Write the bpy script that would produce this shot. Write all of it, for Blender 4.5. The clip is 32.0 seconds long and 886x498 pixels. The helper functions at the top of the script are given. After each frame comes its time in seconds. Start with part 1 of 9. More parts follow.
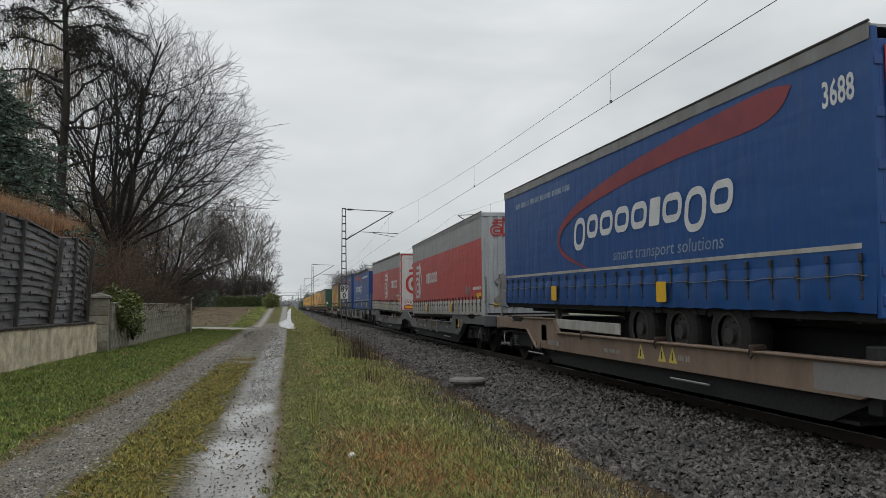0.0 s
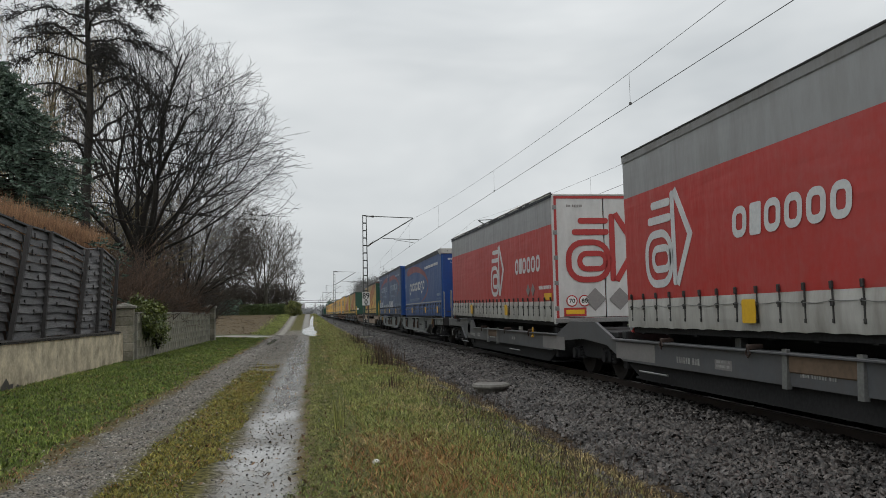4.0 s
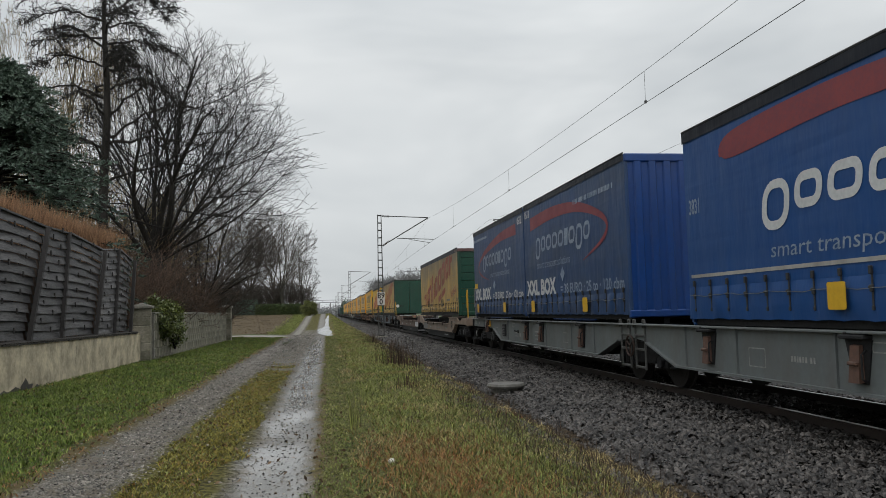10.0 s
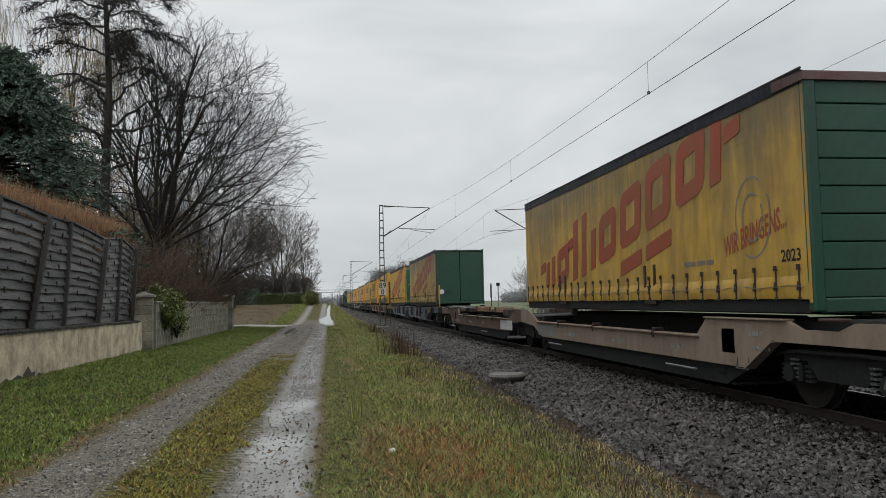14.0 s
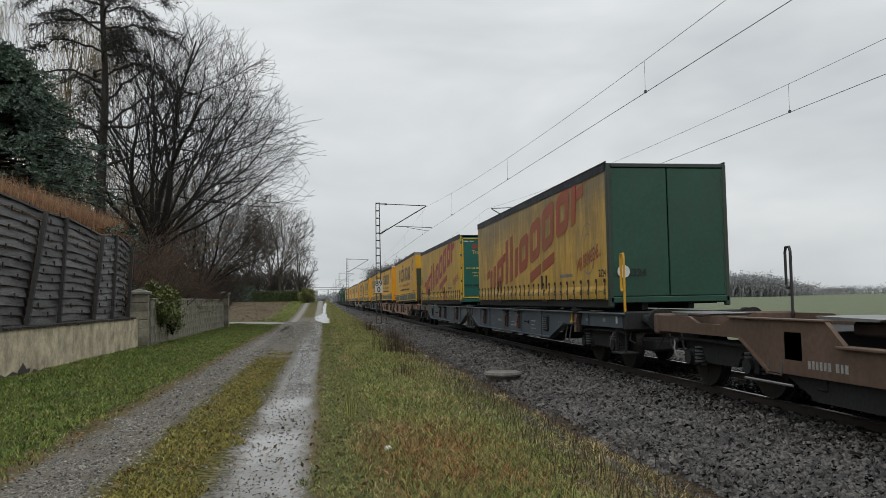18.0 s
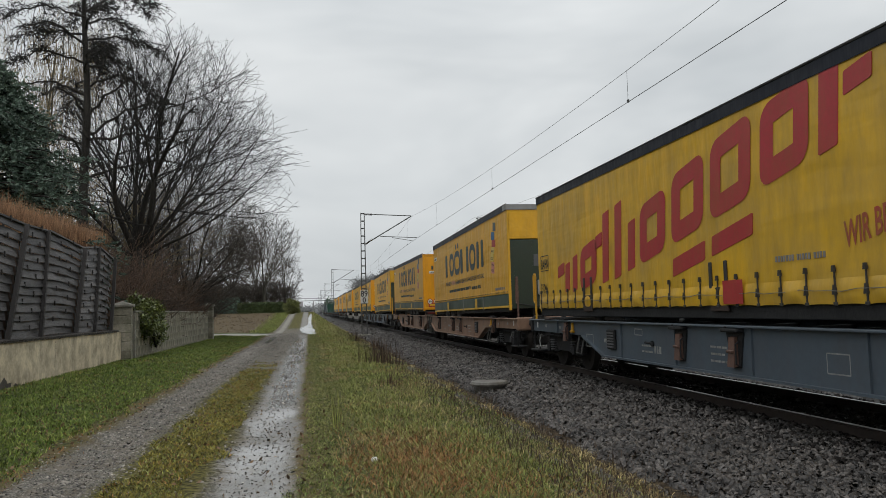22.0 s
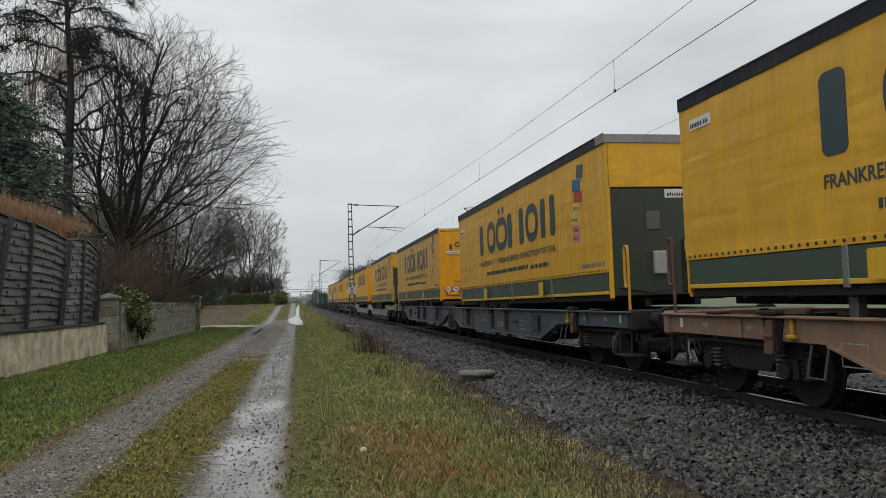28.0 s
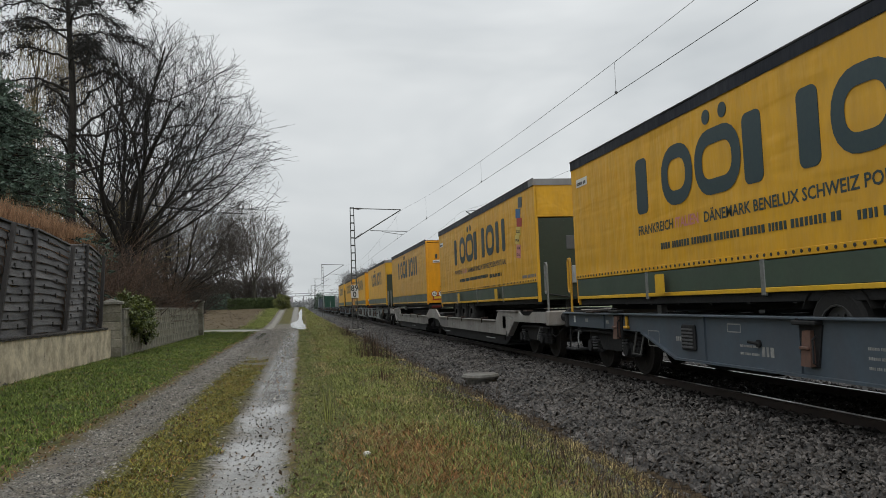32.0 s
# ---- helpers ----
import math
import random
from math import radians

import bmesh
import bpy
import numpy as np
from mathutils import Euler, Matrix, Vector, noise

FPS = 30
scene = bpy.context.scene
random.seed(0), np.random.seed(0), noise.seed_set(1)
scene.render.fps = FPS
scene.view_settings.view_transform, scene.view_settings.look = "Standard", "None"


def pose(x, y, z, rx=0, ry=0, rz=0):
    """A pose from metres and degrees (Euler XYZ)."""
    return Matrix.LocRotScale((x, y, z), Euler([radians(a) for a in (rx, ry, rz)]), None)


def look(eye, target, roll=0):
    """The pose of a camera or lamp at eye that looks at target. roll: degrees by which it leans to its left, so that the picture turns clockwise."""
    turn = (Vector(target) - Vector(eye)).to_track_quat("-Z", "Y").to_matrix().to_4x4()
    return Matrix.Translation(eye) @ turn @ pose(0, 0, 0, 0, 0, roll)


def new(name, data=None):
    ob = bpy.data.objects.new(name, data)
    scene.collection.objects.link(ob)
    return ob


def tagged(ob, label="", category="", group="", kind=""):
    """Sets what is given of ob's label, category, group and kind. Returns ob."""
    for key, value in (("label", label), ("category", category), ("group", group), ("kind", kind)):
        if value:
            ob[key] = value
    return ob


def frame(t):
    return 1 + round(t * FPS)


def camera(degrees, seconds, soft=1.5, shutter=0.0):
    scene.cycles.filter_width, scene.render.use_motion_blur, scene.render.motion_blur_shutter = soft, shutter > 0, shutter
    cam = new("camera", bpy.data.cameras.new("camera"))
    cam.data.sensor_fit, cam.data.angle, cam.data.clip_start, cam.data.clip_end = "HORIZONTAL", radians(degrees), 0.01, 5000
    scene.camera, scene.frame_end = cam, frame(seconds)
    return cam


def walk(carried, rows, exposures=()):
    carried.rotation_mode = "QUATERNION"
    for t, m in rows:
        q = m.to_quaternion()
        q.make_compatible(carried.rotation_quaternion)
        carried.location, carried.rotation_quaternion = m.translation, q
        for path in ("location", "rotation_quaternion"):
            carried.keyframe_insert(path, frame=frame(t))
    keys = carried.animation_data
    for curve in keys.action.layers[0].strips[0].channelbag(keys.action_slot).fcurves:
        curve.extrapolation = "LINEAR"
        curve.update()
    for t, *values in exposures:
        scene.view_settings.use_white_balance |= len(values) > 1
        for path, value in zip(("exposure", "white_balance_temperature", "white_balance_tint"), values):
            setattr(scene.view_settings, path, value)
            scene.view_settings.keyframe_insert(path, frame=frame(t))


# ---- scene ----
EYE = Vector((0.0, 0.0, 1.5))
cam = camera(58.40, 32.0, soft=0.65)


def aim(turn, tilt, lean):
    """The camera's pose: turned right of the track's line, tilted up, leaning to its right, in degrees."""
    return Matrix.Translation(EYE) @ pose(0, 0, 0, 0, 0, -turn) @ pose(0, 0, 0, 90 + tilt) @ pose(0, 0, 0, 0, 0, -lean)


PATH = [
    (0.0, 11.031, 4.033, 0.571), (0.5, 10.701, 4.063, 0.630), (1.0, 10.364, 4.178, 0.621),
    (1.5, 10.247, 4.163, 0.631), (2.0, 10.131, 4.173, 0.863), (2.5, 10.043, 4.161, 1.207),
    (3.0, 9.735, 4.258, 1.054), (3.5, 9.645, 4.392, 1.239), (5.5, 9.268, 4.511, 1.456),
    (6.0, 9.118, 4.569, 1.475), (6.5, 8.922, 4.625, 1.487), (7.0, 8.899, 4.615, 1.401),
    (7.5, 8.816, 4.667, 1.345), (8.0, 8.790, 4.620, 1.394), (8.5, 8.747, 4.624, 1.463),
    (9.0, 8.592, 4.640, 1.312), (9.5, 8.544, 4.599, 1.362), (10.0, 8.451, 4.448, 1.464),
    (10.5, 8.334, 4.409, 1.426), (11.0, 8.135, 4.482, 1.412), (11.5, 8.101, 4.381, 1.299),
    (12.0, 8.139, 3.953, 1.295), (12.5, 8.195, 3.895, 1.344), (13.0, 8.229, 3.818, 1.387),
    (13.5, 8.251, 3.732, 1.426), (14.0, 8.314, 3.756, 1.194), (14.5, 8.224, 3.695, 1.258),
    (16.5, 8.125, 4.082, 1.329), (17.0, 8.243, 4.127, 1.099), (17.5, 8.395, 4.004, 1.054),
    (18.0, 8.579, 3.606, 0.969), (18.5, 8.475, 3.400, 0.923), (19.0, 8.522, 3.306, 0.666),
    (19.5, 8.460, 3.411, 0.549), (20.0, 8.517, 3.229, 0.701), (20.5, 8.810, 3.169, 0.984),
    (21.0, 9.187, 3.356, 1.060), (21.5, 9.569, 3.811, 1.291), (22.0, 9.661, 4.293, 1.491),
    (22.5, 9.814, 4.249, 1.428), (23.0, 9.925, 3.720, 1.492), (23.5, 9.889, 3.431, 1.579),
    (24.0, 10.088, 3.577, 1.311), (24.5, 10.178, 3.802, 1.041), (25.0, 10.293, 3.819, 1.029),
    (25.5, 10.538, 3.814, 1.292), (27.5, 10.497, 3.587, 1.592), (28.0, 10.534, 3.569, 1.795),
    (28.5, 10.541, 3.719, 1.587), (29.0, 10.564, 3.894, 1.673), (29.5, 10.558, 3.988, 1.781),
    (30.0, 10.752, 3.987, 1.868), (30.5, 10.872, 3.909, 1.962), (31.0, 10.822, 3.795, 2.025),
    (31.5, 10.792, 3.844, 2.018), (32.0, 10.374, 3.797, 2.205),
]
walk(cam, [(t, aim(turn, tilt, lean)) for t, turn, tilt, lean in PATH])

# ---- light: an overcast winter day after rain ----
sky_world = bpy.data.worlds.new("overcast_sky")
scene.world = sky_world
sky_world.use_nodes = True


def sky():
    nt = sky_world.node_tree
    n, l = nt.nodes, nt.links
    n.clear()
    out = n.new("ShaderNodeOutputWorld")
    bg = n.new("ShaderNodeBackground")
    air = n.new("ShaderNodeTexSky")
    air.sky_type = "NISHITA"
    air.sun_disc = False
    air.sun_elevation, air.sun_rotation = radians(59), radians(191)
    air.dust_density = 4.0
    dim = n.new("ShaderNodeVectorMath")
    dim.operation = "SCALE"
    dim.inputs["Scale"].default_value = 0.09
    co = n.new("ShaderNodeTexCoord")
    squash = n.new("ShaderNodeMapping")
    squash.inputs["Scale"].default_value = (1.0, 1.0, 2.6)
    big = n.new("ShaderNodeTexNoise")
    big.inputs["Scale"].default_value, big.inputs["Detail"].default_value = 2.1, 4.0
    big.inputs["Roughness"].default_value, big.inputs["Distortion"].default_value = 0.55, 0.35
    ramp = n.new("ShaderNodeValToRGB")
    e = ramp.color_ramp.elements
    e[0].position, e[0].color = 0.33, (0.57, 0.605, 0.625, 1)
    e[1].position, e[1].color = 0.68, (0.82, 0.845, 0.85, 1)
    mix = n.new("ShaderNodeMix")
    mix.data_type = "RGBA"
    mix.inputs["Factor"].default_value = 0.93
    l.new(co.outputs["Generated"], squash.inputs["Vector"])
    l.new(squash.outputs["Vector"], big.inputs["Vector"])
    l.new(big.outputs["Fac"], ramp.inputs["Fac"])
    l.new(air.outputs["Color"], dim.inputs[0])
    l.new(dim.outputs["Vector"], mix.inputs["A"])
    l.new(ramp.outputs["Color"], mix.inputs["B"])
    l.new(mix.outputs["Result"], bg.inputs["Color"])
    # a cloud cover that brightens towards the zenith
    up = n.new("ShaderNodeSeparateXYZ")
    l.new(co.outputs["Generated"], up.inputs["Vector"])
    lift = n.new("ShaderNodeMapRange")
    lift.inputs["From Min"].default_value, lift.inputs["From Max"].default_value = 0.30, 1.0
    lift.inputs["To Min"].default_value, lift.inputs["To Max"].default_value = 1.0, 1.65
    l.new(up.outputs["Z"], lift.inputs["Value"])
    l.new(lift.outputs["Result"], bg.inputs["Strength"])
    l.new(bg.outputs["Background"], out.inputs["Surface"])


sky()
sun_data = bpy.data.lights.new("sun", "SUN")
sun_data.energy, sun_data.angle, sun_data.color = 0.5, radians(25), (1.0, 0.97, 0.93)
sun = new("sun", sun_data)
sun.matrix_world = look((0, 0, 0), (0.10, 0.50, -0.86))
scene.view_settings.exposure = 0.0

# ---- materials ----
def surface(name, a, b, rough=0.7, metal=0.0, grain=20.0, patch=1.5, bump=0.15, stretch=(1, 1, 1), dirt=None, dirt_amount=0.0,
            wet=0.0, detail=6.0, spec=0.5, random_tint=0.0, island=False, streaks=True):
    """A procedural surface: colours a and b mixed by fine grain and large patches, dirt in streaks, relief, uneven gloss."""
    m = bpy.data.materials.new(name)
    m.use_nodes = True
    nt = m.node_tree
    n, l = nt.nodes, nt.links
    p = n["Principled BSDF"]
    p.inputs["Metallic"].default_value = metal
    p.inputs["Specular IOR Level"].default_value = spec
    co = n.new("ShaderNodeTexCoord")
    mp = n.new("ShaderNodeMapping")
    mp.inputs["Scale"].default_value = stretch
    l.new(co.outputs["Object"], mp.inputs["Vector"])
    fine = n.new("ShaderNodeTexNoise")
    fine.inputs["Scale"].default_value, fine.inputs["Detail"].default_value = grain, detail
    l.new(mp.outputs["Vector"], fine.inputs["Vector"])
    big = n.new("ShaderNodeTexNoise")
    big.inputs["Scale"].default_value, big.inputs["Detail"].default_value = patch, 5.0
    l.new(mp.outputs["Vector"], big.inputs["Vector"])
    blend = n.new("ShaderNodeMath")
    blend.operation = "MULTIPLY_ADD"
    blend.inputs[1].default_value = 0.55
    l.new(fine.outputs["Fac"], blend.inputs[0])
    half = n.new("ShaderNodeMath")
    half.operation = "MULTIPLY"
    half.inputs[1].default_value = 0.45
    l.new(big.outputs["Fac"], half.inputs[0])
    l.new(half.outputs[0], blend.inputs[2])
    spread = n.new("ShaderNodeMapRange")
    spread.inputs["From Min"].default_value, spread.inputs["From Max"].default_value = 0.36, 0.64
    l.new(blend.outputs[0], spread.inputs["Value"])
    mix = n.new("ShaderNodeMix")
    mix.data_type = "RGBA"
    mix.inputs["A"].default_value, mix.inputs["B"].default_value = (*a, 1), (*b, 1)
    l.new(spread.outputs["Result"], mix.inputs["Factor"])
    colour = mix.outputs["Result"]
    if dirt:
        streak = n.new("ShaderNodeMapping")
        streak.inputs["Scale"].default_value = (1.0, 1.1, 0.30) if streaks else (1.0, 1.0, 1.0)
        l.new(co.outputs["Object"], streak.inputs["Vector"])
        run = n.new("ShaderNodeTexNoise")
        run.inputs["Scale"].default_value, run.inputs["Detail"].default_value, run.inputs["Roughness"].default_value = 2.6, 8.0, 0.65
        l.new(streak.outputs["Vector"], run.inputs["Vector"])
        cut = n.new("ShaderNodeMapRange")
        cut.inputs["From Min"].default_value, cut.inputs["From Max"].default_value = 0.40, 0.72
        cut.inputs["To Max"].default_value = dirt_amount
        l.new(run.outputs["Fac"], cut.inputs["Value"])
        soil = n.new("ShaderNodeMix")
        soil.data_type = "RGBA"
        soil.inputs["B"].default_value = (*dirt, 1)
        l.new(cut.outputs["Result"], soil.inputs["Factor"])
        l.new(colour, soil.inputs["A"])
        colour = soil.outputs["Result"]
    if random_tint:
        if island:
            rnd = n.new("ShaderNodeNewGeometry").outputs["Random Per Island"]
        else:
            rnd = n.new("ShaderNodeObjectInfo").outputs["Random"]
        val = n.new("ShaderNodeMapRange")
        val.inputs["To Min"].default_value, val.inputs["To Max"].default_value = 1 - random_tint, 1 + random_tint
        l.new(rnd, val.inputs["Value"])
        hsv = n.new("ShaderNodeHueSaturation")
        l.new(val.outputs["Result"], hsv.inputs["Value"])
        l.new(colour, hsv.inputs["Color"])
        colour = hsv.outputs["Color"]
    l.new(colour, p.inputs["Base Color"])
    gloss = n.new("ShaderNodeMapRange")
    gloss.inputs["To Min"].default_value = max(0.03, rough - 0.12 - wet)
    gloss.inputs["To Max"].default_value = min(1.0, rough + 0.12)
    l.new(big.outputs["Fac"], gloss.inputs["Value"])
    l.new(gloss.outputs["Result"], p.inputs["Roughness"])
    if bump:
        bp = n.new("ShaderNodeBump")
        bp.inputs["Strength"].default_value, bp.inputs["Distance"].default_value = bump, 0.02
        l.new(fine.outputs["Fac"], bp.inputs["Height"])
        l.new(bp.outputs["Normal"], p.inputs["Normal"])
    return m


def tarp(name, col, dirt=(0.10, 0.085, 0.065), amount=0.35, fade=0.12, crease_depth=0.40, smear=None, runs=False):
    """Coated curtain cloth: faint folds, dust washed down in streaks."""
    b = tuple(min(1, c * (1 - fade) + fade * 0.30) for c in col)
    m = surface(name, col, b, rough=0.48, grain=9.0, patch=0.7, bump=0.0, dirt=dirt, dirt_amount=amount, spec=0.4)
    n, l = m.node_tree.nodes, m.node_tree.links
    co = n.new("ShaderNodeTexCoord")
    mp = n.new("ShaderNodeMapping")
    mp.inputs["Scale"].default_value = (1.0, 1.6, 0.45)
    l.new(co.outputs["Object"], mp.inputs["Vector"])
    fold = n.new("ShaderNodeTexNoise")
    fold.inputs["Scale"].default_value, fold.inputs["Detail"].default_value = 2.4, 3.0
    l.new(mp.outputs["Vector"], fold.inputs["Vector"])
    flat = n.new("ShaderNodeMapping")
    flat.inputs["Scale"].default_value = (1.0, 0.30, 1.7)
    flat.inputs["Rotation"].default_value = (0.10, 0.0, 0.0)
    l.new(co.outputs["Object"], flat.inputs["Vector"])
    crease = n.new("ShaderNodeTexNoise")
    crease.inputs["Scale"].default_value, crease.inputs["Detail"].default_value, crease.inputs["Distortion"].default_value = 1.6, 2.0, 0.3
    l.new(flat.outputs["Vector"], crease.inputs["Vector"])
    both = n.new("ShaderNodeMath")
    both.operation = "ADD"
    l.new(fold.outputs["Fac"], both.inputs[0])
    l.new(crease.outputs["Fac"], both.inputs[1])
    bp = n.new("ShaderNodeBump")
    bp.inputs["Strength"].default_value, bp.inputs["Distance"].default_value = crease_depth, 0.05
    if smear:
        wide = n.new("ShaderNodeMapping")
        wide.inputs["Scale"].default_value = (1.0, 0.55, 0.9)
        l.new(co.outputs["Object"], wide.inputs["Vector"])
        cloud = n.new("ShaderNodeTexNoise")
        cloud.inputs["Scale"].default_value, cloud.inputs["Detail"].default_value, cloud.inputs["Roughness"].default_value = 0.9, 7.0, 0.6
        l.new(wide.outputs["Vector"], cloud.inputs["Vector"])
        cover = n.new("ShaderNodeMapRange")
        cover.inputs["From Min"].default_value, cover.inputs["From Max"].default_value = 0.42, 0.68
        cover.inputs["To Max"].default_value = smear[1]
        dirt_level = cloud.outputs["Fac"]
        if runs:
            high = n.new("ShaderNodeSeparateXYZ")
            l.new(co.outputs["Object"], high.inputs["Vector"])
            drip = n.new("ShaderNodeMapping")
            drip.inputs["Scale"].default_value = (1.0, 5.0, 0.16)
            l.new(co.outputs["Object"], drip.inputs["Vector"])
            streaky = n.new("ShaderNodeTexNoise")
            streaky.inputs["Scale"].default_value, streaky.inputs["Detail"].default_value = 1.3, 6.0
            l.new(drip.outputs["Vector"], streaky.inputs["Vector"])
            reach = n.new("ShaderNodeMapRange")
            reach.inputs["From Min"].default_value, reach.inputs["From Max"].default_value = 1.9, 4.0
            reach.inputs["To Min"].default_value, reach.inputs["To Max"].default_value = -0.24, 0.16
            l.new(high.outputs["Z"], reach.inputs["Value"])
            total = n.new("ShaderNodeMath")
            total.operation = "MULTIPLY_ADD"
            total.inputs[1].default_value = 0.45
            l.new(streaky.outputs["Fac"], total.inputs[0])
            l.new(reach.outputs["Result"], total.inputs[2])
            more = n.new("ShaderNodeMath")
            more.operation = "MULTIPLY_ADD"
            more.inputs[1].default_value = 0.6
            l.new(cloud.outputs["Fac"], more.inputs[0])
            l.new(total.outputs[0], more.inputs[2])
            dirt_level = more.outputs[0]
        l.new(dirt_level, cover.inputs["Value"])
        film = n.new("ShaderNodeMix")
        film.data_type = "RGBA"
        film.inputs["B"].default_value = (*smear[0], 1)
        base = n["Principled BSDF"].inputs["Base Color"]
        l.new(base.links[0].from_socket, film.inputs["A"])
        l.new(cover.outputs["Result"], film.inputs["Factor"])
        l.new(film.outputs["Result"], base)
    l.new(both.outputs[0], bp.inputs["Height"])
    l.new(bp.outputs["Normal"], n["Principled BSDF"].inputs["Normal"])
    return m


def paint(name, col, rough=0.45, metal=0.0, rust=0.0, wear=0.15):
    b = tuple(c * (1 - wear) for c in col)
    return surface(name, col, b, rough=rough, metal=metal, grain=14, patch=1.1, bump=0.06,
                   dirt=(0.085, 0.05, 0.033) if rust else (0.05, 0.045, 0.04), dirt_amount=rust or 0.25)


MAT = {}


def make_materials():
    M = MAT
    M["tarp_blue"] = tarp("blue_curtain", (0.003, 0.058, 0.215), amount=0.11, fade=0.03)
    M["tarp_blue_dull"] = tarp("dull_blue_curtain", (0.008, 0.049, 0.15), amount=0.22, fade=0.04, smear=((0.045, 0.06, 0.085), 0.6))
    M["tarp_red"] = tarp("red_curtain", (0.42, 0.035, 0.03), amount=0.12)
    M["tarp_grey"] = tarp("grey_curtain", (0.29, 0.295, 0.30), amount=0.3)
    M["tarp_yellow"] = tarp("yellow_curtain", (0.71, 0.375, 0.013), dirt=(0.22, 0.14, 0.05), amount=0.3, fade=0.06, crease_depth=0.75)
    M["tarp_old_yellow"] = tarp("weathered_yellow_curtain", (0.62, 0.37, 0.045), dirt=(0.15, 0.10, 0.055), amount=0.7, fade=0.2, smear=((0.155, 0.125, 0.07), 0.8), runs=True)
    M["tarp_deep_yellow"] = tarp("deep_yellow_curtain", (0.70, 0.405, 0.012), dirt=(0.20, 0.14, 0.04), amount=0.5, fade=0.05, crease_depth=0.55, smear=((0.24, 0.19, 0.10), 0.4))
    M["navy"] = tarp("navy_roof_hem", (0.007, 0.010, 0.018), amount=0.06, fade=0.02)
    M["navy"].node_tree.nodes["Principled BSDF"].inputs["Specular IOR Level"].default_value = 0.18
    M["roof_grey"] = tarp("grey_roof_cloth", (0.20, 0.20, 0.20), amount=0.5)
    M["roof_brown"] = tarp("red_brown_roof_cloth", (0.075, 0.022, 0.02), amount=0.5)
    M["skirt_white"] = tarp("white_curtain_skirt", (0.42, 0.415, 0.39), amount=0.55)
    M["board_green"] = paint("green_drop_board", (0.055, 0.085, 0.06), 0.5)
    M["green_door"] = paint("green_painted_steel", (0.012, 0.074, 0.045), 0.4, wear=0.3)
    M["teal_door"] = paint("teal_painted_doors", (0.01, 0.125, 0.10), 0.4)
    M["dark_green"] = paint("dark_green_bulkhead", (0.032, 0.05, 0.036), 0.45)
    M["orange_door"] = paint("orange_yellow_doors", (0.78, 0.34, 0.008), 0.4, wear=0.06)
    M["blue_steel"] = paint("blue_painted_steel", (0.006, 0.052, 0.225), 0.4)
    M["white_door"] = paint("white_painted_panels", (0.56, 0.56, 0.55), 0.4, wear=0.08)
    M["grey_steel"] = paint("light_grey_steel", (0.40, 0.42, 0.43), 0.45, wear=0.12)
    M["print_white"] = surface("white_print", (0.62, 0.63, 0.63), (0.5, 0.51, 0.52), 0.5, bump=0.0, patch=2.0)
    M["print_pale"] = surface("worn_pale_print", (0.33, 0.38, 0.45), (0.14, 0.2, 0.3), 0.5, bump=0.0, patch=3.0)
    M["print_red"] = surface("red_print", (0.40, 0.035, 0.03), (0.30, 0.03, 0.03), 0.5, bump=0.0)
    M["arc_red"] = surface("dull_red_print", (0.235, 0.030, 0.034), (0.17, 0.03, 0.045), 0.5, bump=0.0, patch=2.0)
    M["print_crimson"] = surface("crimson_print", (0.42, 0.022, 0.035), (0.34, 0.03, 0.03), 0.5, bump=0.0, dirt=(0.25, 0.12, 0.03), dirt_amount=0.35)
    M["print_crimson_old"] = surface("faded_crimson_print", (0.40, 0.045, 0.035), (0.30, 0.08, 0.03), 0.55, bump=0.0, dirt=(0.2, 0.12, 0.04), dirt_amount=0.7)
    M["stencil"] = surface("worn_white_stencil", (0.36, 0.36, 0.34), (0.20, 0.20, 0.19), 0.6, bump=0.0, patch=4.0)
    M["print_navy"] = surface("navy_print", (0.022, 0.045, 0.055), (0.03, 0.055, 0.06), 0.5, bump=0.0)
    M["print_grey"] = surface("grey_print", (0.23, 0.22, 0.21), (0.19, 0.18, 0.18), 0.6, bump=0.0)
    M["print_yellow"] = surface("yellow_print", (0.70, 0.42, 0.02), (0.6, 0.35, 0.02), 0.5, bump=0.0)
    M["print_blue"] = surface("blue_print", (0.02, 0.13, 0.33), (0.03, 0.11, 0.25), 0.5, bump=0.0)
    M["print_pink"] = surface("pink_print", (0.62, 0.24, 0.22), (0.5, 0.2, 0.2), 0.5, bump=0.0)
    M["print_cream"] = surface("cream_print", (0.62, 0.50, 0.12), (0.55, 0.42, 0.1), 0.5, bump=0.0)
    M["print_slate"] = surface("slate_print", (0.06, 0.09, 0.10), (0.05, 0.07, 0.09), 0.5, bump=0.0)
    M["pocket_brown"] = paint("brown_wagon_paint", (0.235, 0.170, 0.128), 0.6, rust=0.5)
    M["pocket_tan"] = paint("weathered_tan_wagon_paint", (0.31, 0.235, 0.18), 0.6, rust=0.5)
    M["pocket_rust"] = paint("rusted_brown_wagon_paint", (0.145, 0.092, 0.064), 0.65, rust=0.7, wear=0.4)
    M["rust_orange"] = paint("faded_rust_orange_paint", (0.30, 0.185, 0.125), 0.6, rust=0.55)
    M["slate"] = paint("slate_blue_wagon_paint", (0.075, 0.10, 0.125), 0.5, rust=0.2)
    M["wagon_grey"] = paint("mid_grey_wagon_paint", (0.150, 0.170, 0.172), 0.5, rust=0.35)
    M["anthracite"] = paint("anthracite_wagon_paint", (0.098, 0.103, 0.110), 0.5, rust=0.2)
    M["pale_grey"] = paint("pale_grey_wagon_paint", (0.33, 0.32, 0.30), 0.55, rust=0.45)
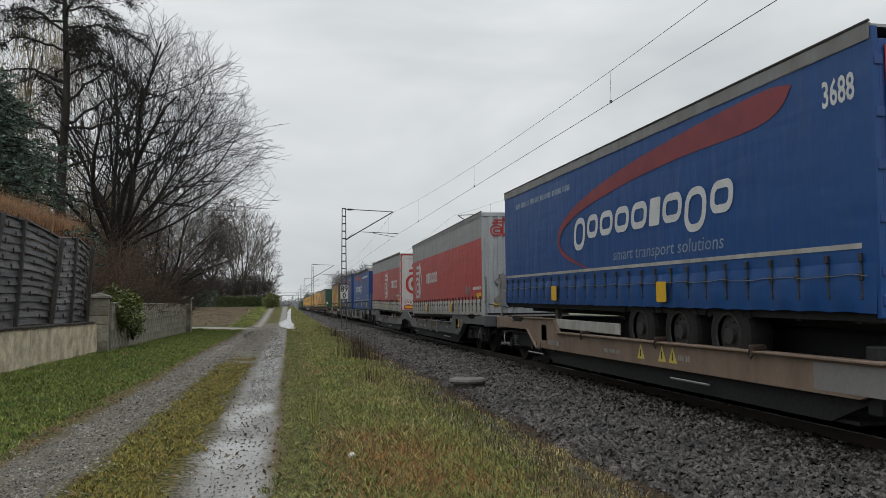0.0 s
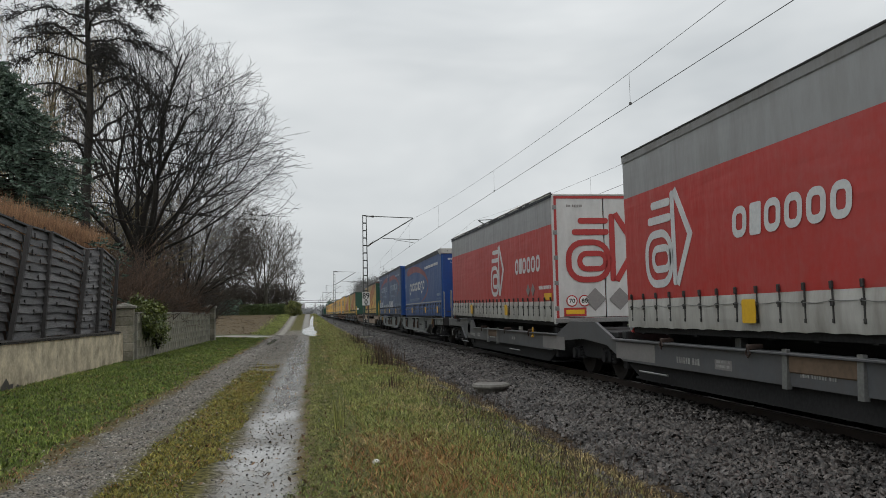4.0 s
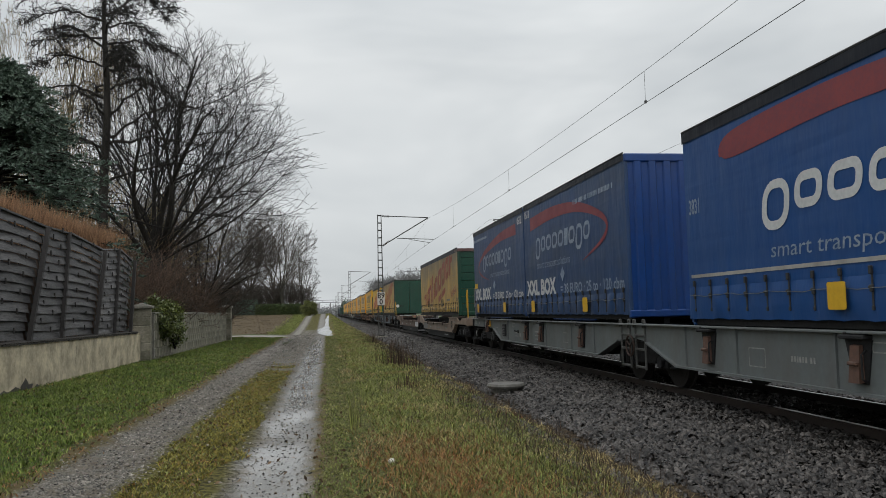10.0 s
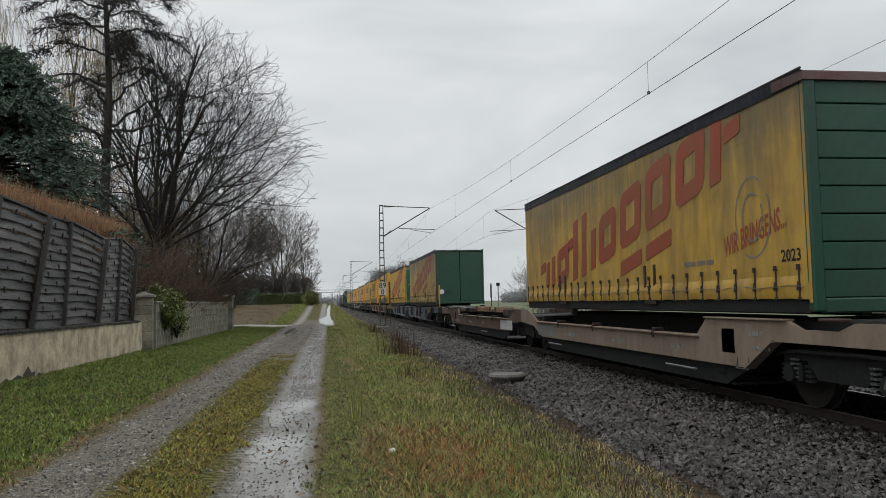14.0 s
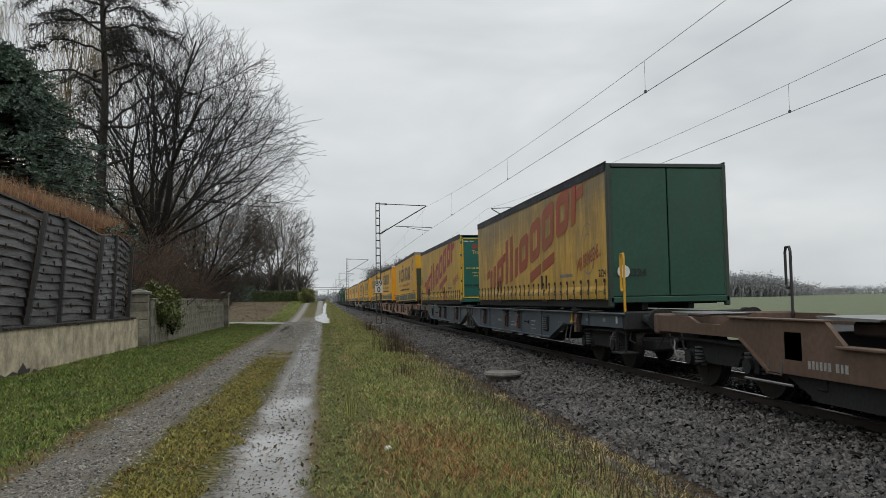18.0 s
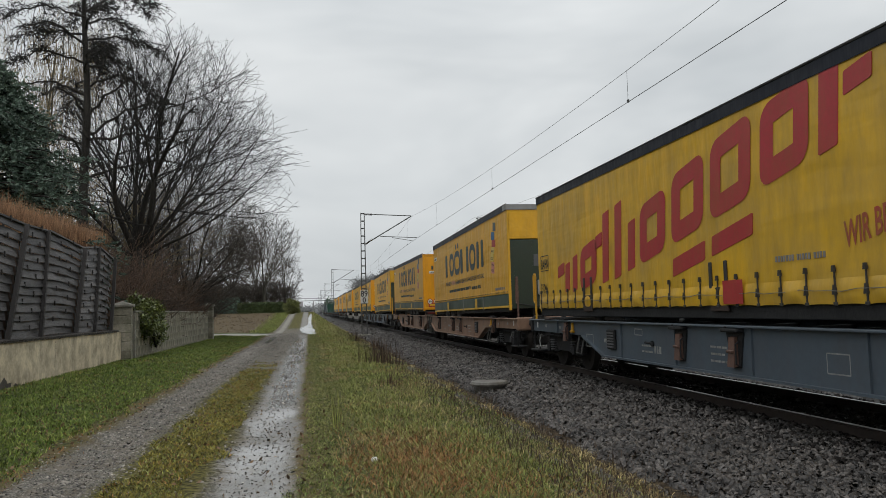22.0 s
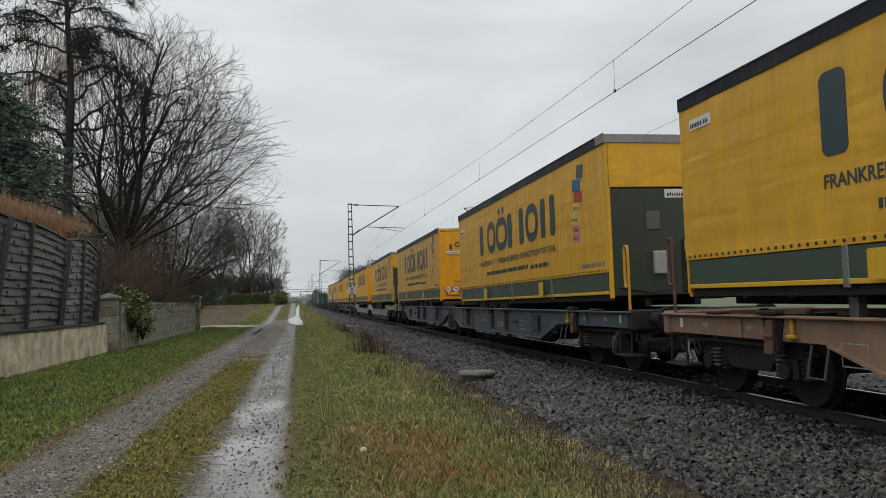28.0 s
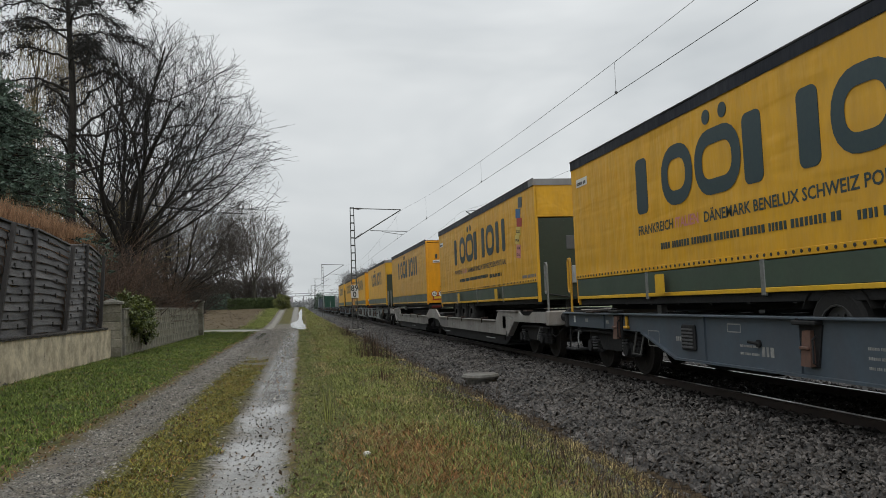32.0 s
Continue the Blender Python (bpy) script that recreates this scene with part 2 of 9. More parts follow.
    M["grime"] = surface("greasy_black_steel", (0.015, 0.0155, 0.0168), (0.028, 0.0278, 0.0285), 0.7, grain=18, bump=0.25, spec=0.25)
    M["rust_steel"] = surface("rusty_steel", (0.045, 0.024, 0.016), (0.022, 0.014, 0.011), 0.75, grain=25, bump=0.2)
    M["wheel_steel"] = surface("brown_dusted_wheel_steel", (0.020, 0.018, 0.017), (0.032, 0.028, 0.025), 0.8, grain=30, spec=0.2)
    M["rubber"] = surface("black_tyre_rubber", (0.012, 0.012, 0.012), (0.022, 0.021, 0.02), 0.8, grain=40, spec=0.3)
    M["strap"] = surface("black_strap_and_buckle", (0.022, 0.022, 0.024), (0.04, 0.038, 0.036), 0.5, grain=30)
    M["galv"] = surface("galvanised_steel", (0.27, 0.275, 0.27), (0.19, 0.195, 0.19), 0.5, metal=0.6, grain=25, bump=0.05)
    M["mast"] = surface("weathered_mast_steel", (0.10, 0.105, 0.10), (0.065, 0.062, 0.058), 0.65, metal=0.3, grain=20)
    M["wire"] = surface("copper_wire", (0.10, 0.10, 0.098), (0.07, 0.07, 0.068), 0.5, metal=0.3, bump=0.0)
    M["insulator"] = surface("brown_insulator", (0.035, 0.022, 0.016), (0.05, 0.03, 0.02), 0.3, bump=0.0)
    M["rail_head"] = surface("polished_rail", (0.30, 0.29, 0.28), (0.2, 0.19, 0.18), 0.3, metal=0.9, grain=40, bump=0.02)
    M["rail"] = surface("rusty_rail", (0.030, 0.019, 0.014), (0.018, 0.013, 0.011), 0.6, grain=30, bump=0.1)
    M["sleeper"] = surface("concrete_sleeper", (0.085, 0.08, 0.075), (0.045, 0.042, 0.04), 0.75, grain=30, wet=0.2)
    # near-black bed: the shade between the stones is put into its colour
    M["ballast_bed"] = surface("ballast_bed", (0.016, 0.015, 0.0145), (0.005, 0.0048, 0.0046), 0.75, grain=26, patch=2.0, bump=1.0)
    M["stones"] = surface("wet_ballast_stone", (0.098, 0.088, 0.080), (0.010, 0.009, 0.0086), 0.6, grain=45, bump=0.0, random_tint=0.95, island=True, wet=0.15)
    M["concrete"] = surface("weathered_concrete", (0.36, 0.345, 0.30), (0.20, 0.19, 0.16), 0.8, grain=18, bump=0.25, dirt=(0.07, 0.068, 0.05), dirt_amount=0.7, wet=0.1, streaks=False)
    M["render"] = surface("stained_cream_render", (0.74, 0.65, 0.47), (0.54, 0.46, 0.32), 0.85, grain=14, patch=1.3, bump=0.25, dirt=(0.20, 0.165, 0.115), dirt_amount=0.8, streaks=False)
    M["block"] = surface("grey_wall_block", (0.35, 0.32, 0.26), (0.20, 0.185, 0.145), 0.85, grain=16, bump=0.35, random_tint=0.2, dirt=(0.09, 0.095, 0.05), dirt_amount=0.8, streaks=False)
    M["tile"] = surface("dark_coping_tile", (0.065, 0.055, 0.048), (0.035, 0.033, 0.03), 0.6, grain=20, random_tint=0.25)
    M["fence_wood"] = surface("blackened_fence_wood", (0.098, 0.093, 0.092), (0.014, 0.0135, 0.014), 0.55, grain=13, bump=0.5, stretch=(3, 0.35, 3), random_tint=0.5)
    M["fence_post"] = surface("black_fence_post", (0.018, 0.016, 0.016), (0.03, 0.026, 0.024), 0.7, grain=16, bump=0.3, stretch=(3, 3, 0.4))
    M["bark"] = surface("dark_wet_bark", (0.040, 0.034, 0.027), (0.018, 0.016, 0.014), 0.85, grain=12, bump=0.5, stretch=(3, 3, 0.7))
    M["bark_grey"] = surface("grey_green_bark", (0.085, 0.078, 0.058), (0.04, 0.038, 0.03), 0.85, grain=10, bump=0.5, stretch=(3, 3, 0.7))
    M["twig"] = surface("dark_twigs", (0.024, 0.021, 0.019), (0.013, 0.012, 0.011), 0.85, grain=6, bump=0.0)
    M["twig_brown"] = surface("grey_brown_twigs", (0.10, 0.078, 0.062), (0.055, 0.045, 0.038), 0.85, grain=4, bump=0.0, random_tint=0.3, island=True)
    M["twig_red"] = surface("red_brown_twigs", (0.17, 0.105, 0.07), (0.095, 0.064, 0.047), 0.85, grain=4, bump=0.0, random_tint=0.3, island=True)
    M["twig_grey"] = surface("dark_grey_brown_twigs", (0.10, 0.083, 0.07), (0.05, 0.043, 0.038), 0.85, grain=4, bump=0.0, random_tint=0.3, island=True)
    M["twig_yellow"] = surface("yellowish_willow_twigs", (0.25, 0.19, 0.085), (0.15, 0.115, 0.06), 0.8, grain=4, bump=0.0, random_tint=0.25, island=True)
    # far twigs and woods: distance haze is put into these pale greys
    M["twig_far"] = surface("hazed_grey_far_twigs", (0.19, 0.187, 0.188), (0.14, 0.138, 0.138), 0.9, grain=1, bump=0.0, random_tint=0.2, island=True)
    M["wood_far"] = surface("hazed_grey_far_wood", (0.30, 0.305, 0.31), (0.25, 0.255, 0.262), 0.9, grain=0.1, patch=0.02, bump=0.0, random_tint=0.15, island=True)
    M["needle"] = surface("dark_conifer_sprays", (0.042, 0.074, 0.055), (0.120, 0.166, 0.122), 0.6, grain=3, patch=0.6, bump=0.0, random_tint=0.5, island=True)
    M["russet"] = surface("russet_dry_stalks", (0.40, 0.24, 0.13), (0.23, 0.125, 0.068), 0.8, grain=3, bump=0.0, random_tint=0.4, island=True)
    M["hedge"] = surface("clipped_hedge_leaves", (0.075, 0.105, 0.030), (0.040, 0.062, 0.020), 0.6, grain=3, bump=0.0, random_tint=0.45, island=True)
    M["hedge_olive"] = surface("olive_bush_leaves", (0.16, 0.17, 0.045), (0.08, 0.095, 0.028), 0.6, grain=3, bump=0.0, random_tint=0.45, island=True)
    M["ivy"] = surface("glossy_ivy_leaves", (0.155, 0.18, 0.042), (0.05, 0.072, 0.02), 0.4, grain=5, bump=0.0, random_tint=0.55, island=True)
    M["water"] = surface("puddle_water", (0.10, 0.095, 0.085), (0.13, 0.12, 0.11), 0.08, grain=3, bump=0.005, spec=1.0)
    M["far_wall"] = surface("far_pale_building", (0.30, 0.30, 0.30), (0.24, 0.24, 0.25), 0.8, grain=1, bump=0.0)
    M["far_roof"] = surface("far_grey_roof", (0.20, 0.19, 0.19), (0.16, 0.15, 0.15), 0.8, grain=1, bump=0.0)
    M["glass"] = surface("dark_window_glass", (0.03, 0.035, 0.04), (0.04, 0.045, 0.05), 0.1, grain=1, bump=0.0)
    M["lamp_red"] = surface("red_lamp_lens", (0.35, 0.01, 0.01), (0.3, 0.01, 0.01), 0.25, bump=0.0)
    M["tail_lens"] = surface("dull_red_lens", (0.10, 0.008, 0.008), (0.06, 0.006, 0.006), 0.35, bump=0.0)
    M["rust_pink"] = surface("rusty_pinkish_flap", (0.17, 0.085, 0.058), (0.085, 0.05, 0.04), 0.7, grain=14, bump=0.15, dirt=(0.03, 0.025, 0.02), dirt_amount=0.5)
    M["spreader_cream"] = paint("cream_spreader_paint", (0.36, 0.27, 0.15), 0.6, rust=0.5)
    # this dark brown holds both track oil and the shade under the train
    M["oily_shaded_stones"] = surface("oily_shaded_brown_stone", (0.030, 0.026, 0.024), (0.010, 0.009, 0.0085), 0.9, grain=30, bump=0.0, random_tint=0.8, island=True, spec=0.15)
    M["rim"] = surface("dull_steel_rim", (0.05, 0.05, 0.05), (0.028, 0.027, 0.026), 0.6, metal=0.2, grain=25, bump=0.05)
    M["crate_brown"] = surface("brown_plywood", (0.15, 0.10, 0.065), (0.10, 0.07, 0.045), 0.7, grain=12, bump=0.1)
    M["hand_yellow"] = paint("yellow_handrail_paint", (0.62, 0.33, 0.02), 0.45)
    M["sign_white"] = surface("white_sign_enamel", (0.72, 0.72, 0.70), (0.6, 0.6, 0.58), 0.35, bump=0.0)
    M["black"] = surface("black_print", (0.012, 0.012, 0.012), (0.02, 0.02, 0.02), 0.5, bump=0.0)


make_materials()

# ---- geometry helpers ----
class Geo:
    """Collects vertices and faces for one mesh."""

    def __init__(self):
        self.v, self.f = [], []

    def add(self, verts, faces):
        o = len(self.v)
        self.v += [tuple(p) for p in verts]
        self.f += [tuple(i + o for i in f) for f in faces]
        return self

    def box(self, x0, x1, y0, y1, z0, z1, b=0.0):
        """A box, its edges chamfered by b."""
        if b <= 0:
            v = [(x, y, z) for x in (x0, x1) for y in (y0, y1) for z in (z0, z1)]
            return self.add(v, [(0, 1, 3, 2), (4, 6, 7, 5), (0, 4, 5, 1), (2, 3, 7, 6), (0, 2, 6, 4), (1, 5, 7, 3)])
        b = min(b, (x1 - x0) / 2.1, (y1 - y0) / 2.1, (z1 - z0) / 2.1)
        lo, hi, v = (x0, y0, z0), (x1, y1, z1), []
        idx = {}
        for cx in (0, 1):
            for cy in (0, 1):
                for cz in (0, 1):
                    c = (cx, cy, cz)
                    for ax in range(3):
                        q = []
                        for k in range(3):
                            e = hi[k] if c[k] else lo[k]
                            q.append(e if k == ax else e + (-b if c[k] else b))
                        idx[c, ax] = len(v)
                        v.append(tuple(q))
        f = []
        for ax in range(3):
            o1, o2 = [k for k in range(3) if k != ax]
            for s in (0, 1):
                ring = []
                for p, q in ((0, 0), (1, 0), (1, 1), (0, 1)):
                    c = [0, 0, 0]
                    c[ax], c[o1], c[o2] = s, p, q
                    ring.append(idx[tuple(c), ax])
                f.append(tuple(ring))
            for p in (0, 1):
                for q in (0, 1):
                    c0, c1 = [0, 0, 0], [0, 0, 0]
                    c0[ax], c1[ax] = 0, 1
                    c0[o1] = c1[o1] = p
                    c0[o2] = c1[o2] = q
                    c0, c1 = tuple(c0), tuple(c1)
                    f.append((idx[c0, o1], idx[c1, o1], idx[c1, o2], idx[c0, o2]))
        for cx in (0, 1):
            for cy in (0, 1):
                for cz in (0, 1):
                    f.append(tuple(idx[(cx, cy, cz), a] for a in range(3)))
        return self.add(v, f)

    def rod(self, p, q, r, r2=None, n=8, caps=True):
        p, q = Vector(p), Vector(q)
        r2 = r if r2 is None else r2
        d = (q - p).normalized()
        u = d.orthogonal().normalized()
        w = d.cross(u)
        ring = [u * math.cos(2 * math.pi * i / n) + w * math.sin(2 * math.pi * i / n) for i in range(n)]
        v = [p + e * r for e in ring] + [q + e * r2 for e in ring]
        f = [(i, (i + 1) % n, n + (i + 1) % n, n + i) for i in range(n)]
        if caps:
            f += [tuple(reversed(range(n))), tuple(range(n, 2 * n))]
        return self.add(v, f)

    def pipe(self, pts, r, n=6):
        """One bent tube through the points."""
        pts = [Vector(p) for p in pts]
        v, u = [], None
        for i, p in enumerate(pts):
            d = (pts[min(i + 1, len(pts) - 1)] - pts[max(i - 1, 0)])
            d = d.normalized() if d.length > 1e-6 else Vector((0, 0, 1))
            u = d.orthogonal().normalized() if u is None else u - d * u.dot(d)
            u = u.normalized() if u.length > 1e-4 else d.orthogonal().normalized()
            w = d.cross(u)
            v += [p + (u * math.cos(2 * math.pi * k / n) + w * math.sin(2 * math.pi * k / n)) * r for k in range(n)]
        f = [(i * n + k, i * n + (k + 1) % n, (i + 1) * n + (k + 1) % n, (i + 1) * n + k) for i in range(len(pts) - 1) for k in range(n)]
        f += [tuple(reversed(range(n))), tuple(range((len(pts) - 1) * n, len(pts) * n))]
        return self.add(v, f)

    def prism(self, poly, x0, x1):
        """A profile of (y, z) points, extruded from x0 to x1."""
        k = len(poly)
        v = [(x0, y, z) for y, z in poly] + [(x1, y, z) for y, z in poly]
        f = [(i, (i + 1) % k, k + (i + 1) % k, k + i) for i in range(k)] + [tuple(reversed(range(k))), tuple(range(k, 2 * k))]
        return self.add(v, f)

    def strip(self, left, right):
        """A ribbon between two lines of points."""
        k = len(left)
        return self.add(list(left) + list(right), [(i, i + 1, k + i + 1, k + i) for i in range(k - 1)])

    def mesh(self, name, smooth=False):
        me = bpy.data.meshes.new(name)
        me.from_pydata(self.v, [], self.f)
        bm = bmesh.new()
        bm.from_mesh(me)
        bmesh.ops.recalc_face_normals(bm, faces=bm.faces)
        bm.to_mesh(me)
        bm.free()
        if smooth:
            me.shade_smooth()
        return me


def part(name, geo, material, parent=None, label="", smooth=False):
    """One mesh object under a thing or a part."""
    me = geo.mesh(name, smooth) if isinstance(geo, Geo) else geo
    if not me.materials:
        me.materials.append(MAT[material])
    ob = new(name, me)
    ob.parent = parent
    if label:
        ob["label"] = label
    return ob


def bulk(name, verts, faces, material, smooth=False):
    """A large mesh straight from arrays."""
    me = bpy.data.meshes.new(name)
    me.from_pydata(verts, [], faces)
    me.materials.append(MAT[material] if isinstance(material, str) else material)
    if smooth:
        me.shade_smooth()
    return new(name, me)


def thing(name, m, label, category, group=""):
    ob = new(name)
    ob.empty_display_size = 0.3
    ob.matrix_world = m
    return tagged(ob, label, category, group)


# ---- the plan: x across, y along the track, z up ----
TRACK, TRACK2, RAIL = 6.95, 11.30, 0.04
HALF = 1.275


def rise(y):
    u = min(1.0, max(0.0, (y - 58) / 72))
    return 1.50 * u * u * (3 - 2 * u)


def ground_z(x, y):
    """Height of the ground sheet."""
    z = 0.0
    for c, w in ((-2.2, 0.42), (-0.52, 0.42)):
        z -= 0.035 * max(0.0, 1 - ((x - c) / w) ** 2)
    if x < -3.2:
        z += min(0.10, (-3.2 - x) * 0.05)
    if x > 1.6:
        k = min(1.0, (x - 1.6) / 1.5)
        z -= 0.16 * k * k * (3 - 2 * k)
    if x > 14.2:
        z -= min(0.7, (x - 14.2) * 0.25)
    side = 1.0 if x < 0.6 else max(0.0, 1 - (x - 0.6) / 2.2)
    z += side * rise(y)
    z += 0.018 * noise.noise(Vector((x * 1.3, y * 0.7, 2.0))) if abs(x) < 40 and y < 200 else 0.0
    return z


def ground_material():
    m = bpy.data.materials.new("verge_and_lane")
    m.use_nodes = True
    nt = m.node_tree
    n, l = nt.nodes, nt.links
    p = n["Principled BSDF"]
    co = n.new("ShaderNodeTexCoord")
    sep = n.new("ShaderNodeSeparateXYZ")
    l.new(co.outputs["Object"], sep.inputs["Vector"])

    def tex(scale, detail=6.0, rough=0.6):
        t = n.new("ShaderNodeTexNoise")
        t.inputs["Scale"].default_value, t.inputs["Detail"].default_value, t.inputs["Roughness"].default_value = scale, detail, rough
        l.new(co.outputs["Object"], t.inputs["Vector"])
        return t.outputs["Fac"]

    def calc(op, a, b=None, c=None):
        k = n.new("ShaderNodeMath")
        k.operation = op
        for i, s in enumerate((a, b, c)):
            if s is None:
                continue
            if isinstance(s, (int, float)):
                k.inputs[i].default_value = s
            else:
                l.new(s, k.inputs[i])
        return k.outputs[0]

    def step(v, lo, hi, a=0.0, b=1.0):
        k = n.new("ShaderNodeMapRange")
        k.interpolation_type = "SMOOTHSTEP"
        k.inputs["From Min"].default_value, k.inputs["From Max"].default_value = lo, hi
        k.inputs["To Min"].default_value, k.inputs["To Max"].default_value = a, b
        l.new(v, k.inputs["Value"])
        return k.outputs["Result"]

    def mixc(fac, a, b):
        k = n.new("ShaderNodeMix")
        k.data_type = "RGBA"
        for key, s in (("A", a), ("B", b)):
            if isinstance(s, tuple):
                k.inputs[key].default_value = (*s, 1)
            else:
                l.new(s, k.inputs[key])
        if isinstance(fac, (int, float)):
            k.inputs["Factor"].default_value = fac
        else:
            l.new(fac, k.inputs["Factor"])
        return k.outputs["Result"]

    x, y = sep.outputs["X"], sep.outputs["Y"]
    wob, mid, fine, grit = tex(0.8), tex(3.0), tex(14.0), tex(60.0, 3.0)
    # the lane's two wheel tracks, with ragged edges
    xw = calc("ADD", x, calc("MULTIPLY", calc("SUBTRACT", wob, 0.5), 0.35))
    xw = calc("ADD", xw, calc("MULTIPLY", calc("SUBTRACT", fine, 0.5), 0.35))
    left = calc("MULTIPLY", step(xw, -2.78, -2.55), step(xw, -1.78, -2.0))
    right = calc("MULTIPLY", step(xw, -1.02, -0.80), step(xw, -0.08, -0.22))
    wide = calc("MULTIPLY", calc("MULTIPLY", step(xw, -2.9, -2.6), step(xw, -0.05, -0.25)), step(calc("ADD", y, calc("MULTIPLY", mid, 6.0)), 22.0, 28.0))
    lane = calc("MINIMUM", calc("ADD", calc("ADD", left, right), wide), 1.0)
    # beyond the cross track the middle of the lane is green again
    turf = calc("MULTIPLY", calc("MULTIPLY", step(xw, -1.95, -1.75), step(xw, -0.75, -0.95)), step(calc("ADD", y, calc("MULTIPLY", mid, 5.0)), 70.0, 74.0))
    lane = calc("MULTIPLY", lane, calc("SUBTRACT", 1.0, turf))
    lane = calc("MULTIPLY", lane, step(y, 190.0, 170.0))
    side = calc("MULTIPLY", calc("MULTIPLY", step(y, 53.0, 54.5), step(y, 59.5, 58.0)), step(xw, -2.0, -3.0))
    lane = calc("MAXIMUM", lane, side)
    # grass: green lawn, mossy middle, straw on the verge
    lawn = mixc(step(fine, 0.40, 0.60), (0.022, 0.030, 0.009), (0.088, 0.106, 0.031))
    moss = mixc(step(fine, 0.40, 0.60), (0.036, 0.034, 0.013), (0.14, 0.125, 0.036))
    straw = mixc(step(fine, 0.40, 0.60), (0.040, 0.040, 0.016), (0.155, 0.136, 0.056))
    grass = mixc(step(x, -3.0, -2.5), lawn, moss)
    grass = mixc(step(x, -0.6, 0.8), grass, straw)
    edge = mixc(step(fine, 0.40, 0.60), (0.024, 0.018, 0.011), (0.085, 0.062, 0.038))
    grass = mixc(step(calc("ADD", xw, calc("MULTIPLY", mid, 0.8)), 2.45, 2.85), grass, edge)
    # field beyond the tracks: haze is put into this pale grey-green
    far_green = mixc(step(wob, 0.4, 0.6), (0.115, 0.138, 0.082), (0.145, 0.165, 0.10))
    grass = mixc(step(x, 13.0, 16.0), grass, far_green)
    soil = mixc(step(mid, 0.35, 0.65), (0.070, 0.052, 0.030), (0.125, 0.095, 0.056))
    field = calc("MULTIPLY", calc("MULTIPLY", step(y, 60.0, 62.0), step(xw, -3.9, -4.6)), step(y, 160.0, 130.0))
    grass = mixc(field, grass, soil)
    gravel = mixc(step(grit, 0.42, 0.60), (0.048, 0.045, 0.038), (0.245, 0.232, 0.200))
    gravel = mixc(step(mid, 0.44, 0.62, 0.0, 0.8), gravel, (0.13, 0.102, 0.068))
    rim = calc("MULTIPLY", calc("MULTIPLY", step(xw, -3.15, -2.85), step(xw, 0.20, -0.05)), step(mid, 0.40, 0.55, 0.25, 0.9))
    rim = calc("MULTIPLY", rim, calc("MAXIMUM", step(xw, -2.45, -2.75), step(xw, -0.3, -0.1)))
    grass = mixc(rim, grass, (0.12, 0.09, 0.045))
    pale = calc("MULTIPLY", calc("MULTIPLY", step(xw, -0.95, -0.66), step(xw, -0.10, -0.34)), 0.6)
    gravel = mixc(calc("MULTIPLY", side, step(fine, 0.35, 0.60, 0.45, 0.9)), gravel, (0.36, 0.35, 0.32))
    worn = calc("MULTIPLY", calc("MULTIPLY", step(xw, -2.62, -2.4), step(xw, -1.95, -2.15)), step(y, 16.0, 30.0, 0.0, 0.75))
    gravel = mixc(calc("MULTIPLY", worn, step(fine, 0.30, 0.62, 0.5, 1.0)), gravel, (0.30, 0.29, 0.26))
    gravel = mixc(calc("MULTIPLY", pale, step(fine, 0.30, 0.62, 0.45, 1.0)), gravel, (0.25, 0.245, 0.225))
    l.new(mixc(lane, grass, gravel), p.inputs["Base Color"])
    # wet sheen in the wheel tracks
    soak = calc("ADD", calc("MULTIPLY", mid, 0.6), calc("MULTIPLY", fine, 0.4))
    run = calc("MULTIPLY", step(xw, -0.92, -0.66), step(xw, -0.14, -0.34))
    run = calc("MULTIPLY", run, step(calc("ADD", soak, calc("MULTIPLY", grit, 0.25)), 0.35, 0.50))
    damp = calc("MULTIPLY", calc("MULTIPLY", step(calc("ADD", soak, calc("MULTIPLY", wob, 0.5)), 0.70, 0.84), lane), 0.55)
    wet = calc("MULTIPLY", calc("MINIMUM", calc("MAXIMUM", run, damp), 1.0), step(y, 58.0, 40.0, 0.12, 1.0))
    l.new(calc("MULTIPLY", wet, step(grit, 0.28, 0.40)), p.inputs["Coat Weight"])
    p.inputs["Coat Roughness"].default_value, p.inputs["Coat IOR"].default_value = 0.06, 1.6
    rough = calc("SUBTRACT", 0.85, calc("MULTIPLY", wet, 0.45))
    l.new(rough, p.inputs["Roughness"])
    l.new(calc("ADD", 0.12, calc("MULTIPLY", wet, 0.8)), p.inputs["Specular IOR Level"])
    bp = n.new("ShaderNodeBump")
    bp.inputs["Distance"].default_value = 0.025
    l.new(calc("SUBTRACT", 0.9, calc("MULTIPLY", wet, 0.72)), bp.inputs["Strength"])
    l.new(calc("ADD", calc("MULTIPLY", grit, 0.6), fine), bp.inputs["Height"])
    l.new(bp.outputs["Normal"], p.inputs["Normal"])
    return m


